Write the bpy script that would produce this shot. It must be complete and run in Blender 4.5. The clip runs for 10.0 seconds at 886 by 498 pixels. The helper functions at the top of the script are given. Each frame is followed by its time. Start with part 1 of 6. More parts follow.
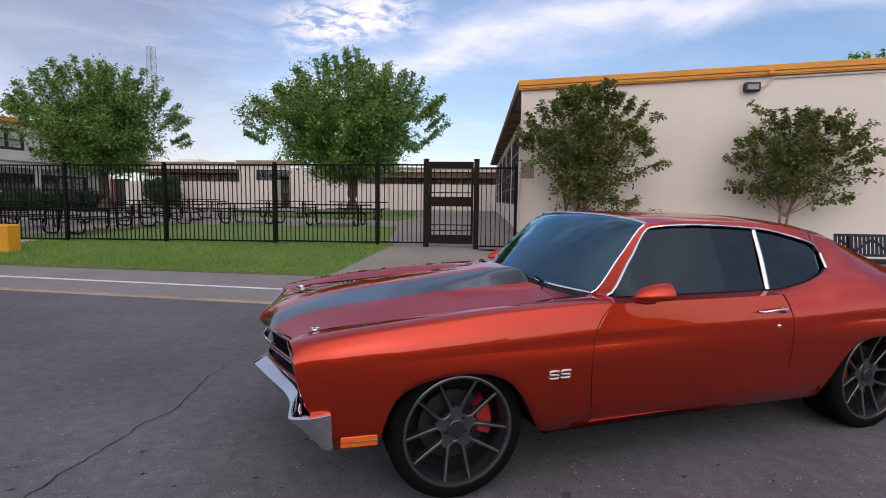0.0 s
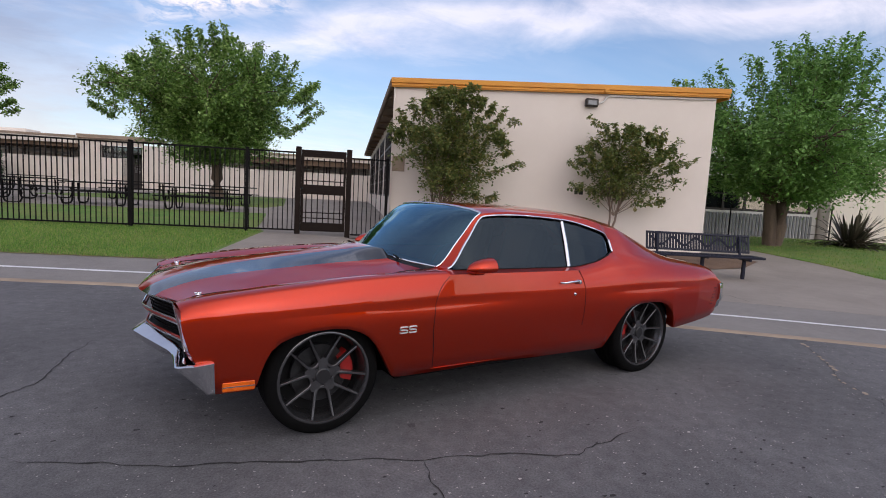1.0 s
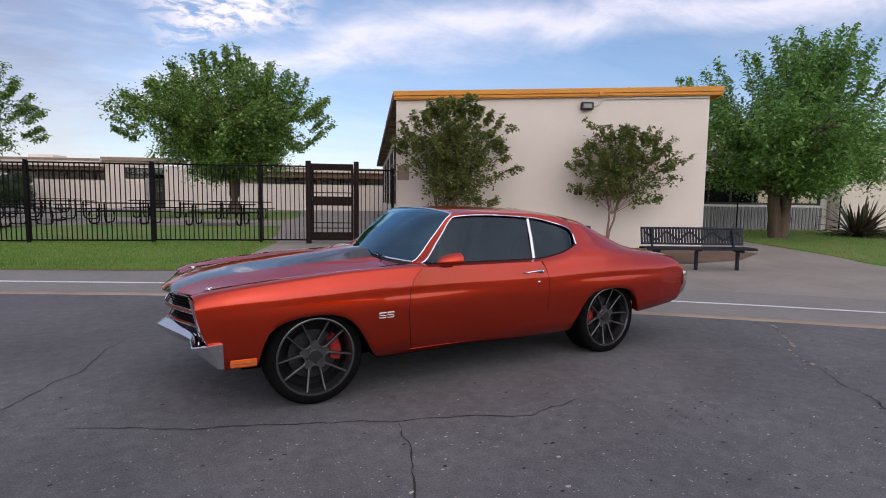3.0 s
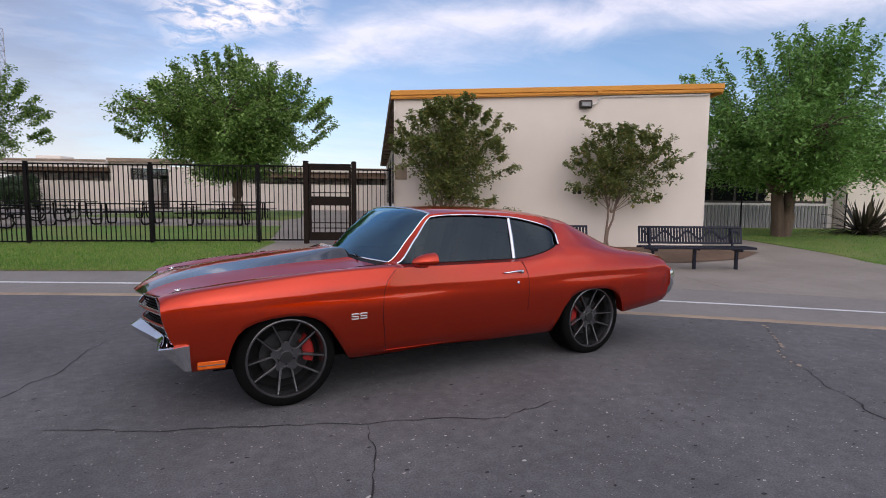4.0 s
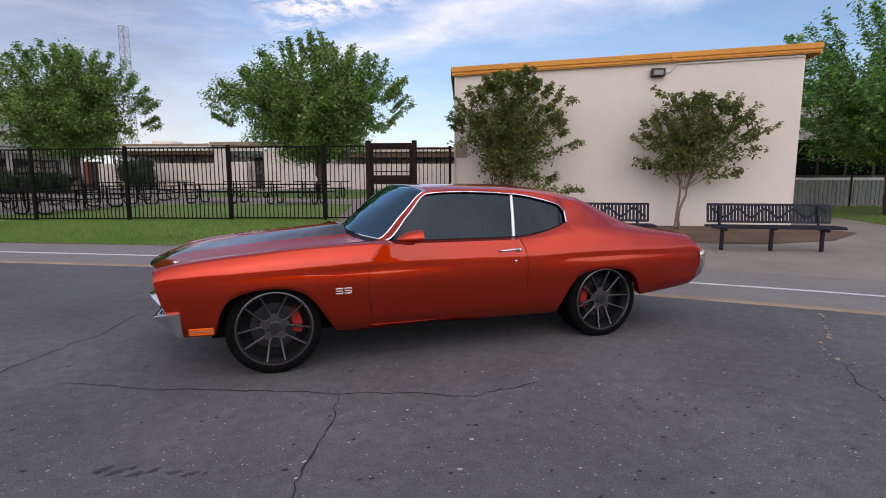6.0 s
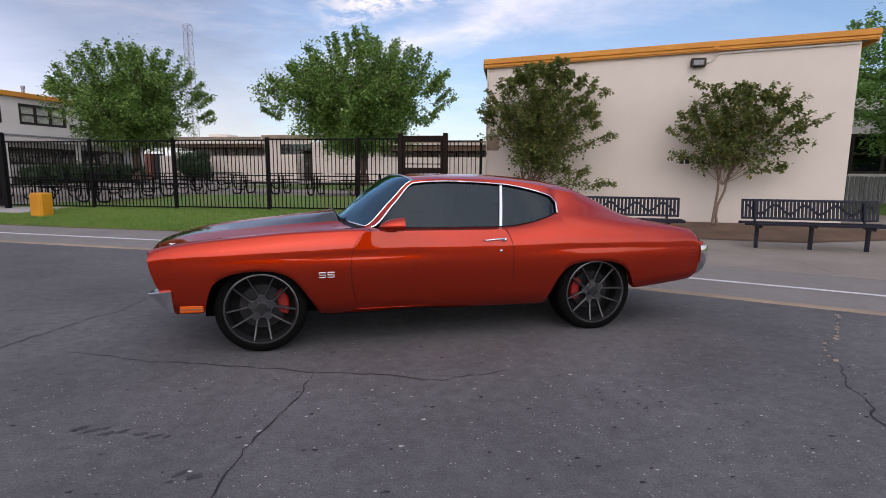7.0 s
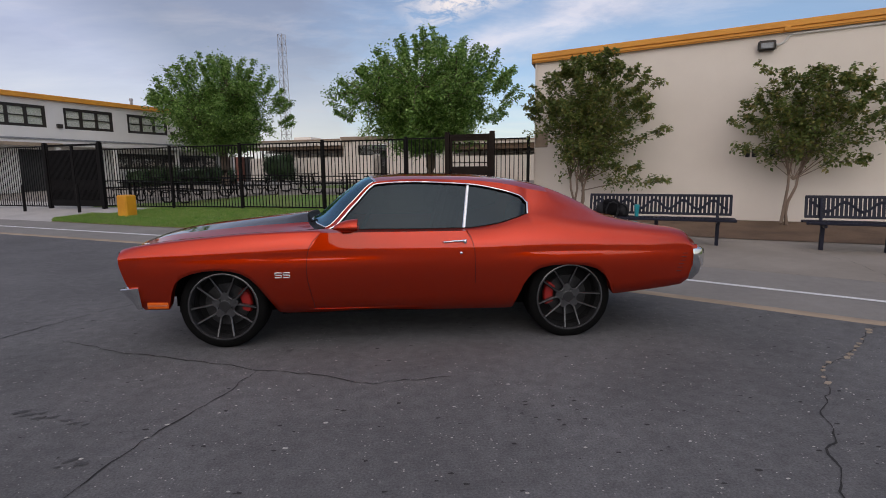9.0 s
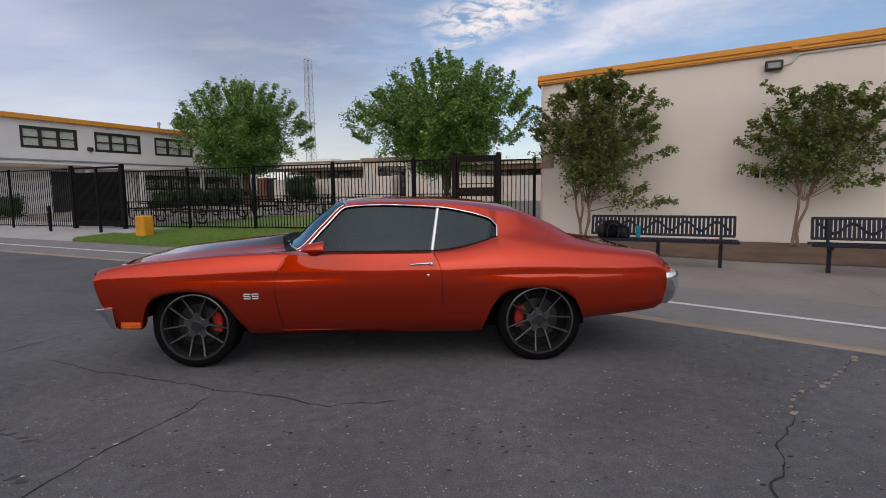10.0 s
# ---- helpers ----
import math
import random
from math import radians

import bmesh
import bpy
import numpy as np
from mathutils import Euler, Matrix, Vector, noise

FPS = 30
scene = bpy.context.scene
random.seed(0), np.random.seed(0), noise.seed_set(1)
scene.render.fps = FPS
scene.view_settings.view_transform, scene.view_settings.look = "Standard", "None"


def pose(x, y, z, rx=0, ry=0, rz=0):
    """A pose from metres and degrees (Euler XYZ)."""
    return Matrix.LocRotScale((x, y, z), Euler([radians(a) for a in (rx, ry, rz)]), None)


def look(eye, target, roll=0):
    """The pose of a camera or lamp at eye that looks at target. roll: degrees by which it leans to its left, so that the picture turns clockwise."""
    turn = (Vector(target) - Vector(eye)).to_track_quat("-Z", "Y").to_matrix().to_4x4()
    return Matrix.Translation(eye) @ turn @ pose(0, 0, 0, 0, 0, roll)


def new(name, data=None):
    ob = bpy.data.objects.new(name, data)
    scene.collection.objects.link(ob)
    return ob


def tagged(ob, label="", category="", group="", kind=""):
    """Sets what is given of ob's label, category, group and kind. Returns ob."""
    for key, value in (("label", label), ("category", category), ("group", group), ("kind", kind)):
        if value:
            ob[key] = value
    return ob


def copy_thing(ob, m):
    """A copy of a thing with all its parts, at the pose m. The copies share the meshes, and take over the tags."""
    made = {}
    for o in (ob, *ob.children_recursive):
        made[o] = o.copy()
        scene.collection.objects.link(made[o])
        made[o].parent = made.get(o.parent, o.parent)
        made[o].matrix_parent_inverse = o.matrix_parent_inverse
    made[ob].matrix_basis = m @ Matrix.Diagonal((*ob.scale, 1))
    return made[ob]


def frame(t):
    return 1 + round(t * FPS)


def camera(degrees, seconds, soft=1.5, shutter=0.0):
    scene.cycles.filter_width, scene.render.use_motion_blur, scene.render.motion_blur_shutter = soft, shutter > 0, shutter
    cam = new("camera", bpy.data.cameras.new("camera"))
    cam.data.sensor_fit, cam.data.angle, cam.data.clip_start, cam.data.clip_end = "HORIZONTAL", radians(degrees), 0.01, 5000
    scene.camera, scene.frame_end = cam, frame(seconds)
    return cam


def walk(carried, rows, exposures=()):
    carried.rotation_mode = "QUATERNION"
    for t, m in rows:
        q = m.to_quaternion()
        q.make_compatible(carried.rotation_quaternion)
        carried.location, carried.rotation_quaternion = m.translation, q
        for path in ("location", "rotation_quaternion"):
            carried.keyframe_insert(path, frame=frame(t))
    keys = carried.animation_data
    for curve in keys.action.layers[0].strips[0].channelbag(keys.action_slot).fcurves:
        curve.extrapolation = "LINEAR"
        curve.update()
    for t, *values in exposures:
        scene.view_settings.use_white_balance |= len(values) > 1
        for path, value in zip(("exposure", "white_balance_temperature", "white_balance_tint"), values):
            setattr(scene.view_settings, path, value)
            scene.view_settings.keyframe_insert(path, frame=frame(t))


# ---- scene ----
cam = camera(80.5, 10.0, 0.95)
PATH = [
    (0, (-0.827, -2.285, 1.453), (-0.215, -0.39, 1.267), 0.6),
    (0.5, (-0.974, -2.56, 1.443), (-0.014, -0.817, 1.24), 2.5),
    (1, (-1.012, -2.865, 1.439), (0.037, -1.174, 1.237), 3.1),
    (1.5, (-1.108, -3.058, 1.425), (-0.054, -1.369, 1.234), 3.3),
    (2, (-1.175, -3.216, 1.439), (-0.147, -1.51, 1.259), 2.5),
    (2.5, (-1.11, -3.417, 1.428), (-0.109, -1.695, 1.25), 1.1),
    (4, (-0.779, -3.607, 1.433), (0.187, -1.865, 1.252), 0.5),
    (4.5, (-0.623, -3.733, 1.441), (0.241, -1.94, 1.245), -0.1),
    (5, (-0.445, -3.888, 1.449), (0.304, -2.046, 1.234), -0.4),
    (5.5, (-0.285, -3.869, 1.426), (0.449, -2.024, 1.187), -0.1),
    (5.7, (-0.206, -3.872, 1.43), (0.503, -2.018, 1.179), -0.1),
    (7, (0.401, -4.138, 1.388), (0.881, -2.218, 1.102), 0.4),
    (7.5, (0.637, -4.188, 1.393), (1.035, -2.249, 1.109), 0.1),
    (8, (0.936, -4.317, 1.394), (1.225, -2.359, 1.108), -0.1),
    (8.5, (1.161, -4.303, 1.387), (1.373, -2.336, 1.1), -0.2),
    (9, (1.418, -4.229, 1.406), (1.584, -2.257, 1.113), -0.5),
    (9.5, (1.689, -4.268, 1.41), (1.807, -2.294, 1.115), -0.4),
    (10, (1.871, -4.272, 1.426), (1.95, -2.285, 1.209), -0.6),
]
walk(cam, [(t, look(eye, target, roll)) for t, eye, target, roll in PATH],
     exposures=[(0.0, 0.10, 6700, 15), (2.6, 0.07, 6700, 15), (5.5, 0.07, 6700, 15), (7.2, 0.05, 6750, 15), (8.0, -0.14, 6850, 13), (9.0, -0.24, 6900, 12), (10.0, -0.22, 6900, 12)])

# ---- settings ----
SKY_GAIN, SKY_STRENGTH, SUN_POWER = 0.12, 1.15, 0.50
GLOW = 0.50
CLOUD_TURN, CLOUD_SHIFT = 35.0, (3.1, 1.7, 0.0)


# ---- world ----
def nodes_of(m):
    m.use_nodes = True
    nt = m.node_tree
    nt.nodes.clear()
    return nt, nt.nodes, nt.links


def math_node(nt, op, a, b=None):
    n = nt.nodes.new("ShaderNodeMath")
    n.operation = op
    for k, v in enumerate((a, b)):
        if v is None:
            continue
        if isinstance(v, (int, float)):
            n.inputs[k].default_value = v
        else:
            nt.links.new(v, n.inputs[k])
    return n.outputs[0]


def ramp_node(nt, fac, stops):
    n = nt.nodes.new("ShaderNodeValToRGB")
    el = n.color_ramp.elements
    while len(el) < len(stops):
        el.new(0.5)
    for e, (p, c) in zip(el, stops):
        e.position = p
        e.color = (*c, 1) if len(c) == 3 else c
    nt.links.new(fac, n.inputs[0])
    return n.outputs[0]


def noise_node(nt, vec, scale, detail=4, rough=0.55, dist=0.0):
    n = nt.nodes.new("ShaderNodeTexNoise")
    n.inputs["Scale"].default_value = scale
    n.inputs["Detail"].default_value = detail
    n.inputs["Roughness"].default_value = rough
    n.inputs["Distortion"].default_value = dist
    if vec is not None:
        nt.links.new(vec, n.inputs["Vector"])
    return n.outputs[0]


def mix_node(nt, fac, a, b, mode="MIX"):
    n = nt.nodes.new("ShaderNodeMix")
    n.data_type = "RGBA"
    n.blend_type = mode
    for sock, v in ((n.inputs[0], fac), (n.inputs[6], a), (n.inputs[7], b)):
        if isinstance(v, (int, float)):
            sock.default_value = v
        elif isinstance(v, tuple):
            sock.default_value = (*v, 1)
        else:
            nt.links.new(v, sock)
    return n.outputs[2]


SUN_EL, SUN_AZ = 34.0, 190.0      # the sun behind thin cloud: elevation, and bearing clockwise from +y
world = bpy.data.worlds.new("sky")
scene.world = world
nt, N, L = nodes_of(world)
out = N.new("ShaderNodeOutputWorld")
bg = N.new("ShaderNodeBackground")
sky = N.new("ShaderNodeTexSky")
sky.sky_type = "NISHITA"
sky.sun_disc = False
sky.sun_elevation = radians(SUN_EL)
sky.sun_rotation = radians(SUN_AZ)
sky.air_density, sky.dust_density, sky.ozone_density = 1.0, 1.2, 1.4
tc = N.new("ShaderNodeTexCoord")
sep = N.new("ShaderNodeSeparateXYZ")
L.new(tc.outputs["Generated"], sep.inputs[0])
zz = math_node(nt, "ADD", math_node(nt, "MAXIMUM", sep.outputs[2], 0.0), 0.16)
cx = math_node(nt, "DIVIDE", sep.outputs[0], zz)
cy = math_node(nt, "DIVIDE", sep.outputs[1], zz)
com = N.new("ShaderNodeCombineXYZ")
L.new(cx, com.inputs[0])
L.new(cy, com.inputs[1])
stretch = N.new("ShaderNodeMapping")
stretch.inputs["Rotation"].default_value = (0, 0, radians(CLOUD_TURN))
stretch.inputs["Scale"].default_value = (0.55, 1.0, 1.0)
stretch.inputs["Location"].default_value = CLOUD_SHIFT
L.new(com.outputs[0], stretch.inputs[0])
wide = noise_node(nt, stretch.outputs[0], 0.62, 5, 0.55, 0.5)
veil = ramp_node(nt, wide, [(0.41, (0, 0, 0)), (0.68, (1, 1, 1))])
puffs = noise_node(nt, stretch.outputs[0], 5.0, 6, 0.6, 0.3)
patch = noise_node(nt, stretch.outputs[0], 0.9, 2, 0.5)
puff = math_node(nt, "MULTIPLY", ramp_node(nt, puffs, [(0.48, (0, 0, 0)), (0.66, (1, 1, 1))]),
                 ramp_node(nt, patch, [(0.50, (0, 0, 0)), (0.62, (1, 1, 1))]))
# a pale streak of cloud rising to the east, a lavender bank in the north-west, a flock of puffs between them
wob = math_node(nt, "MULTIPLY", math_node(nt, "SUBTRACT", noise_node(nt, com.outputs[0], 1.7, 6, 0.62, 0.4), 0.5), 1.5)
along = math_node(nt, "ADD", math_node(nt, "ADD", math_node(nt, "MULTIPLY", cx, 0.75), math_node(nt, "MULTIPLY", cy, 0.66)), math_node(nt, "MULTIPLY", wob, 0.45))
streak = ramp_node(nt, math_node(nt, "ABSOLUTE", math_node(nt, "SUBTRACT", along, 1.98)), [(0.03, (0.95,) * 3), (0.34, (0, 0, 0))])
bank = ramp_node(nt, math_node(nt, "ADD", math_node(nt, "MULTIPLY", cx, 0.5), math_node(nt, "ADD", math_node(nt, "MULTIPLY", wob, 0.35), 0.5)), [(0.30, (0.92,) * 3), (0.66, (0, 0, 0))])
low = ramp_node(nt, sep.outputs[2], [(0.02, (0.80,) * 3), (0.22, (0, 0, 0))])
flock = ramp_node(nt, math_node(nt, "ADD", math_node(nt, "ABSOLUTE", math_node(nt, "ADD", math_node(nt, "SUBTRACT", cx, 0.26), math_node(nt, "MULTIPLY", math_node(nt, "SUBTRACT", cy, 2.06), 0.45))), math_node(nt, "MULTIPLY", math_node(nt, "ABSOLUTE", math_node(nt, "SUBTRACT", cy, 2.02)), 0.7)), [(0.10, (1, 1, 1)), (0.34, (0, 0, 0))])
puff = math_node(nt, "MAXIMUM", math_node(nt, "MULTIPLY", puff, 0.14), math_node(nt, "MULTIPLY", flock, ramp_node(nt, noise_node(nt, com.outputs[0], 11.0, 6, 0.62, 0.5), [(0.40, (0, 0, 0)), (0.56, (1, 1, 1))])))
veil = math_node(nt, "MAXIMUM", math_node(nt, "MULTIPLY", veil, 0.35), math_node(nt, "MAXIMUM", streak, math_node(nt, "MAXIMUM", bank, low)))
overhead_fill = ramp_node(nt, sep.outputs[2], [(0.34, (0, 0, 0)), (0.66, (0.95, 0.95, 0.95))])     # unseen cloud overhead, thickened and brightened to light ground and bonnet
veil = math_node(nt, "MAXIMUM", veil, math_node(nt, "MULTIPLY", overhead_fill, ramp_node(nt, puffs, [(0.36, (0.30, 0.30, 0.30)), (0.58, (1, 1, 1))])))
# ripples and mottling in every cloud
mott = noise_node(nt, stretch.outputs[0], 3.4, 9, 0.66, 0.7)
veil = math_node(nt, "MULTIPLY", veil, ramp_node(nt, mott, [(0.34, (0.58,) * 3), (0.60, (1.0,) * 3)]))
veil = math_node(nt, "MAXIMUM", veil, math_node(nt, "MULTIPLY", bank, 0.95))
blue = mix_node(nt, 1.0, sky.outputs[0], (SKY_GAIN * 0.86, SKY_GAIN * 0.97, SKY_GAIN * 1.08), "MULTIPLY")
grey = ramp_node(nt, noise_node(nt, stretch.outputs[0], 1.6, 5, 0.6), [(0.32, (0.38, 0.40, 0.55)), (0.52, (0.62, 0.66, 0.80)), (0.70, (0.84, 0.86, 0.92))])
# the bank pales again towards the west
west = ramp_node(nt, math_node(nt, "ADD", math_node(nt, "MULTIPLY", cx, 0.5), 1.0), [(0.33, (1.80,) * 3), (0.54, (0.92,) * 3), (0.82, (0.86,) * 3)])
grey = mix_node(nt, math_node(nt, "MULTIPLY", bank, 0.75), mix_node(nt, math_node(nt, "MULTIPLY", streak, 0.8), grey, (0.96, 0.92, 1.0)), mix_node(nt, ramp_node(nt, wob, [(0.35, (0, 0, 0)), (0.75, (1, 1, 1))]), (0.20, 0.20, 0.30), (0.37, 0.36, 0.47)))
grey = mix_node(nt, bank, grey, mix_node(nt, 1.0, grey, west, "MULTIPLY"))
grey = mix_node(nt, math_node(nt, "MULTIPLY", low, 0.8), grey, (1.0, 0.97, 0.96))
lit = mix_node(nt, 1.0, mix_node(nt, 1.0, grey, (0.86, 0.86, 0.86), "MULTIPLY"), mix_node(nt, 1.0, blue, (0.22, 0.20, 0.19), "MULTIPLY"), "ADD")
# extra brightness overhead, added as fill light above the view
lit = mix_node(nt, 1.0, lit, ramp_node(nt, overhead_fill, [(0.0, (1, 1, 1)), (1.0, (1.35, 1.34, 1.33))]), "MULTIPLY")
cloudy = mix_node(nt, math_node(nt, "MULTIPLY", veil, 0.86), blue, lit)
cloudy = mix_node(nt, math_node(nt, "MULTIPLY", puff, 0.85), cloudy, (1.02, 0.95, 0.95))
# a wide pale glow of cloud round the sun, added out of view to light the car's flank
toward = N.new("ShaderNodeVectorMath")
toward.operation = "DOT_PRODUCT"
toward.inputs[1].default_value = (math.sin(radians(SUN_AZ)) * math.cos(radians(SUN_EL)), math.cos(radians(SUN_AZ)) * math.cos(radians(SUN_EL)), math.sin(radians(SUN_EL)))
L.new(tc.outputs["Generated"], toward.inputs[0])
fill_glow = math_node(nt, "MULTIPLY", math_node(nt, "POWER", math_node(nt, "MAXIMUM", toward.outputs["Value"], 0.0), 1.6), GLOW)
cloudy = mix_node(nt, 1.0, cloudy, mix_node(nt, 1.0, fill_glow, (1.0, 0.86, 0.70), "MULTIPLY"), "ADD")
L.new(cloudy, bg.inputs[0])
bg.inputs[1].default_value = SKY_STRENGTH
L.new(bg.outputs[0], out.inputs[0])

sun = new("sun", bpy.data.lights.new("sun", "SUN"))
sun.data.energy, sun.data.angle, sun.data.color = SUN_POWER, radians(110), (1.0, 0.86, 0.70)
sun.matrix_world = look((math.sin(radians(SUN_AZ)) * 50, math.cos(radians(SUN_AZ)) * 50, math.tan(radians(SUN_EL)) * 50), (0, 0, 0))


# ---- materials ----
def mat(name, c1, c2=None, scale=6.0, rough=0.6, metal=0.0, bump=0.0, bscale=60.0, coat=0.0, spots=None,
        rough2=None, vary=0.0, spec=0.5, stretch=(1, 1, 1), fine=0.25, bdist=0.01, mid=None):
    """Principled surface with broad stains (c1 to c2), fine grain, relief, and speckles (colour, scale, amount)."""
    m = bpy.data.materials.new(name)
    nt, N, L = nodes_of(m)
    o = N.new("ShaderNodeOutputMaterial")
    b = N.new("ShaderNodeBsdfPrincipled")
    L.new(b.outputs[0], o.inputs[0])
    tc = N.new("ShaderNodeTexCoord")
    mp = N.new("ShaderNodeMapping")
    mp.inputs["Scale"].default_value = stretch
    L.new(tc.outputs["Object"], mp.inputs[0])
    v = mp.outputs[0]
    c2 = c2 or tuple(x * 0.8 for x in c1)
    big = noise_node(nt, v, scale, 5, 0.6)
    col = ramp_node(nt, big, [(0.35, c2), (0.65, c1)])
    if fine:
        g = noise_node(nt, v, bscale * 1.7, 3, 0.7)
        col = mix_node(nt, fine, col, ramp_node(nt, g, [(0.3, (0.45, 0.45, 0.45)), (0.7, (1.0, 1.0, 1.0))]), "MULTIPLY")
    if mid:
        ms, mamt = mid
        g = noise_node(nt, v, ms, 4, 0.7)
        col = mix_node(nt, mamt, col, ramp_node(nt, g, [(0.3, (0.35, 0.35, 0.36)), (0.7, (1.0, 1.0, 1.0))]), "MULTIPLY")
    if spots:
        sc, ss, amount = spots
        vo = N.new("ShaderNodeTexVoronoi")
        vo.inputs["Scale"].default_value = ss
        L.new(v, vo.inputs["Vector"])
        mask = ramp_node(nt, vo.outputs["Distance"], [(amount * 0.5, (1, 1, 1)), (amount, (0, 0, 0))])
        pick = ramp_node(nt, noise_node(nt, v, ss * 0.35, 2), [(0.52, (0, 0, 0)), (0.60, (1, 1, 1))])
        col = mix_node(nt, math_node(nt, "MULTIPLY", mask, pick), col, sc)
    if vary:
        oi = N.new("ShaderNodeObjectInfo")
        geo = N.new("ShaderNodeNewGeometry")
        r = math_node(nt, "FRACT", math_node(nt, "ADD", oi.outputs["Random"], geo.outputs["Random Per Island"]))
        lo, hi = 1 - vary, 1.0
        col = mix_node(nt, 1.0, col, ramp_node(nt, r, [(0.0, (lo, lo, lo * 0.8)), (1.0, (hi, hi, hi))]), "MULTIPLY")
    L.new(col, b.inputs["Base Color"])
    if rough2 is not None:
        L.new(ramp_node(nt, big, [(0.3, (rough,) * 3), (0.7, (rough2,) * 3)]), b.inputs["Roughness"])
    else:
        b.inputs["Roughness"].default_value = rough
    b.inputs["Metallic"].default_value = metal
    b.inputs["Coat Weight"].default_value = coat
    b.inputs["Coat Roughness"].default_value = 0.03
    b.inputs["Specular IOR Level"].default_value = spec
    if bump:
        bn = N.new("ShaderNodeBump")
        bn.inputs["Strength"].default_value = bump
        bn.inputs["Distance"].default_value = bdist
        L.new(noise_node(nt, v, bscale, 4, 0.65), bn.inputs["Height"])
        L.new(bn.outputs[0], b.inputs["Normal"])
    return m


def leaf_mat(name, dark, light, back, stops=(0.15, 0.55, 0.9), patch=0.9):
    m = bpy.data.materials.new(name)
    nt, N, L = nodes_of(m)
    o = N.new("ShaderNodeOutputMaterial")
    geo = N.new("ShaderNodeNewGeometry")
    tc = N.new("ShaderNodeTexCoord")
    clump = noise_node(nt, tc.outputs["Object"], patch, 3)
    r = math_node(nt, "ADD", math_node(nt, "MULTIPLY", geo.outputs["Random Per Island"], 0.6), math_node(nt, "MULTIPLY", clump, 0.4))
    col = ramp_node(nt, r, list(zip(stops, (dark, light, back))))
    d = N.new("ShaderNodeBsdfPrincipled")
    d.inputs["Roughness"].default_value = 0.48
    L.new(col, d.inputs["Base Color"])
    t = N.new("ShaderNodeBsdfTranslucent")
    L.new(col, t.inputs[0])
    mx = N.new("ShaderNodeMixShader")
    mx.inputs[0].default_value = 0.32
    L.new(d.outputs[0], mx.inputs[1])
    L.new(t.outputs[0], mx.inputs[2])
    L.new(mx.outputs[0], o.inputs[0])
    return m


def glass_mat(name, tint, gloss=0.02, base=0.05, sheen=(1, 1, 1)):
    """A tinted pane: it lets through its tint and mirrors by Fresnel; sheen colours the reflection, base lifts it."""
    m = bpy.data.materials.new(name)
    nt, N, L = nodes_of(m)
    o = N.new("ShaderNodeOutputMaterial")
    t = N.new("ShaderNodeBsdfTransparent")
    t.inputs[0].default_value = (*tint, 1)
    g = N.new("ShaderNodeBsdfGlossy")
    g.inputs["Roughness"].default_value = gloss
    g.inputs["Color"].default_value = (*sheen, 1)
    f = N.new("ShaderNodeLayerWeight")
    f.inputs[0].default_value = 0.5
    tc = N.new("ShaderNodeTexCoord")
    bn = N.new("ShaderNodeBump")
    bn.inputs["Strength"].default_value = 0.04
    bn.inputs["Distance"].default_value = 0.02
    L.new(noise_node(nt, tc.outputs["Object"], 2.0, 2), bn.inputs["Height"])
    L.new(bn.outputs[0], g.inputs["Normal"])
    mx = N.new("ShaderNodeMixShader")
    L.new(math_node(nt, "ADD", math_node(nt, "MULTIPLY", math_node(nt, "POWER", f.outputs["Facing"], 4.5), 0.9), 0.045 + base), mx.inputs[0])
    L.new(t.outputs[0], mx.inputs[1])
    L.new(g.outputs[0], mx.inputs[2])
    L.new(mx.outputs[0], o.inputs[0])
    return m


def paint_mat(name, base, flake, rough=0.3, ior=1.55):
    """Metallic car lacquer: flakes under a clear coat, with faint ripple and dust."""
    m = bpy.data.materials.new(name)
    nt, N, L = nodes_of(m)
    o = N.new("ShaderNodeOutputMaterial")
    b = N.new("ShaderNodeBsdfPrincipled")
    L.new(b.outputs[0], o.inputs[0])
    tc = N.new("ShaderNodeTexCoord")
    v = tc.outputs["Object"]
    vo = N.new("ShaderNodeTexVoronoi")
    vo.inputs["Scale"].default_value = 900
    L.new(v, vo.inputs["Vector"])
    col = mix_node(nt, ramp_node(nt, vo.outputs["Color"], [(0.2, (0, 0, 0)), (0.9, (1, 1, 1))]), base, flake)
    dust = noise_node(nt, v, 3.0, 6, 0.7)
    L.new(col, b.inputs["Base Color"])
    b.inputs["Metallic"].default_value = PAINT_METAL
    b.inputs["Roughness"].default_value = rough
    b.inputs["Coat Weight"].default_value = 1.0
    b.inputs["Coat IOR"].default_value = ior
    b.inputs["Specular IOR Level"].default_value = 0.2
    b.inputs["Specular Tint"].default_value = (1.0, 0.10, 0.02, 1) if PAINT_METAL else (1, 1, 1, 1)
    L.new(ramp_node(nt, dust, [(0.3, (0.008,) * 3), (0.75, (0.03,) * 3)]), b.inputs["Coat Roughness"])
    bn = N.new("ShaderNodeBump")
    bn.inputs["Strength"].default_value = 0.05
    bn.inputs["Distance"].default_value = 0.004
    L.new(noise_node(nt, v, 7.0, 2), bn.inputs["Height"])
    L.new(bn.outputs[0], b.inputs["Coat Normal"])
    return m


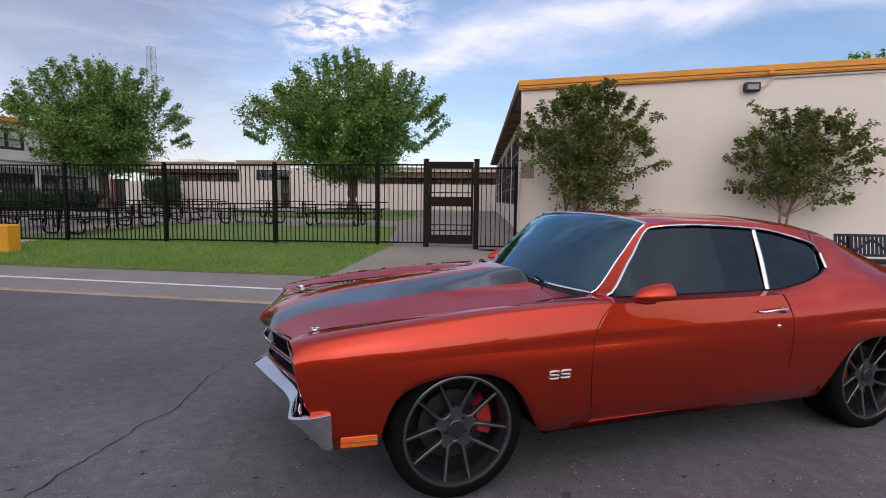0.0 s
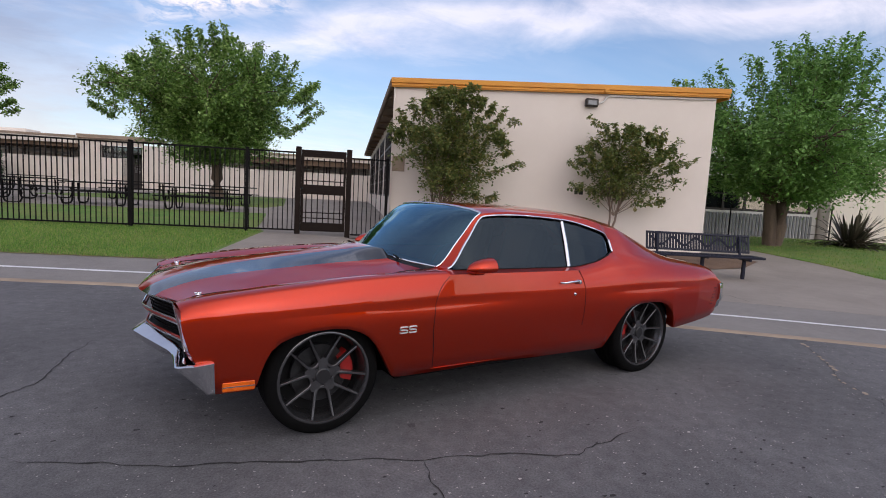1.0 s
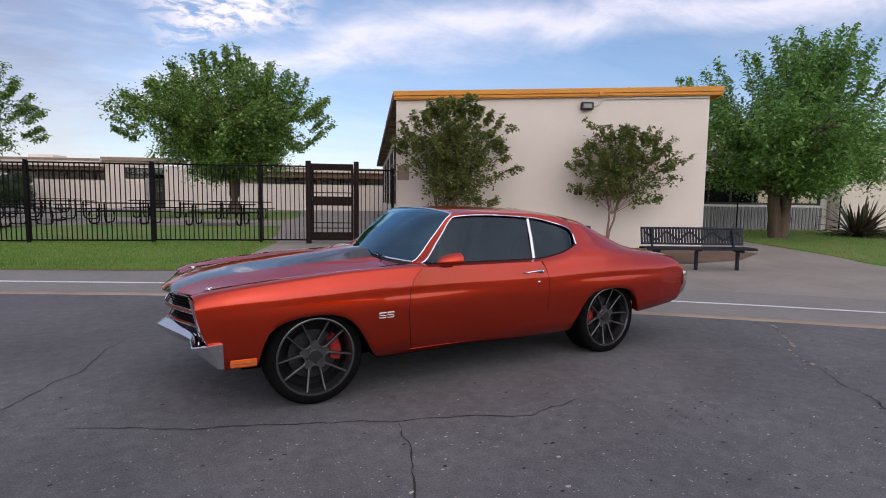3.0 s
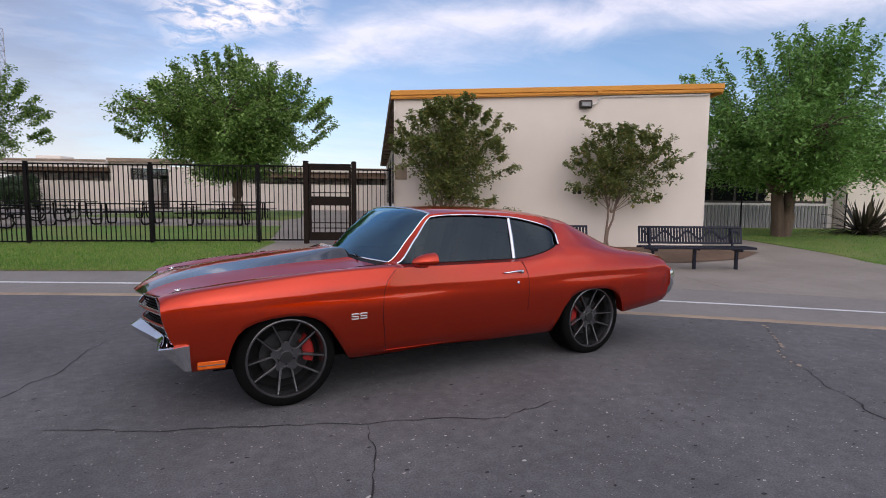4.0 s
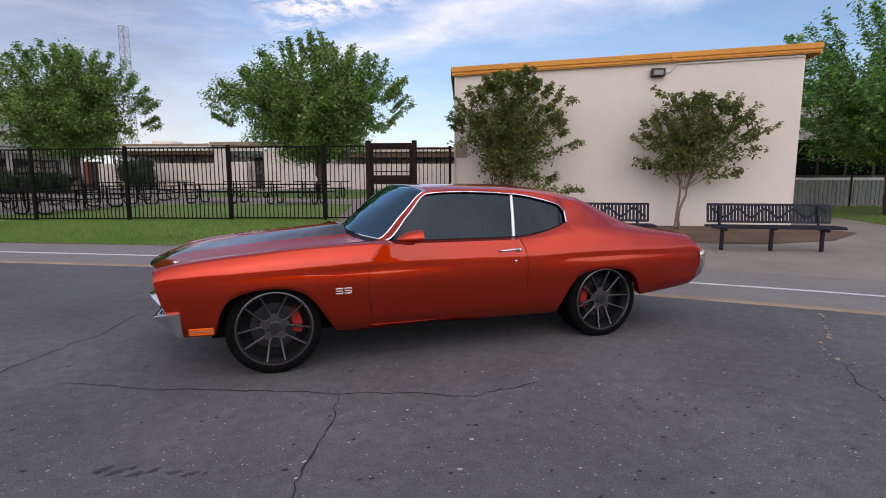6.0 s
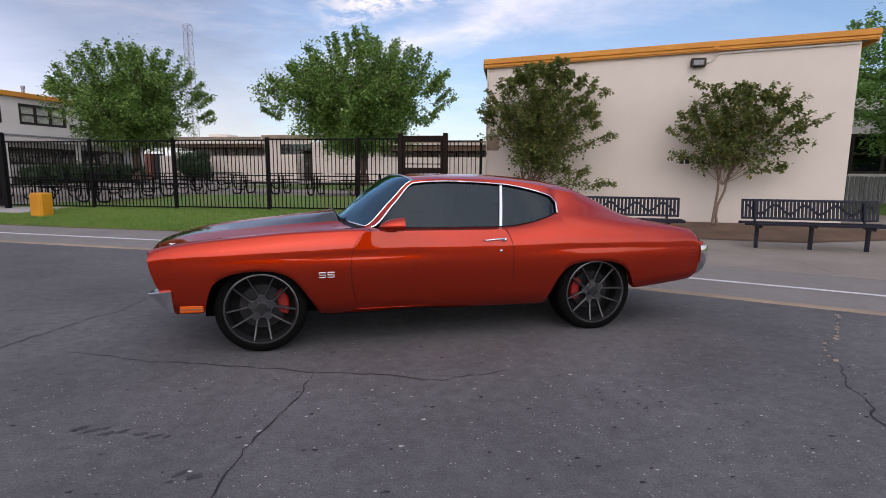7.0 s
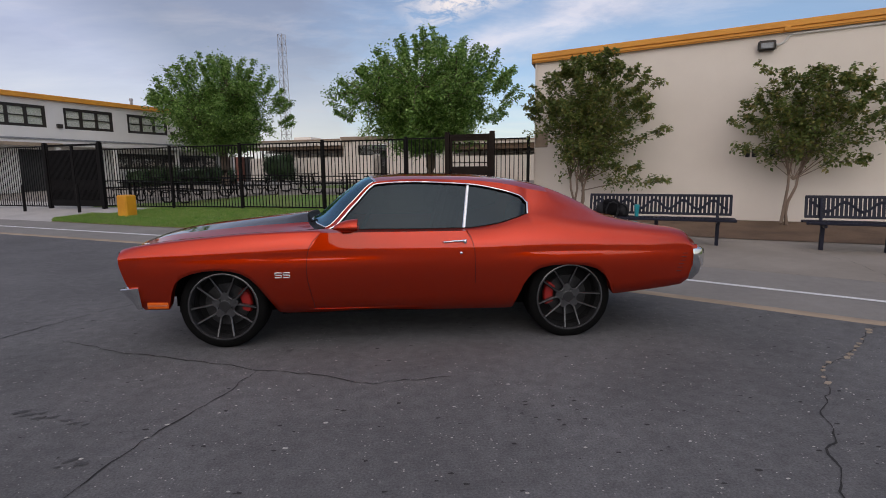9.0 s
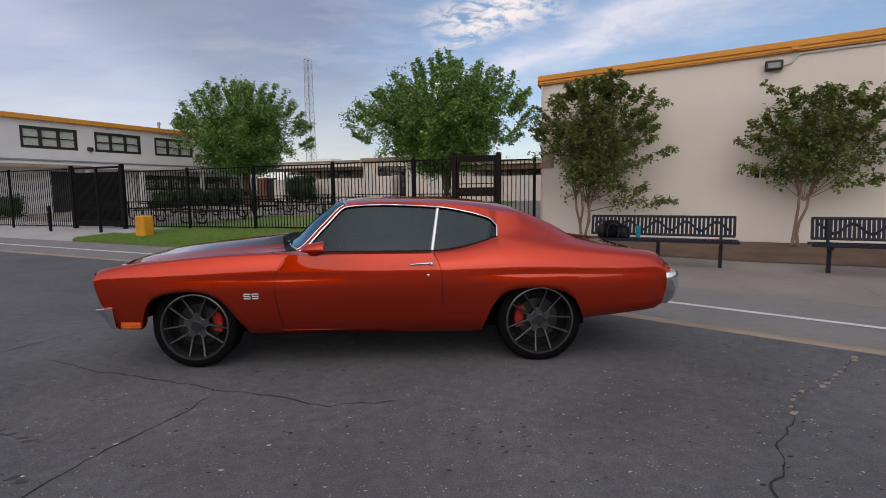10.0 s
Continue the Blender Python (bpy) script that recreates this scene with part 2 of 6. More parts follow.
PAINT_METAL = 0.90
m_paint = paint_mat("orange_red_lacquer", (0.46, 0.020, 0.0007), (0.64, 0.040, 0.0014), 0.36, 1.52)
PAINT_METAL = 0.0
m_stripe = paint_mat("black_lacquer", (0.010, 0.010, 0.011), (0.02, 0.02, 0.022), 0.06, 1.65)
m_chrome = mat("chrome", (0.80, 0.81, 0.82), (0.70, 0.71, 0.73), 4, 0.06, 1.0, 0.02, 8, fine=0)
m_seam = mat("dark_seam", (0.09, 0.012, 0.004), (0.06, 0.008, 0.003), 20, 0.7)
m_rubber = mat("tyre_rubber", (0.007, 0.007, 0.007), (0.005, 0.005, 0.005), 9, 0.8, bump=0.3, bscale=90, spec=0.06)
m_rim = mat("gunmetal", (0.18, 0.18, 0.185), (0.14, 0.14, 0.145), 6, 0.26, 0.9, 0.05, 120, fine=0.1)
m_rim_dark = mat("dark_gunmetal", (0.11, 0.11, 0.113), (0.08, 0.08, 0.083), 6, 0.28, 0.9, fine=0.1)
m_disc = mat("brake_steel", (0.08, 0.08, 0.085), (0.05, 0.05, 0.05), 14, 0.4, 0.9, 0.1, 150)
m_caliper = mat("red_caliper_paint", (0.42, 0.014, 0.010), (0.30, 0.010, 0.008), 12, 0.35, coat=0.3)
m_black = mat("black_plastic", (0.012, 0.012, 0.013), (0.006, 0.006, 0.006), 10, 0.55, bump=0.1, bscale=200, spec=0.15)
m_under = mat("underbody", (0.008, 0.007, 0.007), (0.004, 0.004, 0.004), 5, 0.95, spec=0.05)
m_trim_in = mat("black_vinyl", (0.03, 0.03, 0.032), (0.02, 0.02, 0.02), 8, 0.6, bump=0.2, bscale=150, spec=0.15)
m_amber = mat("amber_lens", (0.86, 0.15, 0.003), (0.72, 0.11, 0.003), 30, 0.3, coat=0.15, fine=0)
m_redlens = mat("red_lens", (0.35, 0.01, 0.01), (0.25, 0.01, 0.01), 30, 0.15, coat=0.6)
m_lens = mat("lamp_glass", (0.55, 0.57, 0.60), (0.45, 0.47, 0.50), 30, 0.12, 0.5)
m_lens_dim = mat("frosted_lens", (0.22, 0.23, 0.24), (0.16, 0.17, 0.18), 30, 0.12, 0.4)
# on the car glass, sheen puts the reflected sky's blue into the gloss colour
m_glass_car = glass_mat("tinted_car_glass", (0.08, 0.095, 0.100), 0.01, 0.012, (0.66, 0.84, 0.95))
m_glass_wind = glass_mat("windscreen_glass", (0.10, 0.15, 0.19), 0.01, 0.13, (0.46, 0.80, 1.0))
m_pane = glass_mat("window_pane", (0.35, 0.38, 0.38), 0.03, 0.08)
m_pane_clear = glass_mat("clear_window_pane", (0.95, 0.955, 0.95), 0.03, 0.04)

m_asphalt = mat("road_asphalt", (0.220, 0.216, 0.219), (0.146, 0.143, 0.146), 0.55, 0.86, bump=0.45, bscale=48, spots=((0.42, 0.40, 0.37), 34, 0.20), fine=0.95, bdist=0.014, mid=(10, 0.55))
m_path = mat("path_asphalt", (0.305, 0.284, 0.262), (0.255, 0.237, 0.220), 0.9, 0.88, bump=0.45, bscale=90, fine=0.5, bdist=0.006, mid=(9, 0.2))
m_concrete = mat("concrete", (0.345, 0.305, 0.262), (0.278, 0.245, 0.210), 0.6, 0.85, bump=0.3, bscale=70, spots=((0.16, 0.15, 0.14), 9, 0.10), fine=0.3, bdist=0.004, mid=(5, 0.15))
m_walk = mat("pale_concrete", (0.56, 0.53, 0.50), (0.46, 0.435, 0.41), 0.8, 0.85, bump=0.3, bscale=70, fine=0.3, bdist=0.004, mid=(5, 0.15))
m_kerb = mat("tan_concrete_edging", (0.44, 0.34, 0.245), (0.31, 0.24, 0.175), 1.6, 0.85, bump=0.4, bscale=60, fine=0.35)
m_white = mat("white_road_paint", (0.82, 0.82, 0.82), (0.66, 0.66, 0.66), 3.0, 0.7, bump=0.3, bscale=90, spots=((0.25, 0.25, 0.25), 30, 0.13), fine=0.2)
m_crack = mat("crack_filler", (0.036, 0.035, 0.034), (0.020, 0.019, 0.019), 8, 0.9, bump=0.4, bscale=80)
m_sand = mat("pale_crack_sand", (0.42, 0.34, 0.25), (0.24, 0.20, 0.15), 6, 0.95, bump=0.4, bscale=80)
m_stain = mat("oil_stain", (0.070, 0.068, 0.068), (0.045, 0.045, 0.045), 9, 0.7, bump=0.4, bscale=80)
m_grass_soil = mat("lawn_soil", (0.135, 0.285, 0.040), (0.24, 0.29, 0.072), 0.8, 0.95, bump=0.8, bscale=40, fine=0.6, bdist=0.02, mid=(5, 0.4))
m_dry = mat("dry_turf", (0.33, 0.28, 0.12), (0.22, 0.25, 0.08), 3.0, 0.95, bump=0.8, bscale=50, fine=0.6, bdist=0.02, mid=(9, 0.4))
m_soil = mat("bare_soil", (0.20, 0.125, 0.078), (0.125, 0.078, 0.05), 1.5, 0.95, bump=0.9, bscale=30, fine=0.5, bdist=0.02)
m_stucco = mat("cream_stucco", (0.82, 0.745, 0.66), (0.765, 0.69, 0.605), 0.5, 0.9, bump=0.35, bscale=110, fine=0.10, bdist=0.004)
m_stucco_white = mat("white_stucco", (0.74, 0.72, 0.70), (0.68, 0.66, 0.63), 0.5, 0.9, bump=0.3, bscale=110, fine=0.10, bdist=0.004)
m_orange = mat("orange_fascia_paint", (0.78, 0.335, 0.036), (0.66, 0.265, 0.03), 0.9, 0.55, bump=0.15, bscale=40, fine=0.15, stretch=(1, 1, 3))
m_soffit = mat("brown_soffit", (0.20, 0.13, 0.08), (0.14, 0.09, 0.06), 1.2, 0.8, bump=0.2, bscale=30)
m_roof = mat("roof_felt", (0.30, 0.29, 0.28), (0.2, 0.2, 0.2), 1.0, 0.9)
m_iron = mat("black_painted_iron", (0.012, 0.011, 0.011), (0.008, 0.007, 0.007), 3, 0.6, 0.0, 0.15, 40, fine=0.3, spec=0.08)
m_bronze = mat("dark_bronze_iron", (0.022, 0.015, 0.012), (0.015, 0.010, 0.008), 3, 0.6, 0.0, 0.15, 40, fine=0.3, spec=0.1)
m_bench = mat("navy_coated_steel", (0.012, 0.014, 0.030), (0.009, 0.010, 0.022), 5, 0.45, 0.0, 0.1, 80, spec=0.3)
m_yellow = mat("yellow_paint", (0.80, 0.36, 0.012), (0.68, 0.28, 0.01), 2.2, 0.6, bump=0.2, bscale=40, fine=0.2)
m_bark = mat("bark", (0.17, 0.12, 0.085), (0.10, 0.07, 0.05), 4, 0.9, bump=0.9, bscale=22, stretch=(1, 1, 0.25), fine=0.4, bdist=0.02)
m_bark_smooth = mat("smooth_bark", (0.26, 0.19, 0.14), (0.19, 0.13, 0.095), 5, 0.75, bump=0.4, bscale=20, stretch=(1, 1, 0.3), fine=0.25)
m_leaf = leaf_mat("green_leaf", (0.040, 0.102, 0.020), (0.172, 0.318, 0.058), (0.42, 0.56, 0.20))
m_leaf_dark = leaf_mat("dark_leaf", (0.062, 0.155, 0.036), (0.180, 0.360, 0.075), (0.29, 0.48, 0.16))
m_leaf_shrub = leaf_mat("shrub_leaf", (0.020, 0.050, 0.020), (0.045, 0.090, 0.030), (0.07, 0.12, 0.045))
m_leaf_myrtle = leaf_mat("myrtle_leaf", (0.055, 0.090, 0.022), (0.160, 0.215, 0.050), (0.34, 0.27, 0.09), patch=2.2)
m_leaf_flax = leaf_mat("flax_blade", (0.030, 0.030, 0.020), (0.080, 0.070, 0.045), (0.16, 0.13, 0.09))
m_grass = leaf_mat("grass_blade", (0.085, 0.20, 0.028), (0.165, 0.35, 0.050), (0.42, 0.42, 0.14), (0.18, 0.48, 0.84), 0.5)
m_frame_dark = mat("dark_window_frame", (0.030, 0.022, 0.018), (0.02, 0.016, 0.013), 4, 0.5)
m_blind = mat("pale_blind", (0.84, 0.84, 0.78), (0.74, 0.74, 0.69), 2, 0.8, stretch=(1, 1, 12))
# near-black that holds the shade of unlit rooms and doorways in its colour
m_dark_recess = mat("dim_room", (0.05, 0.05, 0.05), (0.03, 0.03, 0.03), 1, 0.9)
m_brick = mat("red_brick", (0.26, 0.10, 0.07), (0.18, 0.075, 0.055), 5, 0.85, bump=0.4, bscale=60, vary=0.25)
# base grey darkened to include the broad tree's shade on the ribs
m_panel = mat("grey_ribbed_panel", (0.25, 0.26, 0.27), (0.19, 0.20, 0.21), 1.5, 0.7, bump=0.1, bscale=40)
m_steel = mat("galvanised_steel", (0.42, 0.42, 0.44), (0.34, 0.34, 0.36), 6, 0.5, 0.6)
m_pvc = mat("white_conduit", (0.72, 0.70, 0.66), (0.62, 0.60, 0.56), 6, 0.5)
m_fixture = mat("dark_fixture", (0.05, 0.042, 0.036), (0.035, 0.03, 0.026), 6, 0.45, 0.3)
m_bag_grey = mat("grey_nylon", (0.030, 0.030, 0.033), (0.018, 0.018, 0.020), 20, 0.75, bump=0.4, bscale=60, spec=0.15)
m_bag = mat("black_nylon", (0.006, 0.006, 0.007), (0.009, 0.009, 0.010), 20, 0.7, bump=0.4, bscale=60, spec=0.08)
m_teal = mat("teal_enamel", (0.01, 0.32, 0.36), (0.01, 0.25, 0.29), 10, 0.3, coat=0.4)
m_badge = mat("satin_silver", (0.80, 0.78, 0.72), (0.74, 0.72, 0.66), 20, 0.3, 0.35, fine=0)
m_ink = mat("black_sign_paint", (0.02, 0.02, 0.02), (0.015, 0.015, 0.015), 10, 0.6)


# ---- mesh helpers ----
def finish(name, me, material, parent=None, label="", smooth=False):
    for mm in (material if isinstance(material, (list, tuple)) else [material]):
        me.materials.append(mm)
    if smooth:
        me.shade_smooth()
        if smooth is not True:
            me.set_sharp_from_angle(angle=radians(smooth))
    ob = new(name, me)
    if parent is not None:
        ob.parent = parent
    if label:
        ob["label"] = label
    return ob


def part(name, bm, material, parent=None, label="", smooth=False):
    me = bpy.data.meshes.new(name)
    bm.to_mesh(me)
    bm.free()
    return finish(name, me, material, parent, label, smooth)


def shape(name, verts, faces, material, parent=None, label="", smooth=False):
    me = bpy.data.meshes.new(name)
    me.from_pydata([tuple(map(float, v)) for v in verts], [], faces)
    me.update()
    return finish(name, me, material, parent, label, smooth)


def box(bm, lo, hi, m=None, bevel=0.0):
    """A box from corner to corner, with chamfered edges, in the pose m."""
    c = [(a + b) / 2 for a, b in zip(lo, hi)]
    s = [abs(b - a) for a, b in zip(lo, hi)]
    r = bmesh.ops.create_cube(bm, size=1.0)
    vs = r["verts"]
    for v in vs:
        v.co = Vector((v.co.x * s[0] + c[0], v.co.y * s[1] + c[1], v.co.z * s[2] + c[2]))
    if bevel:
        es = list({e for v in vs for e in v.link_edges})
        r = bmesh.ops.bevel(bm, geom=es, offset=bevel, segments=1, affect="EDGES")
        vs = list({v for f in r["faces"] for v in f.verts} | {v for v in vs if v.is_valid})
    if m is not None:
        bmesh.ops.transform(bm, matrix=m, verts=vs)
    return vs


def tube(bm, pts, radii, n=8, caps=True, flat=1.0):
    """A round tapering tube along points."""
    pts = [Vector(p) for p in pts]
    if isinstance(radii, (int, float)):
        radii = [radii] * len(pts)
    rings = []
    up = Vector((0, 0, 1))
    for i, p in enumerate(pts):
        d = (pts[min(i + 1, len(pts) - 1)] - pts[max(i - 1, 0)]).normalized()
        a = d.cross(up)
        if a.length < 1e-3:
            a = d.cross(Vector((1, 0, 0)))
        a.normalize()
        b = d.cross(a)
        rings.append([bm.verts.new(p + radii[i] * (math.cos(6.2831853 * k / n) * a + flat * math.sin(6.2831853 * k / n) * b)) for k in range(n)])
    for r0, r1 in zip(rings, rings[1:]):
        for k in range(n):
            bm.faces.new((r0[k], r0[(k + 1) % n], r1[(k + 1) % n], r1[k]))
    if caps:
        bm.faces.new(rings[0][::-1])
        bm.faces.new(rings[-1])


def lathe(bm, prof, n=32, axis="y", at=(0, 0, 0)):
    """Turns a profile of (radius, height) round an axis."""
    rings = []
    for r, h in prof:
        ring = []
        for k in range(n):
            a = 6.2831853 * k / n
            c, s = r * math.cos(a), r * math.sin(a)
            p = {"y": (c, h, s), "z": (c, s, h), "x": (h, c, s)}[axis]
            ring.append(bm.verts.new(Vector(p) + Vector(at)))
        rings.append(ring)
    for r0, r1 in zip(rings, rings[1:]):
        for k in range(n):
            bm.faces.new((r0[k], r0[(k + 1) % n], r1[(k + 1) % n], r1[k]))
    return rings


def empty(name, m, label, category, group="", kind=""):
    e = new(name)
    e.empty_display_size = 0.1
    e.matrix_world = m
    return tagged(e, label, category, group, kind)


# The site's own axes: u along the cream wall, v away from the road, turned against the car.
SITE = pose(4.97, 9.84, 0, 0, 0, -29.0)


def S(u, v, z=0.0):
    return SITE @ Vector((u, v, z))


def lerp_table(x, tab):
    return float(np.interp(x, [a for a, _ in tab], [b for _, b in tab]))


RISE = [(-7.0, 0.0), (-4.3, 0.09), (-1.0, 0.27), (5.0, 0.53), (9.0, 0.60), (30.0, 0.62)]
SIDE_RISE = [(-7.0, 0.0), (-4.3, 0.030), (-3.2, 0.048), (-2.5, 0.062), (-1.2, 0.160), (0.0, 0.200), (5.0, 0.339), (9.0, 0.384), (30.0, 0.397)]
KERB = [(-60.0, -6.9), (-3.0, -6.9), (0.0, -7.14), (3.4, -7.74), (5.6, -8.30), (8.0, -9.0), (14.0, -11.0), (40.0, -22.0)]


def kerb_v(u):
    return lerp_table(u, KERB)


def T(u, v):
    """Height of the ground at a site place."""
    side = min(1.0, max(0.0, (u + 2.0) / 2.5))
    side = side * side * (3 - 2 * side)
    return lerp_table(v, RISE) * (1 - side) + lerp_table(v, SIDE_RISE) * side


# ---- the ground ----
def sheet(name, us, vs, material, lift=0.0, label="", v_of=None):
    """A patch of ground over site lines us and fractions vs between its near and far edge."""
    verts, faces = [], []
    for u in us:
        lo, hi = v_of(u)
        for f in vs:
            v = lo + (hi - lo) * f
            verts.append(S(u, v, T(u, v) + lift))
    n = len(vs)
    for i in range(len(us) - 1):
        for j in range(n - 1):
            a = i * n + j
            faces.append((a, a + n, a + n + 1, a + 1))
    ob = shape(name, verts, faces, material, smooth=True)
    return tagged(ob, label, name.split("_")[0], kind="structure")


def steps(a, b, d):
    n = max(1, round((b - a) / d))
    return [a + (b - a) * i / n for i in range(n + 1)]


us_all = steps(-60, 40, 0.5)
base = bmesh.new()
bmesh.ops.create_grid(base, x_segments=40, y_segments=40, size=2500)
bmesh.ops.translate(base, verts=base.verts, vec=(0, 0, -0.12))
tagged(part("ground", base, m_soil), "flat dry earth reaching to the horizon", "ground", kind="structure")
sheet("road", us_all, [0, 0.3, 0.6, 0.8, 0.9, 0.95, 1], m_asphalt, 0.0, "grey worn asphalt road with cracks and pale chips", lambda u: (-45.0, kerb_v(u)))
edging = sheet("edging", us_all, [0, 0.15, 0.85, 1], m_kerb, 0.012, "low tan concrete edging strip along the road", lambda u: (kerb_v(u) - 0.01, kerb_v(u) + 0.16))
for k, v in enumerate(edging.data.vertices):
    if k % 4 in (0, 3):
        v.co.z -= .016


def path_far(u):
    return lerp_table(u, [(-60, -5.0), (-9.0, -4.92), (-3.0, -4.7), (0.5, -5.05), (4.0, -5.73), (6.1, -6.1), (8.0, -6.7), (14, -8.9), (40, -19)])


sheet("path", us_all, [0, 0.2, 0.4, 0.6, 0.8, 1], m_path, 0.006, "pale grey asphalt footpath beside the road", lambda u: (kerb_v(u) + 0.16, path_far(u)))


def line_v(u):
    return kerb_v(u) + lerp_table(u, [(-60, 0.87), (-3, 0.87), (3.8, 1.03), (6, 1.08), (40, 1.10)])


sheet("line_marking", us_all, [0, 1], m_white, 0.011, "worn white painted line on the footpath", lambda u: (line_v(u), line_v(u) + 0.10))

sheet("walkway", steps(-60, -12.0, 0.5), [0, 0.2, 0.4, 0.6, 0.8, 1], m_walk, 0.003, "pale concrete walkway to the yard gate", lambda u: (path_far(u), -0.7))
# pale paving in front of the hall and through the gate, lawn on both sides
sheet("pavement", steps(-3.0, 40, 0.5), steps(0, 1, 0.05), m_concrete, 0.004, "smooth pale concrete pavement before the hall", lambda u: (path_far(u), 0.1 if u > -0.2 else -0.7))
sheet("courtyard", steps(-60, 40, 1.0), [0, 0.05, 0.1, 0.15, 0.2, 0.3, 0.4, 0.6, 0.8, 1], m_concrete, 0.0, "pale concrete courtyard behind the fence", lambda u: (0.1 if u > -0.2 else -0.7, 60.0))


def lawn(name, us, near, far, material, lift, label):
    fr = [0, 0.02, 0.05, 0.15, 0.3, 0.5, 0.7, 0.85, 0.95, 0.98, 1]
    ob = sheet(name, us, fr, material, lift, label, lambda u: (near(u), far(u)))
    n = len(fr)
    for k, v in enumerate(ob.data.vertices):
        if k % n in (0, n - 1) or k < n or k >= n * (len(us) - 1):
            v.co.z -= lift + .006
    return ob


def gate_line(u):
    """The fence's line: it draws a little nearer to the road as it goes from the hall."""
    return -0.50 + 0.115 * (u + 1.0)


lawn("lawn_front", steps(-13.6, -3.0, 0.1), lambda u: lerp_table(u, [(-13.6, -4.3), (-12.7, -4.86), (-9.0, -4.90), (-3.0, -4.70)]) + 0.035 * math.sin(u * 7.3) + 0.03 * math.sin(u * 17.1), lambda u: gate_line(u) + 0.35 if u > -12.6 else lerp_table(u, [(-13.6, -4.1), (-12.6, -2.9)]), m_grass_soil, 0.03, "mown green lawn strip with yellowed patches")
lawn("lawn_court", steps(-16.0, -3.4, 0.3), lambda u: gate_line(u) + 0.35, lambda u: lerp_table(u, [(-16, -1.6), (-13.6, .3), (-12.9, 1.9), (-12.4, 3.3), (-10.3, 3.7), (-7.0, 3.9), (-4.3, 4.2), (-3.9, 2.6), (-3.4, .3)]), m_grass_soil, 0.03, "green lawn behind the iron fence")
lawn("lawn_far", steps(-16.0, -5.2, 0.4), lambda u: lerp_table(u, [(-16, 9.6), (-9, 8.2), (-5.2, 7.4)]), lambda u: lerp_table(u, [(-16, 24.5), (-8.7, 24.5), (-5.2, 10)]), m_grass_soil, 0.03, "green lawn strip before the far block")
lawn("lawn_side", steps(9.3, 14, 0.1) + steps(14.2, 40, 0.4), lambda u: lerp_table(u, [(9.3, 3.9), (10.9, 3.7), (11.35, 2.2), (11.55, -2.0), (12.0, -4.2), (14, -5.6), (40, -15)]), lambda u: 8.3, m_grass_soil, 0.03, "green lawn round the broad tree")
sheet("planting_bed", steps(0.3, 9.7, 0.2), steps(0, 1, 0.05), m_soil, 0.016, "bare brown soil bed along the cream wall", lambda u: (lerp_table(u, [(0.3, -2.15), (2.5, -2.3), (5, -2.6), (7, -2.6), (8.7, -2.0), (9.7, -1.0)]), -0.002 if u < 8.9 else lerp_table(u, [(8.9, -0.1), (9.7, -0.85)])))

dry = sheet("dry_turf", steps(-13.3, -3.2, 0.06), [0, 0.4, 1], m_dry, 0.012, "yellowed dry turf along the footpath", lambda u: (lerp_table(u, [(-13.3, -4.5), (-12.7, -4.94), (-9.0, -4.97), (-3.0, -4.76)]) + .02 * math.sin(u * 11.0), lerp_table(u, [(-13.3, -4.3), (-12.7, -4.52), (-9.0, -4.62), (-3.0, -4.60)]) + .10 * noise.noise(Vector((u * 2.3, 0, 0))) + .06 * noise.noise(Vector((u * 9.0, 3, 0)))))
for k, v in enumerate(dry.data.vertices):
    v.co.z += (0.0, .018, .024)[k % 3]
tip = sheet("dry_turf", steps(-13.5, -10.9, 0.06), [0, 0.3, 0.7, 1], m_dry, 0.036, "yellowed dry turf at the lawn's tip", lambda u: (lerp_table(u, [(-13.5, -4.26), (-12.7, -4.72), (-10.9, -4.70)]), lerp_table(u, [(-13.5, -4.2), (-12.6, -3.35), (-11.8, -3.3), (-11.3, -3.9), (-10.9, -4.62)]) + .14 * noise.noise(Vector((u * 3.1, 7, 0)))))


# grass blades
def blades(name, spots, n, h, material, label):
    verts, faces = [], []
    rng = random.Random(7)
    for i in range(n):
        u, v = spots(rng)
        p = S(u, v, T(u, v) + 0.028)
        a = rng.uniform(0, 6.283)
        w = rng.uniform(0.004, 0.008)
        k = h * rng.uniform(0.5, 1.2)
        dx, dy = math.cos(a) * w, math.sin(a) * w
        lx, ly = rng.uniform(-0.5, 0.5) * k, rng.uniform(-0.5, 0.5) * k
        b = len(verts)
        verts += [(p.x - dx, p.y - dy, p.z), (p.x + dx, p.y + dy, p.z), (p.x + lx, p.y + ly, p.z + k)]
        faces.append((b, b + 1, b + 2))
    return tagged(shape(name, verts, faces, material), label, "grass", kind="stuff")


def front_spot(r):
    u = r.uniform(-13.4, -3.05)
    near = lerp_table(u, [(-13.4, -4.4), (-12.7, -4.88), (-9.0, -4.92), (-3.0, -4.72)])
    return u, near + (0.06 + (gate_line(u) + 0.3 if u > -12.6 else -3.3) - near) * r.random() ** 1.15 - 0.06


blades("grass", front_spot, 60000, 0.055, m_grass, "short green grass blades of the roadside lawn")
blades("grass", lambda r: (lambda u: (u, r.uniform(4.0 if u < 11.4 else -3.6, 8)))(r.uniform(9.6, 24)), 26000, 0.06, m_grass, "short green grass blades round the broad tree")


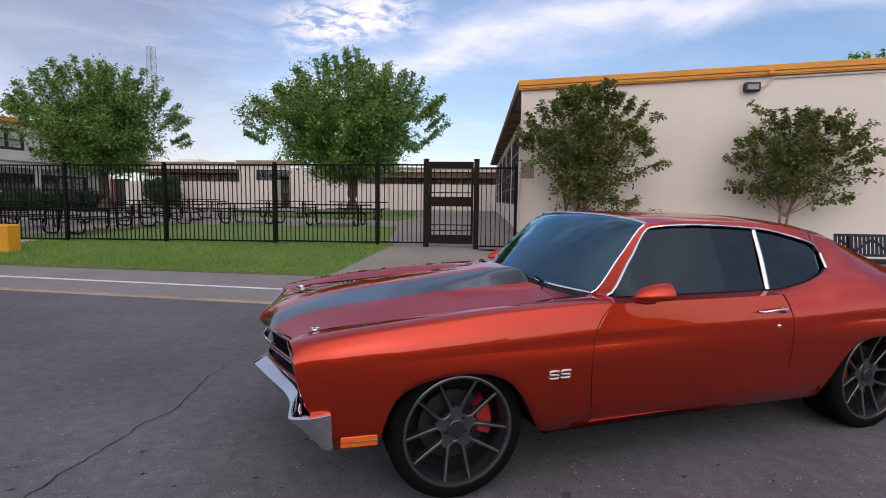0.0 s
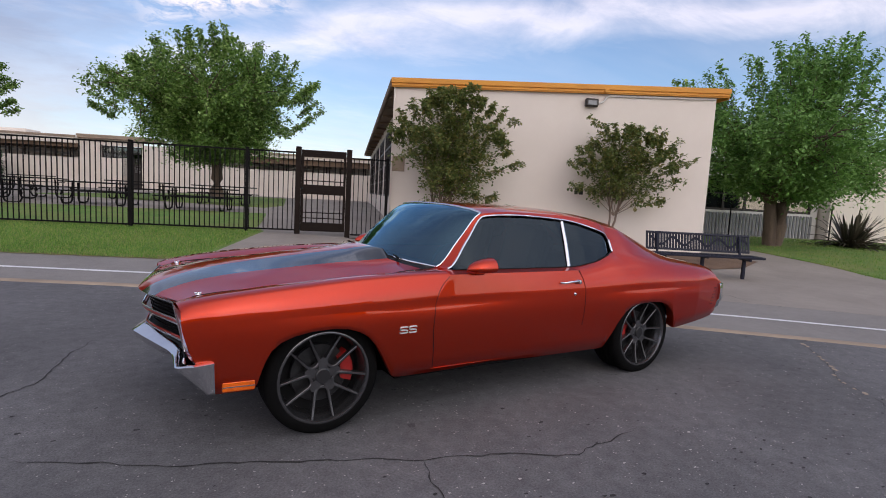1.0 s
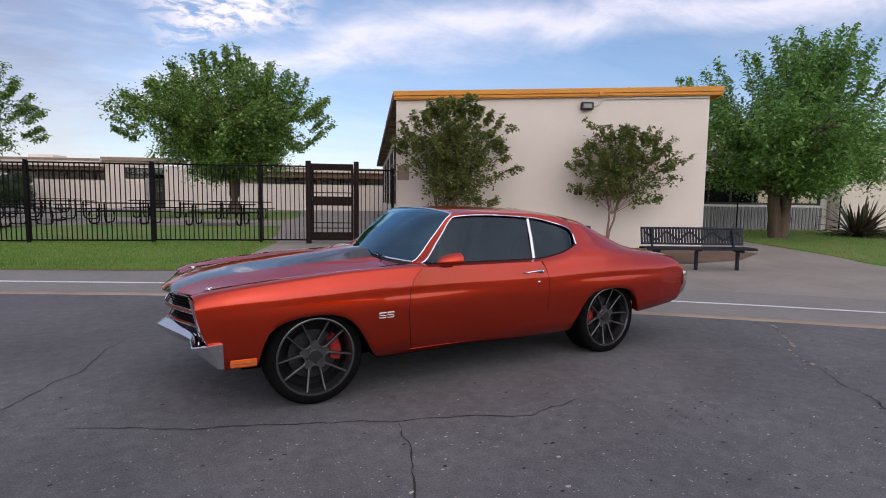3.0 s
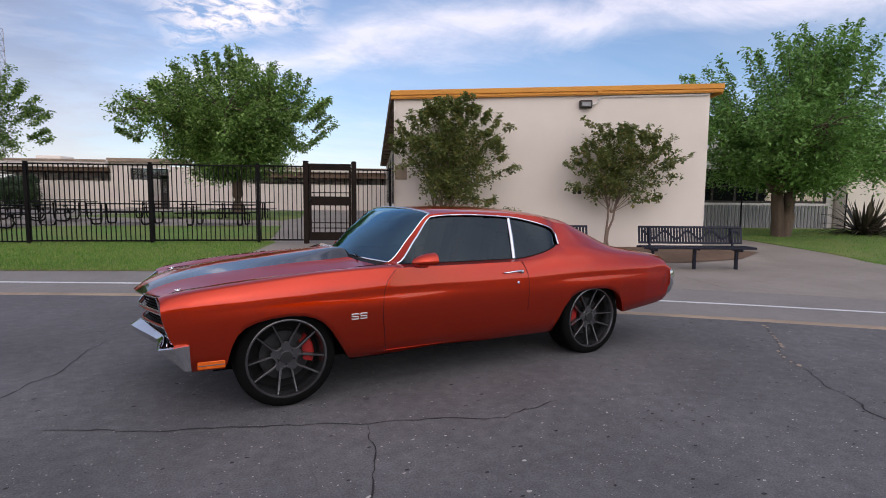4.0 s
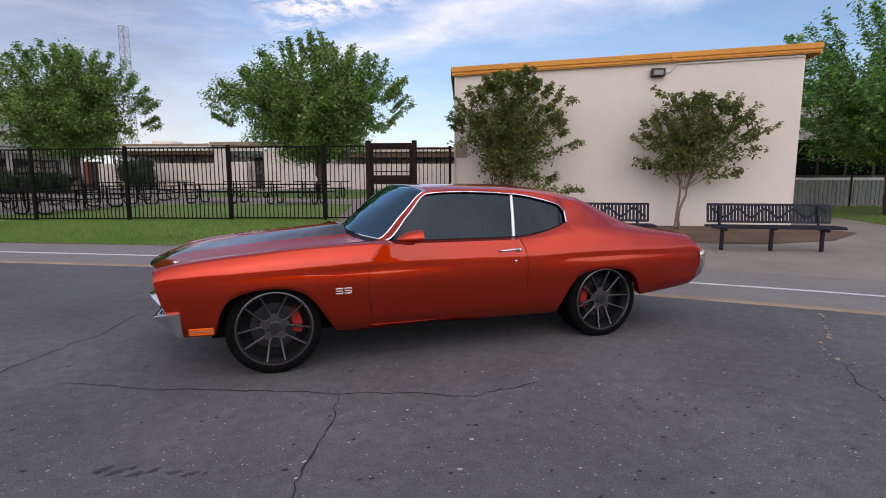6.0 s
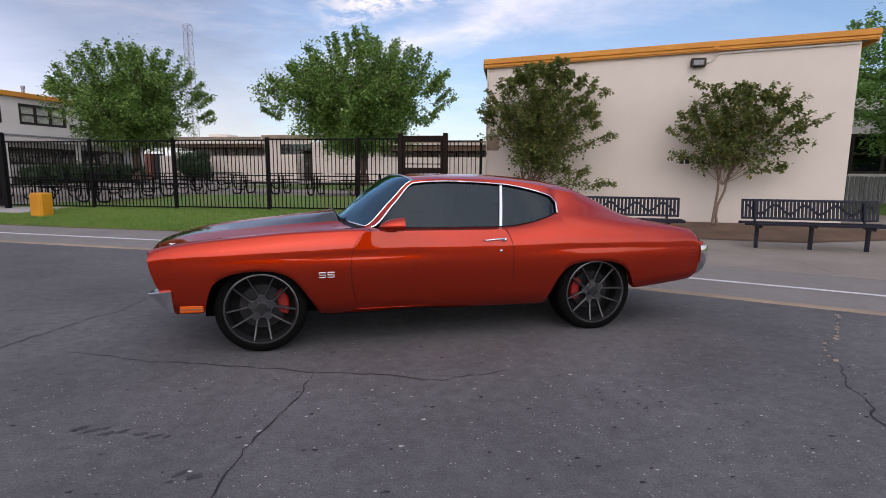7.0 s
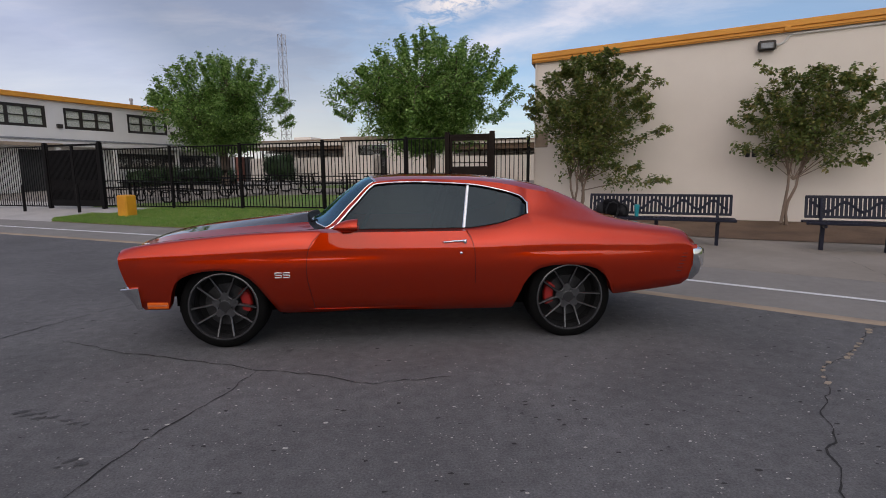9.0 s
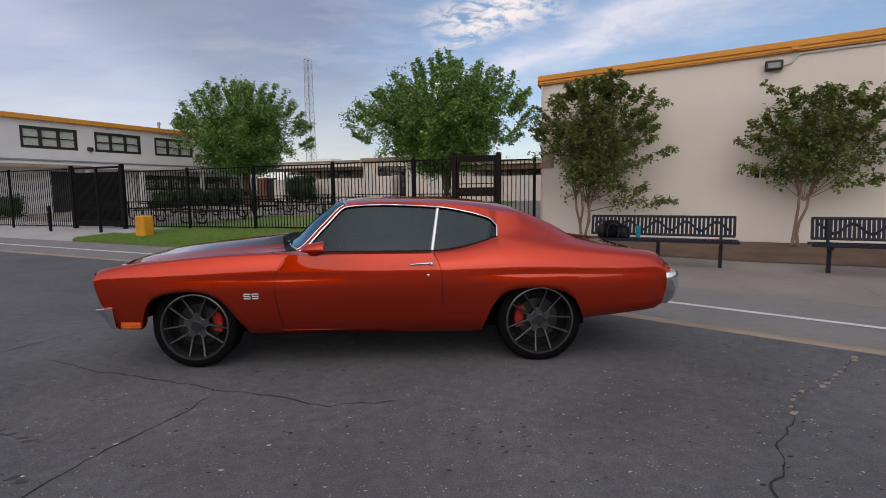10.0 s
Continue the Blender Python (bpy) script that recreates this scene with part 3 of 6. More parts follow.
# ---- cracks, stains and chips on the road ----
def ribbon(name, pts, width, material, label, z=0.003, jag=0.016, seed=1):
    rng = random.Random(seed)
    fine = []
    for a, b in zip(pts, pts[1:]):
        n = max(2, int((Vector(b) - Vector(a)).length / 0.05))
        for i in range(n):
            f = i / n
            fine.append(Vector((a[0] + (b[0] - a[0]) * f, a[1] + (b[1] - a[1]) * f)))
    fine.append(Vector(pts[-1]))
    verts, faces = [], []
    ox = oy = 0
    for i, p in enumerate(fine):
        d = (fine[min(i + 1, len(fine) - 1)] - fine[max(i - 1, 0)]).normalized()
        ox = ox * 0.6 + rng.uniform(-jag, jag)
        w = width * rng.uniform(0.25, 1.1) * min(1.0, 0.25 + i / 6, 0.25 + (len(fine) - 1 - i) / 6)
        nrm = Vector((-d.y, d.x))
        q = p + nrm * ox
        for s in (-0.5, 0.5):
            verts.append((q.x + nrm.x * w * s, q.y + nrm.y * w * s, z))
    for i in range(len(fine) - 1):
        faces.append((2 * i, 2 * i + 2, 2 * i + 3, 2 * i + 1))
    return tagged(shape(name, verts, faces, material), label, "crack", kind="structure")


ribbon("road_crack", [(-1.48, 0.34), (-0.74, -0.05), (-0.07, -0.32), (0.39, -0.54), (0.92, -0.68), (1.22, -0.85), (1.42, -0.81), (1.8, -0.80)], 0.013, m_crack, "dark crack across the asphalt beside the car", seed=2)
ribbon("road_crack", [(0.39, -0.54), (0.28, -0.90), (0.11, -1.28), (0.03, -1.50), (-0.1, -2.0)], 0.012, m_crack, "thin dark crack branching over the asphalt", seed=3)
ribbon("road_crack", [(-1.2, 2.6), (-1.38, 2.19), (-1.53, 1.54), (-1.64, 1.41), (-1.91, 0.81), (-2.01, 0.59), (-2.4, -0.4)], 0.014, m_crack, "dark crack in the asphalt before the car", seed=4)
ribbon("road_crack", [(4.18, -1.22), (4.08, -1.32), (3.89, -1.50), (3.80, -1.63), (3.69, -1.85), (3.55, -1.93), (3.50, -2.04), (3.40, -2.20), (3.34, -2.28), (3.1, -2.8)], 0.013, m_crack, "dark crack in the asphalt behind the car", seed=5)
ribbon("road_crack", [(5.62, -0.05), (5.48, -0.16), (5.02, -0.52), (4.73, -0.74), (4.53, -0.82), (4.36, -0.96), (4.26, -1.11), (4.18, -1.22)], 0.008, m_crack, "thin crack filled with pale sand near the road's edge", seed=6, jag=0.02)


def blot(name, x, y, rx, ry, turn, material, label, seed, z=0.0025):
    rng = random.Random(seed)
    verts = [(x, y, z)]
    n = 22
    for k in range(n):
        a = 6.2832 * k / n
        r = rng.uniform(0.55, 1.1)
        px, py = rx * r * math.cos(a), ry * r * math.sin(a)
        c, s = math.cos(turn), math.sin(turn)
        verts.append((x + px * c - py * s, y + px * s + py * c, z))
    return tagged(shape(name, verts, [(0, 1 + k, 1 + (k + 1) % n) for k in range(n)], material), label, "stain", kind="structure")


for i, (x, y, r) in enumerate([(5.50, -.13, .06), (5.44, -.20, .05), (5.22, -.36, .03), (5.10, -.46, .045), (5.02, -.52, .05), (4.93, -.60, .03), (4.82, -.68, .05), (4.74, -.74, .055), (4.53, -.82, .045), (4.42, -.90, .03), (4.36, -.96, .035), (4.27, -1.07, .03), (4.22, -1.17, .05)]):
    blot("sand_patch", x, y, r * .95, r * .5, .65, m_sand, "pale sand fallen in a road crack", 40 + i, 0.0045)
for i, (x, y, rx, ry, tn) in enumerate([(-0.86, -1.06, 0.05, 0.022, 0.5), (-0.79, -1.11, 0.06, 0.02, 0.4), (-0.72, -1.09, 0.03, 0.014, 0.9), (-0.70, -1.16, 0.045, 0.02, 0.2), (-0.62, -1.15, 0.05, 0.016, 0.6), (-0.52, -1.21, 0.04, 0.02, 0.1), (-0.45, -1.25, 0.05, 0.018, 0.3), (-0.38, -1.27, 0.03, 0.012, 0.8), (-0.23, -1.66, 0.05, 0.02, 0.7), (-0.16, -1.70, 0.04, 0.025, 0.2), (-0.26, -1.72, 0.02, 0.012, 0.0), (0.53, -0.12, 0.035, 0.03, 0.0)]):
    blot("oil_stain", x, y, rx, ry, tn, m_stain, "small dark oil stain on the asphalt", i)
rng = random.Random(11)
chips = [(0.98, -1.39), (0.81, -1.65), (0.04, -1.46), (2.12, -0.96), (0.09, -1.32), (-0.19, -1.65), (2.91, -1.79)] + [(rng.uniform(-3, 5.5), rng.uniform(-3.0, -0.3)) for _ in range(650)]
cv, cf = [], []
for i, (x, y) in enumerate(chips):
    r = rng.uniform(0.007, 0.014) if i < 7 else 0.0018 + 0.0055 * rng.random() ** 3
    b = len(cv)
    n = 6
    cv.append((x, y, 0.004 + r * 0.3))
    for k in range(n):
        a = 6.2832 * k / n
        q = r * rng.uniform(0.6, 1.3)
        cv.append((x + q * 1.6 * math.cos(a), y + q * math.sin(a), 0.002))
    cf += [(b, b + 1 + k, b + 1 + (k + 1) % n) for k in range(n)]
m_chip = mat("pale_stone_chip", (0.55, 0.53, 0.50), (0.4, 0.38, 0.36), 30, 0.9)
tagged(shape("stone_chips", cv, cf, m_chip), "scattered pale stone chips on the asphalt", "gravel", kind="stuff")
pv, pf = [], []
for i in range(1500):
    x, y = rng.uniform(-3.5, 6), rng.uniform(-3.2, 1.0)
    r = 0.002 + 0.009 * rng.random() ** 4
    b = len(pv)
    pv.append((x, y, 0.0012))
    for k in range(6):
        a = 6.2832 * k / 6
        q = r * rng.uniform(0.6, 1.4)
        pv.append((x + q * 1.7 * math.cos(a), y + q * math.sin(a), 0.0022))
    pf += [(b, b + 1 + k, b + 1 + (k + 1) % 6) for k in range(6)]
tagged(shape("asphalt_pits", pv, pf, m_crack), "small dark pits worn in the asphalt", "pits", kind="stuff")
for i, pts in enumerate([[S(6.07, -4.47).xy, S(6.22, -5.46).xy, S(6.25, -6.1).xy], [S(5.6, -3.6).xy, S(6.07, -4.47).xy], [S(2.5, -5.45).xy, S(4.18, -5.755).xy, S(4.86, -5.875).xy, S(5.74, -6.055).xy, S(8.0, -6.69).xy]]):
    ob = ribbon("pavement_crack", pts, 0.008, m_crack, "hairline crack across the pale pavement", z=0.0, seed=20 + i)
    for v in ob.data.vertices:
        q = SITE.inverted() @ v.co
        v.co.z = T(q.x, q.y) + 0.012


# ---- the car ----
# Key stations from nose to tail; each gives (x, half width, z) on nine lines from the middle to the shoulder.
def row(xs, ys, zs):
    return list(zip(xs, ys, zs))


STATIONS = [
    row((-0.922, -0.905, -0.868, -0.852, -0.815, -0.776, -0.772, -0.768, -0.76), (0, 0.13, 0.31, 0.365, 0.52, 0.67, 0.74, 0.82, 0.875), (0.768, 0.769, 0.775, 0.779, 0.790, 0.800, 0.812, 0.812, 0.79)),
    row((-0.865, -0.85, -0.82, -0.806, -0.772, -0.738, -0.733, -0.728, -0.72), (0, 0.13, 0.31, 0.365, 0.52, 0.67, 0.755, 0.84, 0.885), (0.808, 0.808, 0.810, 0.808, 0.810, 0.814, 0.826, 0.826, 0.806)),
    row((-0.62, -0.62, -0.62, -0.61, -0.6, -0.6, -0.6, -0.6, -0.6), (0, 0.13, 0.31, 0.365, 0.52, 0.67, 0.77, 0.87, 0.9), (0.893, 0.892, 0.886, 0.868, 0.853, 0.846, 0.853, 0.851, 0.836)),
    row((-0.375, -0.375, -0.375, -0.375, -0.375, -0.375, -0.375, -0.375, -0.375), (0, 0.13, 0.31, 0.365, 0.52, 0.68, 0.781, 0.882, 0.912), (0.94, 0.939, 0.932, 0.905, 0.886, 0.872, 0.882, 0.881, 0.866)),
    row((-0.17, -0.17, -0.17, -0.17, -0.17, -0.17, -0.17, -0.17, -0.17), (0, 0.13, 0.31, 0.365, 0.52, 0.68, 0.784, 0.888, 0.918), (0.966, 0.965, 0.958, 0.924, 0.905, 0.889, 0.901, 0.901, 0.886)),
    row((0.27, 0.27, 0.27, 0.27, 0.27, 0.27, 0.27, 0.27, 0.27), (0, 0.13, 0.31, 0.365, 0.52, 0.69, 0.791, 0.892, 0.922), (1.014, 1.013, 1.008, 0.957, 0.938, 0.918, 0.935, 0.936, 0.921)),
    row((0.575, 0.578, 0.6, 0.615, 0.66, 0.72, 0.75, 0.79, 0.8), (0, 0.13, 0.31, 0.365, 0.52, 0.7, 0.796, 0.892, 0.922), (1.04, 1.04, 1.036, 0.972, 0.954, 0.94, 0.948, 0.95, 0.935)),
    row((0.62, 0.623, 0.645, 0.675, 0.714, 0.813, 0.855, 0.89, 0.9), (0, 0.13, 0.31, 0.365, 0.526, 0.71, 0.79, 0.83, 0.918), (0.985, 0.985, 0.982, 0.975, 0.966, 0.952, 0.953, 0.95, 0.935)),
    row((0.905, 0.906, 0.915, 0.93, 0.96, 1.025, 1.05, 1.07, 1.07), (0, 0.13, 0.28, 0.426, 0.554, 0.666, 0.715, 0.83, 0.916), (1.218, 1.217, 1.212, 1.2, 1.182, 1.15, 1.135, 0.948, 0.934)),
    row((1.165, 1.166, 1.17, 1.18, 1.196, 1.227, 1.235, 1.235, 1.235), (0, 0.13, 0.28, 0.412, 0.54, 0.626, 0.642, 0.83, 0.914), (1.37, 1.369, 1.366, 1.358, 1.347, 1.324, 1.306, 0.947, 0.933)),
    row((1.52, 1.52, 1.52, 1.52, 1.52, 1.52, 1.5, 1.5, 1.5), (0, 0.13, 0.28, 0.422, 0.54, 0.623, 0.65, 0.83, 0.912), (1.389, 1.388, 1.384, 1.376, 1.363, 1.344, 1.322, 0.945, 0.931)),
    row((1.98, 1.98, 1.98, 1.98, 1.98, 1.98, 2.005, 1.95, 1.957), (0, 0.13, 0.28, 0.422, 0.54, 0.627, 0.655, 0.83, 0.916), (1.384, 1.383, 1.379, 1.37, 1.356, 1.334, 1.298, 0.944, 0.93)),
    row((2.27, 2.27, 2.27, 2.27, 2.27, 2.26, 2.268, 2.212, 2.2), (0, 0.13, 0.28, 0.422, 0.54, 0.633, 0.672, 0.825, 0.924), (1.362, 1.361, 1.357, 1.348, 1.334, 1.308, 1.252, 0.975, 0.934)),
    row((2.45, 2.45, 2.45, 2.45, 2.45, 2.44, 2.453, 2.402, 2.39), (0, 0.13, 0.28, 0.422, 0.545, 0.643, 0.7, 0.8, 0.935), (1.34, 1.339, 1.335, 1.326, 1.31, 1.275, 1.192, 1.025, 0.94)),
    row((2.54, 2.54, 2.54, 2.54, 2.54, 2.53, 2.508, 2.499, 2.52), (0, 0.13, 0.28, 0.417, 0.538, 0.632, 0.705, 0.76, 0.945), (1.325, 1.324, 1.32, 1.31, 1.292, 1.252, 1.14, 1.05, 0.942)),
    row((2.68, 2.68, 2.68, 2.69, 2.7, 2.71, 2.72, 2.73, 2.75), (0, 0.13, 0.28, 0.41, 0.525, 0.615, 0.7, 0.8, 0.955), (1.29, 1.289, 1.285, 1.276, 1.262, 1.22, 1.128, 1.032, 0.94)),
    row((2.98, 2.98, 2.98, 2.99, 3, 3, 3, 3, 3), (0, 0.13, 0.28, 0.41, 0.54, 0.635, 0.72, 0.82, 0.955), (1.108, 1.108, 1.11, 1.118, 1.14, 1.11, 1.055, 0.995, 0.928)),
    row((3.22, 3.22, 3.23, 3.24, 3.25, 3.25, 3.25, 3.25, 3.25), (0, 0.13, 0.28, 0.41, 0.55, 0.65, 0.74, 0.83, 0.948), (0.95, 0.95, 0.953, 0.965, 1.006, 1.008, 0.995, 0.962, 0.905)),
    row((3.6, 3.6, 3.6, 3.6, 3.6, 3.6, 3.6, 3.6, 3.6), (0, 0.13, 0.28, 0.41, 0.55, 0.66, 0.75, 0.83, 0.925), (0.92, 0.92, 0.92, 0.922, 0.928, 0.935, 0.938, 0.922, 0.872)),
    row((3.88, 3.88, 3.88, 3.88, 3.87, 3.87, 3.86, 3.85, 3.83), (0, 0.13, 0.28, 0.41, 0.55, 0.66, 0.75, 0.82, 0.895), (0.877, 0.877, 0.877, 0.879, 0.884, 0.89, 0.89, 0.872, 0.822)),
    row((4.01, 4.01, 4.01, 4.005, 4, 3.985, 3.97, 3.95, 3.93), (0, 0.13, 0.28, 0.41, 0.55, 0.66, 0.75, 0.82, 0.872), (0.82, 0.82, 0.819, 0.818, 0.816, 0.812, 0.804, 0.788, 0.752)),
]
K_COWL, K_BASE, K_TOP, K_DIV, K_WEND, K_BACK, K_DECK = 6, 7, 9, 11, 14, 15, 17


def pchip(ts, ys, t):
    """Monotone cubic through (ts, ys) at the values t."""
    ts, ys = np.asarray(ts, float), np.asarray(ys, float)
    h = np.diff(ts)
    d = np.diff(ys) / h
    m = np.zeros(len(ts))
    for i in range(1, len(ts) - 1):
        if d[i - 1] * d[i] > 0:
            w1, w2 = 2 * h[i] + h[i - 1], h[i] + 2 * h[i - 1]
            m[i] = (w1 + w2) / (w1 / d[i - 1] + w2 / d[i])
    m[0], m[-1] = d[0], d[-1]
    k = np.clip(np.searchsorted(ts, t, side="right") - 1, 0, len(h) - 1)
    s = (t - ts[k]) / h[k]
    return ((1 + 2 * s) * (1 - s) ** 2 * ys[k] + s * (1 - s) ** 2 * h[k] * m[k] + s * s * (3 - 2 * s) * ys[k + 1] + s * s * (s - 1) * h[k] * m[k + 1])


# fine stations: about 16 mm apart
ts, knots = [], []
for k in range(len(STATIONS) - 1):
    knots.append(len(ts))
    n = max(3, round((STATIONS[k + 1][8][0] - STATIONS[k][8][0]) / 0.016))
    ts += [k + i / n for i in range(n)]
knots.append(len(ts))
ts = np.array(ts + [len(STATIONS) - 1.0])
NI, NJ = len(ts), 20
key = np.array(STATIONS)
G = np.zeros((NI, NJ, 3))
arc = np.concatenate([[0], np.cumsum(np.maximum(0.03, np.diff(key[:, 8, 0])))])
fine_arc = np.interp(ts, range(len(arc)), arc)
for j in range(9):
    for c in range(3):
        G[:, j, c] = pchip(arc, key[:, j, c], fine_arc)
# the bonnet's crown falls away to its sides
for j, d in ((1, .008), (2, .032), (3, .004), (4, .012), (5, .018)):
    G[:, j, 2] -= np.interp(G[:, j, 0], [-.80, -.35, .40, .58], [0, d, d, 0])

ARCH = [(-.590, .345), (-.397, .345), (-.388, .40), (-.362, .49), (-.330, .560), (-.28, .603), (-.21, .632), (-.113, .651), (.0, .657), (.10, .648), (.18, .622), (.24, .584), (.295, .522), (.352, .432), (.405, .345), (.44, .290), (.50, .281), (1.2, .276), (2.30, .268), (2.355, .275), (2.40, .390), (2.44, .490), (2.50, .575), (2.57, .618), (2.67, .640), (2.82, .643), (2.95, .632), (3.05, .600), (3.12, .545), (3.165, .470), (3.195, .385), (3.21, .376), (3.70, .420), (3.82, .436), (3.875, .475)]
WAIST = [(-.78, .725), (-.60, .735), (.0, .745), (.7, .752), (1.4, .756), (2.1, .757), (2.6, .757), (3.2, .757), (3.6, .750), (3.85, .735)]
STEP = [(-.78, .001), (-.3, .003), (.2, .006), (.8, .010), (1.15, .007), (1.4, .002), (2.1, .001), (2.3, .004), (2.7, .008), (3.2, .007), (3.6, .004), (3.85, .002)]
WIDE = [(-.78, .898), (-.60, .935), (-.30, .958), (.10, .962), (.7, .950), (1.3, .942), (1.9, .946), (2.3, .956), (2.7, .972), (3.1, .972), (3.5, .950), (3.9, .892)]
SILL = [(-.78, .86), (-.4, .890), (.5, .865), (1.2, .855), (2.3, .868), (2.8, .91), (3.3, .895), (3.7, .865), (3.9, .84)]
# how the panel edges lean: x against z at the nose, the door's two gaps and the tail
LEAN = [
    (-.76, [(.34, .168), (.573, .040), (.70, .004), (.741, 0), (.79, 0)]),
    (-.50, [(.3, 0), (.9, 0)]),
    (.45, [(.3, 0), (.9, 0)]),
    (.80, [(.28, -.066), (.426, -.092), (.614, -.118), (.752, -.110), (.844, -.080), (.935, 0)]),
    (1.25, [(.3, 0), (.9, 0)]),
    (1.80, [(.3, 0), (.9, 0)]),
    (1.957, [(.28, .073), (.476, .075), (.744, .071), (.864, .045), (.946, 0)]),
    (2.30, [(.3, 0), (.9, 0)]),
    (3.45, [(.3, 0), (.9, 0)]),
    (3.91, [(.44, -.055), (.538, -.035), (.718, .014), (.77, .022)]),
]


def lean(x, z):
    return float(np.interp(x, [a for a, _ in LEAN], [lerp_table(z, tab) for _, tab in LEAN]))


CREASE = 0.030


def side_y(x, z, z8, y8):
    """Half width of the body's side: out to the waist crease, then tucked under to the sill."""
    zm, ym, yr = lerp_table(x, WAIST), lerp_table(x, WIDE), lerp_table(x, SILL)
    if z >= zm:
        st = lerp_table(x, STEP)
        if z - zm < CREASE:
            return ym - st + st * 0.5 * (z - zm) / CREASE
        f = max(0.0, min(1.0, (z8 - z) / max(0.02, z8 - zm - CREASE)))
        return y8 + (ym - 0.5 * st - y8) * (0.35 * math.sin(f * 1.5708) + 0.65 * f)
    # below the crease the flank steps out again, then tucks under
    f = min(1.0, (zm - z) / 0.065)
    out = ym - lerp_table(x, STEP) * (1 - math.sin(f * 1.5708))
    g = min(1.0, max(0.0, (zm - 0.055 - z) / (zm - 0.055 - 0.28)))
    return out - (ym - yr) * g ** 1.9


G[:, 8, 1] += np.interp(G[:, 8, 0], [-.7, -.4, .2, 1.0, 2.0, 2.6, 3.2, 3.6, 3.85], [0, .010, .012, .004, .002, -.004, -.008, -.008, 0])
G[:, 7, 1] += np.interp(G[:, 7, 0], [-.7, -.4, .2, .70, .80], [0, .012, .016, .016, 0])
for i in range(NI):
    x8, y8, z8 = G[i, 8]
    zm = lerp_table(x8, WAIST)
    for j in range(9, 18):
        if j < 12:
            z = (zm + CREASE + 0.35 * max(0.02, min(0.06, z8 - zm - CREASE)), zm + CREASE, zm)[j - 9]
            x = x8 + lean(x8, z)
        else:
            f = (0.05, 0.12, 0.22, 0.45, 0.75, 1.0)[j - 12]
            z = zm
            for _ in range(3):
                x = x8 + lean(x8, z)
                z = zm + (max(0.25, lerp_table(x8 + lean(x8, lerp_table(x, ARCH)), ARCH)) - zm) * f
            x = x8 + lean(x8, z)
        G[i, j] = (x, side_y(x, z, z8, y8), z)
    G[i, 18] = G[i, 17] + np.array((0, -0.022, -0.004))
    G[i, 19] = G[i, 17] + np.array((0, -0.075, 0.012))

car = empty("muscle_car", pose(0, 0.87, 0), "burnt orange-red two-door muscle car with black bonnet stripes, parked on asphalt", "car")


def patch(name, i0, i1, j0, j1, material, label="", both=True, parent=car, inset=0.0, side=-1, slots=None, skip=None):
    """A panel: the part of the body between two stations and two lines, on both sides or on one."""
    verts, faces, mi = [], [], []
    for s in ((-1, 1) if both else (side,)):
        b = len(verts)
        w = j1 - j0 + 1
        for i in range(i0, i1 + 1):
            for j in range(j0, j1 + 1):
                x, y, z = G[i, j]
                verts.append((x, s * (y - inset * (1 if j >= 5 else 0)), z - inset * (1 if j < 5 else 0)))
        for i in range(i1 - i0):
            for j in range(j1 - j0):
                if skip and skip(i + i0, j + j0):
                    continue
                a = b + i * w + j
                f = (a, a + 1, a + w + 1, a + w) if s < 0 else (a, a + w, a + w + 1, a + 1)
                faces.append(f)
                mi.append(slots(i + i0, j + j0) if slots else 0)
    bm = bmesh.new()
    vs = [bm.verts.new(v) for v in verts]
    for f, k in zip(faces, mi):
        try:
            fc = bm.faces.new([vs[q] for q in f])
            fc.material_index = k
        except ValueError:
            pass
    bmesh.ops.delete(bm, geom=[v for v in bm.verts if not v.link_faces], context="VERTS")
    bmesh.ops.remove_doubles(bm, verts=bm.verts, dist=0.0004)
    bmesh.ops.dissolve_degenerate(bm, edges=bm.edges, dist=0.0004)
    return part(name, bm, material, parent, label, smooth=80 if j1 == 19 else 50)


i_cowl, i_base, i_top, i_div, i_wend, i_back, i_deck = (knots[k] for k in (K_COWL, K_BASE, K_TOP, K_DIV, K_WEND, K_BACK, K_DECK))
i_end = NI - 1
striped = lambda i, j: 1 if 1 <= j <= 2 else 0
patch("bonnet", 0, i_cowl, 0, 5, [m_paint, m_stripe], "orange-red bonnet with raised scoop and black stripes", slots=striped)
patch("cowl", i_cowl, i_base, 0, 5, m_black, "black cowl panel")
patch("windscreen", i_base, i_top, 0, 5, m_glass_wind, "sky-reflecting windscreen")
patch("roof", i_top, i_back, 0, 5, m_paint)
patch("rear_window", i_back, i_deck, 0, 4, m_glass_car, "dark rear window")
patch("boot_lid", i_deck, i_end, 0, 5, [m_paint, m_stripe], "orange-red boot lid with black stripes", slots=striped)
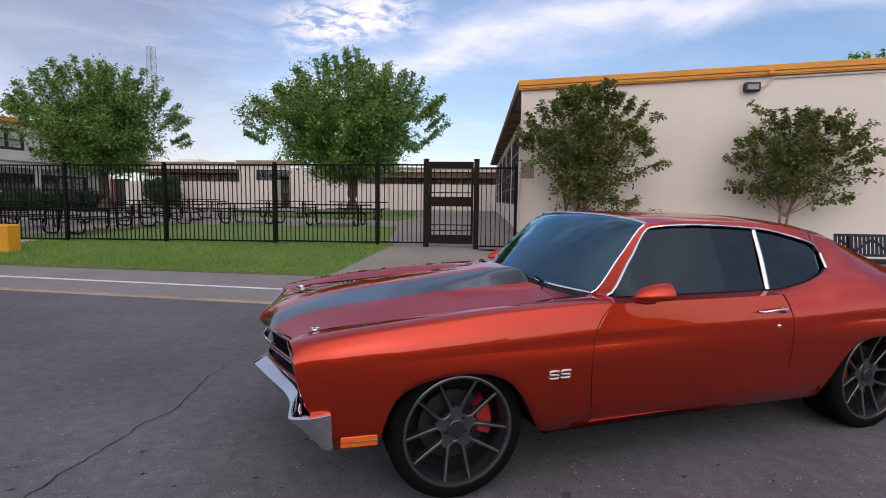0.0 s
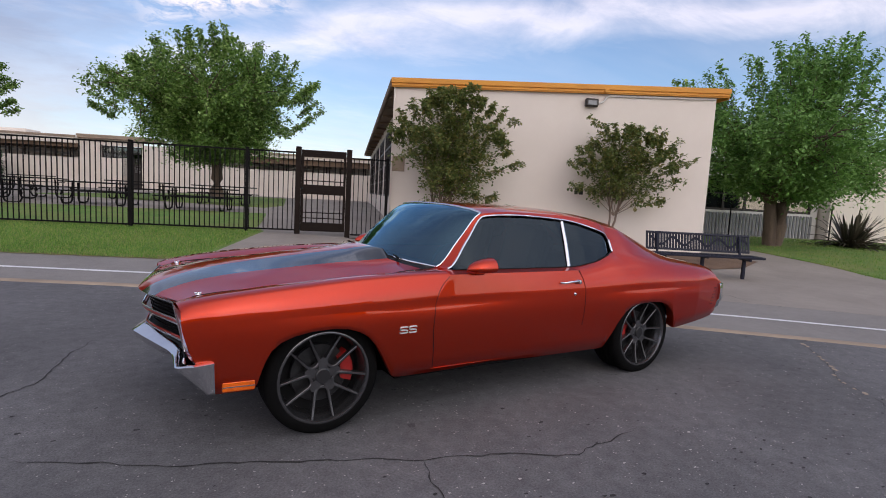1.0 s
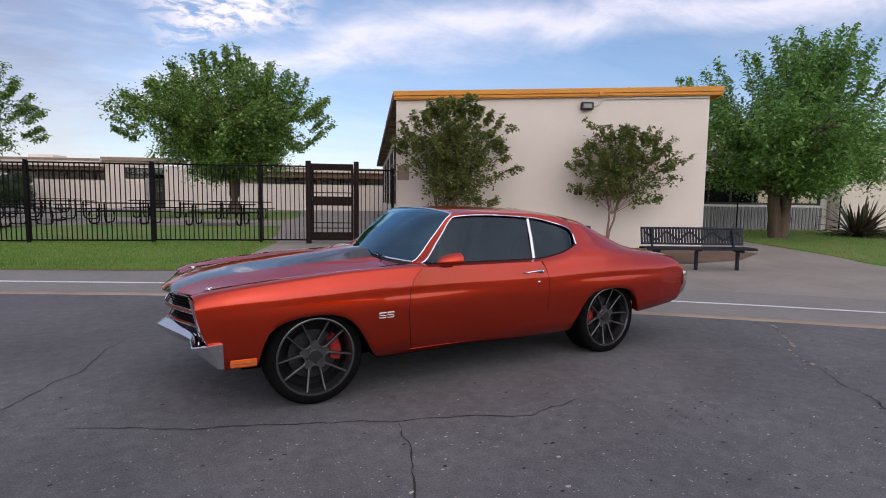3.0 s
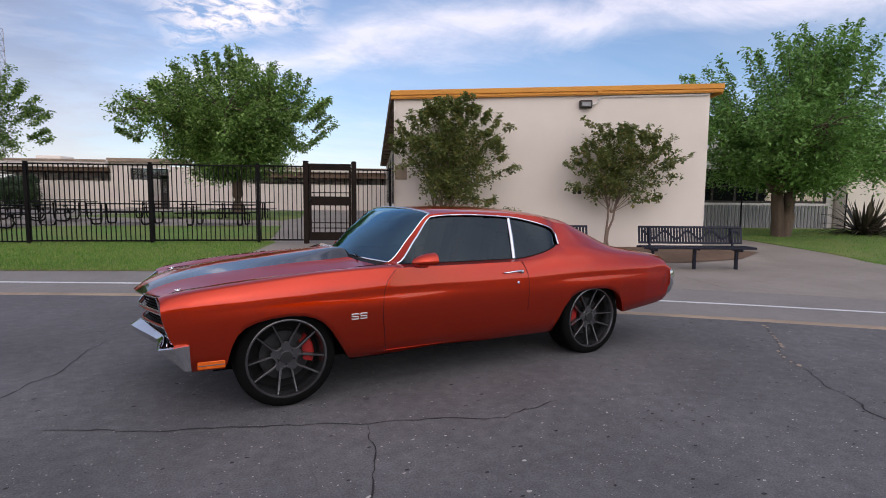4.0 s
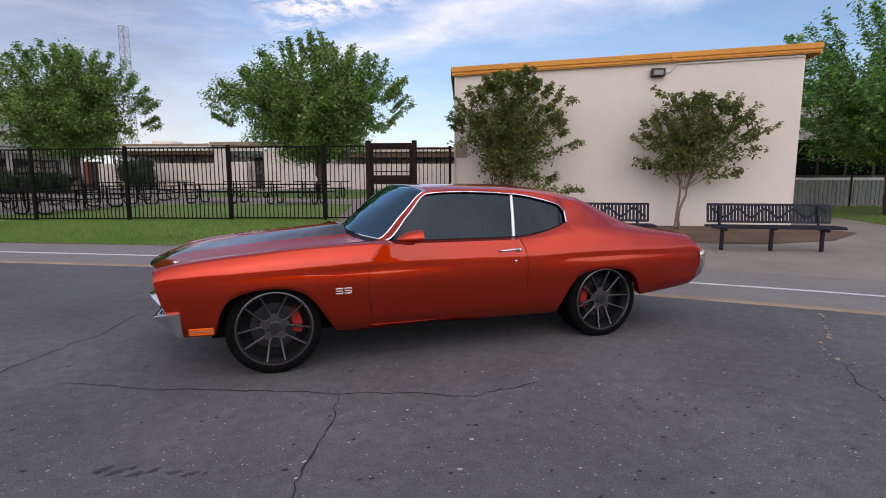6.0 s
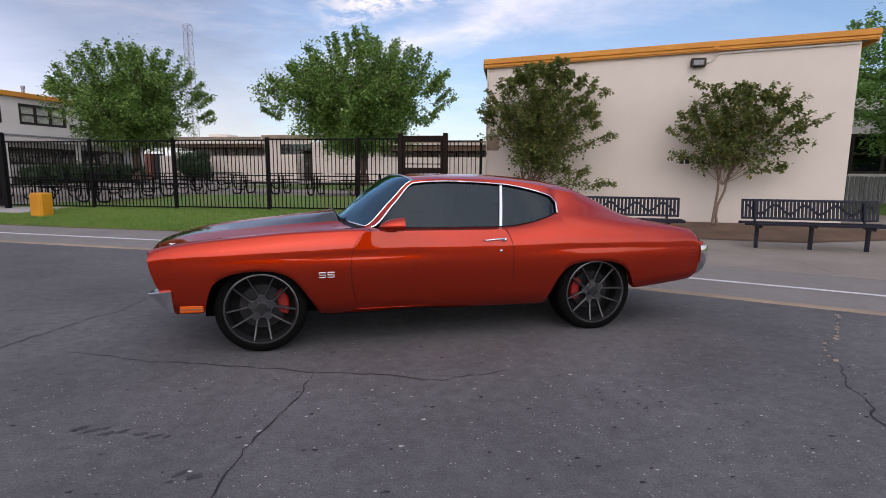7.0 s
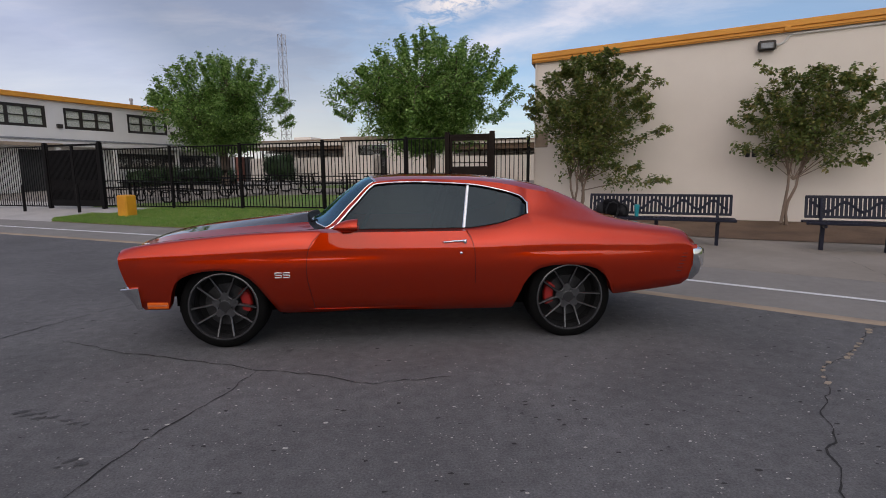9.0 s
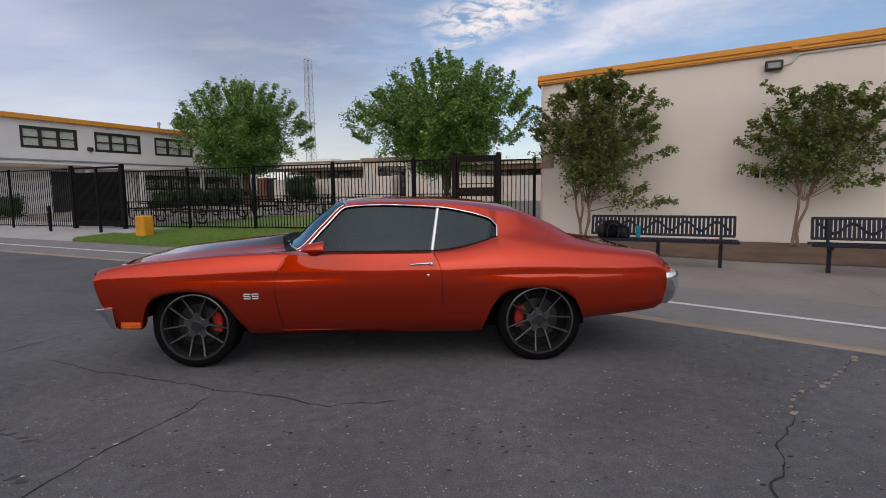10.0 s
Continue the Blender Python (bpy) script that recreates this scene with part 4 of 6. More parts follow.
for s, side_name in ((-1, "near"), (1, "far")):
    patch("front_fender", 0, i_cowl, 5, 19, m_paint, both=False, side=s)
    patch("windscreen_pillar", i_cowl, i_top, 5, 6, m_paint, both=False, side=s)
    patch("roof_rail", i_top, i_wend, 5, 6, m_paint, both=False, side=s)
    patch("pillar_foot", i_cowl, i_base, 6, 8, m_paint, both=False, side=s)
    d = patch("door", i_base, i_div, 7, 8, m_paint, both=False, side=s)
    patch("door_skin", i_cowl, i_div, 8, 19, m_paint, both=False, side=s, parent=d)
    patch("door_window", i_base, i_div, 6, 7, m_glass_car, "dark tinted door window", both=False, side=s, parent=d, inset=0.012)
    patch("quarter_panel", i_div, i_end, 4, 19, m_paint, "orange-red quarter panel running up into the rear pillar", both=False, side=s,
          skip=lambda i, j: (j in (5, 6) and i < i_wend) or (j == 4 and not i_back <= i < i_deck))
    patch("quarter_window", i_div, i_wend, 6, 7, m_glass_car, "dark tinted quarter window", both=False, side=s, inset=0.012)


def pt(i, j, s=-1, out=0.0):
    x, y, z = G[i, j]
    return Vector((x, s * (y + out), z))


def surf(x, z, s=-1, out=0.0):
    """A place on the body's side."""
    i = int(np.argmin(np.abs(G[:, 8, 0] - (x - lean(x, z)))))
    return Vector((x, s * (side_y(x, z, G[i, 8, 2], G[i, 8, 1]) + out), z))


def trim(name, pts, r, material, parent=car, label="", n=6, flat=1.0):
    bm = bmesh.new()
    tube(bm, pts, r, n, flat=flat)
    return part(name, bm, material, parent, label, smooth=60)


# bright mouldings round the glass
for s in (-1, 1):
    trim("window_moulding", [pt(i, 6, s, 0.004) for i in range(i_base, i_wend + 1, 2)] + [pt(i_wend, 6, s, 0.006), pt(i_wend, 7, s, 0.006)], 0.0085, m_chrome, label="bright window moulding")
    trim("screen_moulding", [pt(i, 5, s, 0.003) + Vector((0, 0, 0.004)) for i in range(i_base, i_top + 1, 2)], 0.0065, m_chrome, label="bright windscreen moulding")
    trim("belt_seal", [pt(i, 7, s, 0.003) for i in range(i_base, i_wend + 1, 2)], 0.006, m_black)
    trim("window_divider", [pt(i_div, 6, s, -0.004), (pt(i_div, 6, s) + pt(i_div, 7, s)) / 2 + Vector((0, s * 0.004, 0)), pt(i_div, 7, s, -0.002)], 0.014, m_chrome, label="bright window divider bar", flat=0.5)
    zq = np.linspace(.31, .925, 30)
    dx = pchip([.28, .426, .614, .752, .844, .935], [-.066, -.092, -.118, -.110, -.080, 0], zq)
    trim("shut_line", [surf(.80 + d, z, s, -0.0002) for d, z in zip(dx, zq)], 0.0022, m_black)
    zq = np.linspace(.50, .935, 26)
    dx = pchip([.40, .476, .744, .864, .946], [.073, .075, .071, .045, 0], zq)
    trim("shut_line", [surf(1.957 + d, z, s, -0.0002) for d, z in zip(dx, zq)], 0.0021, m_black)
    trim("sill_moulding", [surf(x, 0.305 - (x - .72) * 0.006, s, -0.0012) for x in np.linspace(.72, 2.02, 14)], 0.0026, m_paint)
    trim("bonnet_gap", [pt(i, 5, s) + Vector((0, 0, 0.0005)) for i in range(6, i_cowl + 1, 3)], 0.003, m_black)
trim("screen_moulding", [pt(i_top, j, -1) + Vector((0, 0, 0.004)) for j in range(5, -1, -1)] + [pt(i_top, j, 1) + Vector((0, 0, 0.004)) for j in range(1, 6)], 0.010, m_chrome)
trim("screen_moulding", [pt(i_base, j, -1) + Vector((0, 0, 0.004)) for j in range(5, -1, -1)] + [pt(i_base, j, 1) + Vector((0, 0, 0.004)) for j in range(1, 6)], 0.009, m_chrome)

# grille, lamps and bumpers at the nose
NOSE = [(p[1], p[0]) for p in STATIONS[0]]


def nose_x(y, z):
    """The nose in plan, leaning back below the bonnet's lip."""
    return lerp_table(abs(y), NOSE) + lerp_table(.79 - z, [(0, 0), (.12, .028), (.25, .052), (.42, .16)])


bm = bmesh.new()
ys_ = np.linspace(-.70, .70, 29)
def brow(y):
    """The lip and the bars climb a little towards the fenders."""
    return .048 * abs(y) / .70


rings = [[bm.verts.new((nose_x(y, z + brow(y) * k) + d, y, z + brow(y) * k)) for z, d, k in ((.762, .010, 1), (.754, .060, 1), (.66, .070, 1), (.645, .050, 1), (.555, .060, .7), (.540, .008, .4), (.52, .005, 0))] for y in ys_]
for r0, r1 in zip(rings, rings[1:]):
    for k in range(6):
        bm.faces.new((r0[k], r0[k + 1], r1[k + 1], r1[k]))
g_ob = part("grille", bm, m_black, car, "black recessed grille with bright bars")
for z, d, r, mm, lab in ((.752, .002, .006, m_chrome, "bright grille bar"), (.662, -.004, .006, m_chrome, "bright grille bar"), (.648, .002, .011, m_paint, "orange-red grille bar"), (.634, -.002, .005, m_chrome, "bright grille bar"), (.556, .000, .007, m_paint, "orange-red grille bar"), (.546, -.004, .005, m_chrome, "bright grille bar")):
    trim("grille_bar", [Vector((nose_x(y, z + brow(y)) + d, y, z + brow(y))) for y in ys_], r, mm, g_ob, lab)
for k in range(8):
    z = .570 + .0235 * k
    trim("grille_fin", [Vector((nose_x(y, z + brow(y)) + .045, y, z + brow(y))) for y in ys_], .004, m_under, g_ob)
bm = bmesh.new()
rings = [[bm.verts.new((nose_x(y, z) + d, y, z)) for z, d in ((.536, .006), (.50, .03), (.44, .06), (.37, .09))] for y in np.linspace(-.86, .86, 29)]
for r0, r1 in zip(rings, rings[1:]):
    for k in range(3):
        bm.faces.new((r0[k], r0[k + 1], r1[k + 1], r1[k]))
part("front_valance", bm, m_under, car, smooth=40)
for s in (-1, 1):
    bm = bmesh.new()
    zs_ = (.802, .785, .73, .66, .59, .53)
    rows_ = []
    for z in zs_:
        o = surf(-.76 + lean(-.76, z), z, s, -0.001)
        rows_.append([bm.verts.new(o)] + [bm.verts.new((nose_x(y, z) - .006, s * y, z)) for y in (.86, .82, .76, .71)] + [bm.verts.new((nose_x(.70, z) + .07, s * .700, z))])
    for a, b in zip(rows_, rows_[1:]):
        for k in range(5):
            bm.faces.new((a[k], a[k + 1], b[k + 1], b[k]))
    bez = part("headlight_bezel", bm, m_paint, car, smooth=40)
    for y, r in ((.615, .066),):
        bm = bmesh.new()
        x = nose_x(y, .67) + .030
        lathe(bm, [(0.0, -.020), (r * .6, -.015), (r * .9, -.004), (r, .012)], 24, "x", (x, s * y, .675))
        part("headlight", bm, m_lens, bez, "round glass headlight", smooth=True)
        trim("headlight_ring", [Vector((x - .002, s * y + (r + .004) * math.cos(a), .675 + (r + .004) * math.sin(a))) for a in np.linspace(0, 6.2832, 25)], .006, m_chrome, bez)
    trim("bezel_edge", [Vector((nose_x(.70, z) - .004, s * .702, z)) for z in (.795, .72, .62, .535)], .006, m_chrome, bez)


def sweep(bm, path, prof):
    """Sweeps a profile of (outward, z) along plan points with outward normals."""
    rings = []
    for k, (x, y) in enumerate(path):
        a, b = Vector(path[max(0, k - 1)]), Vector(path[min(len(path) - 1, k + 1)])
        d = (b - a).normalized()
        nrm = Vector((d.y, -d.x))
        rings.append([bm.verts.new((x + nrm.x * o, y + nrm.y * o, z)) for o, z in (prof(k / (len(path) - 1)) if callable(prof) else prof)])
    m = len(rings[0])
    for r0, r1 in zip(rings, rings[1:]):
        for k in range(m):
            bm.faces.new((r0[k], r1[k], r1[(k + 1) % m], r0[(k + 1) % m]))
    bm.faces.new(rings[0])
    bm.faces.new(rings[-1][::-1])


half = [(-.610, .935), (-.63, .94), (-.66, .943), (-.70, .935), (-.74, .915), (-.768, .895), (-.782, .868), (-.782, .80), (-.778, .70), (-.778, .60), (-.795, .52), (-.845, .36), (-.905, .17), (-.945, .03), (-.950, 0)]
plan = half + [(x, -y) for x, y in half[-2::-1]]


def front_section(f):
    e = abs(f - 0.5) * 2
    wing = min(1.0, max(0.0, (e - 0.36) / 0.12))        # the ends reach down as wings
    wing = wing * wing * (3 - 2 * wing)
    end = min(1.0, max(0.0, (e - 0.58) / 0.30))
    top, low = .505 + .022 * end, .440 - .088 * wing
    shelf = .060 * (1 - .6 * wing)
    return [(-.04 - shelf, top + .022 * (1 - wing)), (-shelf, top + .032 * (1 - wing) + .004), (-.006, top + .004), (.003, top - .002), (.002, top - .012), (-.008, (top + low) / 2), (-.018, low + .012), (-.03, low), (-.07, low + .02)]


bm = bmesh.new()
sweep(bm, plan, front_section)
# the wings rake back towards their feet
for v in bm.verts:
    if abs(v.co.y) > .50:
        v.co.x += .12 * max(0.0, (.50 - v.co.z) / .15) * max(.12, min(1.0, (-.63 - v.co.x) / .13))
bumper = part("front_bumper", bm, m_chrome, car, "polished chrome front bumper", smooth=35)
half = [(3.90, -.862), (3.935, -.860), (3.965, -.850), (3.988, -.83), (4.0, -.79), (4.015, -.6), (4.03, -.3), (4.035, 0)]
plan = half + [(x, -y) for x, y in half[-2::-1]]


def rear_section(f):
    e = abs(f - 0.5) * 2
    end = max(0, (e - 0.90) / 0.10)
    back = -.03 * end
    return [(-.05, .748), (.012, .752), (.042, .735), (.050, .69), (.048, .60), (.020 + back, .52), (-.03 + back, .462), (-.08, .48)]


bm = bmesh.new()
sweep(bm, plan, rear_section)
rb = part("rear_bumper", bm, m_chrome, car, "polished chrome rear bumper", smooth=35)
for s in (-1, 1):
    bm = bmesh.new()
    box(bm, (4.045, s * .45, .60), (4.076, s * .66, .70), bevel=.006)
    part("tail_light", bm, m_redlens, rb, "red rectangular tail light")
bm = bmesh.new()
tail = [pt(i_end, j, -1) for j in range(19)]
tl = [bm.verts.new(v) for v in tail]
tr = [bm.verts.new((v.x, -v.y, v.z)) for v in tail]
for k in range(18):
    bm.faces.new((tl[k], tr[k], tr[k + 1], tl[k + 1])) if k else bm.faces.new((tl[0], tr[1], tl[1]))
part("tail_panel", bm, m_paint, car)

# small fittings on each side
for s in (-1, 1):
    bm = bmesh.new()
    c = surf(-.485, .380, s)
    n = (surf(-.40, .38, s) - surf(-.57, .38, s)).normalized()
    turn = Matrix.Translation(c) @ Matrix.Rotation(math.atan2(n.y, n.x), 4, "Z")
    box(bm, (-.082, -.008, -.026), (.082, .008, .026), turn, bevel=.005)
    ml = part("side_marker", bm, m_amber, car, "amber side marker light")
    bm = bmesh.new()
    box(bm, (-.080, s * .0095 - .001, -.003), (.080, s * .0095 + .001, .003), turn)
    part("marker_rib", bm, m_chrome, ml)
    # pull handle: base, grip and button
    h = bmesh.new()
    a, b = surf(1.775, .846, s, .028), surf(1.93, .855, s, .028)
    tube(h, [surf(1.765, .846, s, .004), a, (a + b) / 2 + Vector((0, s * .004, .002)), b, surf(1.955, .856, s, .006)], [.006, .008, .0085, .010, .011], 8)
    lathe(h, [(0, s * .030), (.014, s * .028), (.017, s * .015), (.020, s * .0)], 14, "y", surf(1.945, .846, s))
    part("door_handle", h, m_chrome, car, "chrome pull door handle", smooth=50)
    h = bmesh.new()
    lathe(h, [(0, s * .008), (.009, s * .008), (.013, s * .004), (.014, -s * .004)], 16, "y", surf(1.916, .754, s))
    part("door_lock", h, m_chrome, car, "small chrome door lock", smooth=50)
    # louvre slits ahead of the rear bumper
    for k in range(6):
        z = .705 - k * .030
        bm = bmesh.new()
        x0 = 3.855 - k * .010
        tube(bm, [surf(x0 - .045, z, s, .0), surf(x0 - .02, z - .001, s, .0), surf(x0 + .004, z - .002, s, .0)], .0035, 6)
        part("louvre", bm, m_seam, car)
    # bullet-shaped mirror on a foot
    bm = bmesh.new()
    rings = []
    for f, ry, rz in ((0, .006, .006), (.08, .028, .022), (.3, .055, .040), (.6, .072, .052), (.9, .078, .057), (1.0, .076, .056)):
        cx_ = .905 + .19 * f
        rings.append([bm.verts.new((cx_, s * (.965 + ry * math.cos(a)), .972 + .006 * f + 1.2 * rz * (math.sin(a) if math.sin(a) > 0 else math.sin(a) * .45))) for a in np.linspace(0, 6.2832, 21)[:-1]])
    for r0, r1 in zip(rings, rings[1:]):
        for k in range(20):
            bm.faces.new((r0[k], r0[(k + 1) % 20], r1[(k + 1) % 20], r1[k]))
    bm.faces.new(rings[0])
    mir = part("door_mirror", bm, m_paint, car, "body-coloured bullet door mirror", smooth=60)
    bm = bmesh.new()
    vs = [bm.verts.new((1.092, s * (.965 + .072 * math.cos(a)), .978 + .062 * (math.sin(a) if math.sin(a) > 0 else math.sin(a) * .45))) for a in np.linspace(0, 6.2832, 21)[:-1]]
    bm.faces.new(vs)
    part("mirror_glass", bm, mat("mirror", (.8, .8, .8), (.78, .78, .78), 3, .02, 1.0, fine=0), mir)
    bm = bmesh.new()
    box(bm, (.96, s * .86, .930), (1.05, s * .97, .965), bevel=.012)
    part("mirror_foot", bm, m_paint, mir)
    # two curled shapes of the fender badge
    for k in range(2):
        x0 = .462 + k * .064
        curve = [(.030, .018), (.026, .024), (-.020, .024), (-.029, .019), (-.029, .006), (-.022, .001), (.020, -.001), (.029, -.006), (.029, -.018), (.022, -.024), (-.024, -.024), (-.030, -.018)]
        ob = trim("badge", [surf(x0 - s * a * .86, .608 + b * .80, s, .006) for a, b in curve], .0052, m_badge, label="curled silver badge shape")
        trim("badge_outline", [surf(x0 - s * a * .86, .607 + b * .80, s, .001) for a, b in curve], .0058, m_black, ob)
# bonnet pins
for s in (-1, 1):
    bm = bmesh.new()
    i = int(np.argmin(np.abs(G[:, 4, 0] + .66)))
    p = pt(i, 5, s) + Vector((0, -s * .03, .002))
    lathe(bm, [(0, .010), (.006, .010), (.007, .004), (.015, .004), (.017, 0)], 16, "z", p)
    tube(bm, [p + Vector((-.02, 0, .008)), p + Vector((.02, .006, .008))], .0025, 6)
    part("bonnet_pin", bm, m_chrome, car, "chrome bonnet pin", smooth=50)
# wipers
for y in (-.45, .10):
    trim("wiper", [Vector((.66, y, .985)), Vector((.70, y + .2, .995)), Vector((.715, y + .45, .99))], [.008, .006, .004], m_black)

# underside, wheel housings and cabin
under = [("underbody", (-.45, -.60, .24), (3.3, .60, .62)), ("floor_pan", (.46, -.86, .27), (2.33, .86, .40)), ("rear_valance", (3.22, -.80, .46), (3.78, .80, .60)), ("front_pan", (-.66, -.78, .42), (-.40, .78, .66))]
for x0, x1 in ((-.44, .46), (2.30, 3.24)):
    under += [("wheel_housing", (x0, -.85, .70), (x1, .85, .74)), ("inner_housing", (x0 - .02, -.62, .30), (x1 + .02, .62, .72))]
for nm, lo, hi in under:
    bm = bmesh.new()
    box(bm, lo, hi)
    part(nm, bm, m_under, car)
bm = bmesh.new()
box(bm, (.70, -.80, .60), (3.2, .80, .66))
box(bm, (.72, -.72, .66), (.95, .72, .955), bevel=.03)
box(bm, (2.66, -.62, .66), (3.3, .62, .96), bevel=.03)
part("cabin_tub", bm, m_trim_in, car)
for x, w in ((1.35, .46), (2.15, .46)):
    for s in (-1, 1):
        bm = bmesh.new()
        box(bm, (x - .08, s * .36 - w / 2, .62), (x + .42, s * .36 + w / 2, .80), bevel=.05)
        box(bm, (0, s * .36 - w / 2, 0), (.14, s * .36 + w / 2, .58 if x < 2 else .42), pose(x + .36, 0, .70, 0, 14, 0), bevel=.05)
        box(bm, (.01, s * .36 - .13, .54), (.11, s * .36 + .13, .66), pose(x + .36, 0, .70, 0, 14, 0), bevel=.03) if x < 2 else None
        part("seat", bm, m_trim_in, car, "black vinyl seat")
trim("steering_wheel", [Vector((1.10 + .07 * math.sin(a), -.36 + .18 * math.cos(a), .93 + .16 * math.sin(a))) for a in np.linspace(0, 6.2832, 25)], .013, m_black)
trim("rear_mirror", [Vector((1.10, -.10, 1.25)), Vector((1.10, .10, 1.25))], .025, m_black, flat=.5)


# wheels: twin-spoke rims, drilled discs, red calipers
def wheel(x, s, R, rim_r, width, turn, cal):
    w = new("wheel")
    w.parent = car
    w.location = (x, s * .882, .344)
    w["label"] = "gunmetal twin-spoke wheel with low-profile tyre"
    o = s                              # outward
    b = bmesh.new()
    prof = [(rim_r - .004, -.012), (rim_r + .010, -.004), (rim_r + .020, -.003), (rim_r + .045, -.006), (R - .012, -.018), (R - .003, -.030), (R, -.050)]
    k = 0
    for g in (-.085, -.12, -.155):
        prof += [(R, g + .008), (R - .006, g + .006), (R - .006, g - .002), (R, g - .004)]
    prof += [(R, -width + .045), (R - .004, -width + .03), (R - .02, -width + .015), (rim_r + .02, -width), (rim_r - .01, -width + .01)]
    lathe(b, [(r, o * h) for r, h in prof], 64, "y")
    part("tyre", b, m_rubber, w, smooth=40)
    b = bmesh.new()
    prof = [(rim_r - .018, -.034), (rim_r - .013, -.012), (rim_r - .008, -.004), (rim_r, -.003), (rim_r + .006, -.006), (rim_r + .006, -.016), (rim_r - .006, -.020), (rim_r - .016, -.05)]
    lathe(b, [(r, o * h) for r, h in prof], 64, "y")
    rim = part("rim", b, m_rim, w, smooth=40)
    b = bmesh.new()
    lathe(b, [(r, o * h) for r, h in ((rim_r - .016, -.05), (rim_r - .024, -.07), (rim_r - .03, -.10), (rim_r - .03, -width + .02))], 48, "y")
    part("rim_barrel", b, m_rim, w, smooth=40)
    # five U-shaped pairs of spokes; between them a short arm ties each two to the hub
    e_ = rim_r - .010
    bend = [(e_, -.066), (.19, -.054), (.12, -.043), (.092, -.038), (.078, -.029), (.070, -.015), (.068, 0)]
    bend += [(r, -q) for r, q in bend[-2::-1]]
    for k in range(5):
        b = bmesh.new()
        a0 = radians(turn + k * 72)
        ca, sa = math.cos(a0), math.sin(a0)
        vs = []
        for n_, (r, q) in enumerate(bend):
            p0, p1 = bend[max(0, n_ - 1)], bend[min(len(bend) - 1, n_ + 1)]
            d_ = Vector((p1[0] - p0[0], p1[1] - p0[1])).normalized()
            f = max(0.0, (r - .068) / (e_ - .068))
            dep = -.050 + .034 * f ** 1.5
            hw = .0092 - .0028 * f
            vs.append([b.verts.new((ca * (r - d_.y * h) - sa * (q + d_.x * h), o * (dep + dd), sa * (r - d_.y * h) + ca * (q + d_.x * h))) for h, dd in ((-hw * 1.35, -.034), (-hw, -.003), (-hw * .6, 0), (hw * .6, 0), (hw, -.003), (hw * 1.35, -.034))])
        for p, q in zip(vs, vs[1:]):
            for m_ in range(5):
                b.faces.new((p[m_], p[m_ + 1], q[m_ + 1], q[m_]))
        c36, s36 = math.cos(a0 + radians(36)), math.sin(a0 + radians(36))
        top_ = [b.verts.new((c36 * r - s36 * q, o * dd, s36 * r + c36 * q)) for r, q, dd in ((.030, -.024, -.0475), (.074, -.026, -.0495), (.100, -.020, -.0487), (.112, 0, -.052), (.100, .020, -.0487), (.074, .026, -.0495), (.030, .024, -.0475))]
        low_ = [b.verts.new(v.co + Vector((0, -o * .030, 0))) for v in top_]
        b.faces.new(top_)
        for m_ in range(7):
            b.faces.new((top_[m_], top_[(m_ + 1) % 7], low_[(m_ + 1) % 7], low_[m_]))
        bmesh.ops.recalc_face_normals(b, faces=b.faces)
        part("spoke", b, m_rim, rim, smooth=30)
    b = bmesh.new()
    lathe(b, [(0, o * -.038), (.040, o * -.038), (.044, o * -.041), (.046, o * -.052), (.056, o * -.054), (.060, o * -.062), (.060, o * -.11)], 32, "y")
    part("hub_cap", b, m_rim_dark, w, smooth=20)
    for k in range(5):
        b = bmesh.new()
        a = radians(turn + 36 + k * 72)
        lathe(b, [(0, o * -.050), (.009, o * -.050), (.010, o * -.062)], 8, "y", (.056 * math.cos(a), 0, .056 * math.sin(a)))
        part("wheel_nut", b, m_black, w)
    b = bmesh.new()
    lathe(b, [(.075, o * -.115), (.172, o * -.115), (.176, o * -.120), (.176, o * -.140), (.07, o * -.140)], 48, "y")
    part("brake_disc", b, m_disc, w, "grey brake disc", smooth=30)
    b = bmesh.new()
    lathe(b, [(.02, o * -.16), (rim_r - .03, o * -.16)], 32, "y")
    part("backing_plate", b, m_black, w)
    b = bmesh.new()
    rings = []
    for a in np.linspace(cal - 30, cal + 30, 9):
        e = 1 - .35 * (abs(a - cal) / 30) ** 3
        c, sn = math.cos(radians(a)), math.sin(radians(a))
        rings.append([b.verts.new((c * r, o * h, sn * r)) for r, h in ((.145 - .02 * e, -.088), (.148, -.078), (.195, -.080), (.195 + .01 * e, -.092), (.20, -.15), (.14, -.15))])
    for p, q in zip(rings, rings[1:]):
        for m_ in range(6):
            b.faces.new((p[m_], p[(m_ + 1) % 6], q[(m_ + 1) % 6], q[m_]))
    b.faces.new(rings[0])
    b.faces.new(rings[-1][::-1])
    bmesh.ops.recalc_face_normals(b, faces=b.faces)
    part("brake_caliper", b, m_caliper, w, "red brake caliper", smooth=35)
    return w


for s in (-1, 1):
    wheel(0.0, s, .344, .271, .25, 270 if s < 0 else 250, 12)
    wheel(2.848, s, .354, .279, .29, 278 if s < 0 else 262, 172)


# ---- the hall with the cream wall ----
def prism(bm, pts, z0, z1):
    """An upright prism over site points."""
    lo = [bm.verts.new(S(u, v, z0)) for u, v in pts]
    hi = [bm.verts.new(S(u, v, z1)) for u, v in pts]
    n = len(pts)
    for k in range(n):
        bm.faces.new((lo[k], lo[(k + 1) % n], hi[(k + 1) % n], hi[k]))
    bm.faces.new(lo[::-1])
    bm.faces.new(hi)


def sbox(bm, u0, u1, v0, v1, z0, z1, bevel=0.0):
    box(bm, (u0, v0, z0), (u1, v1, z1), SITE, bevel)


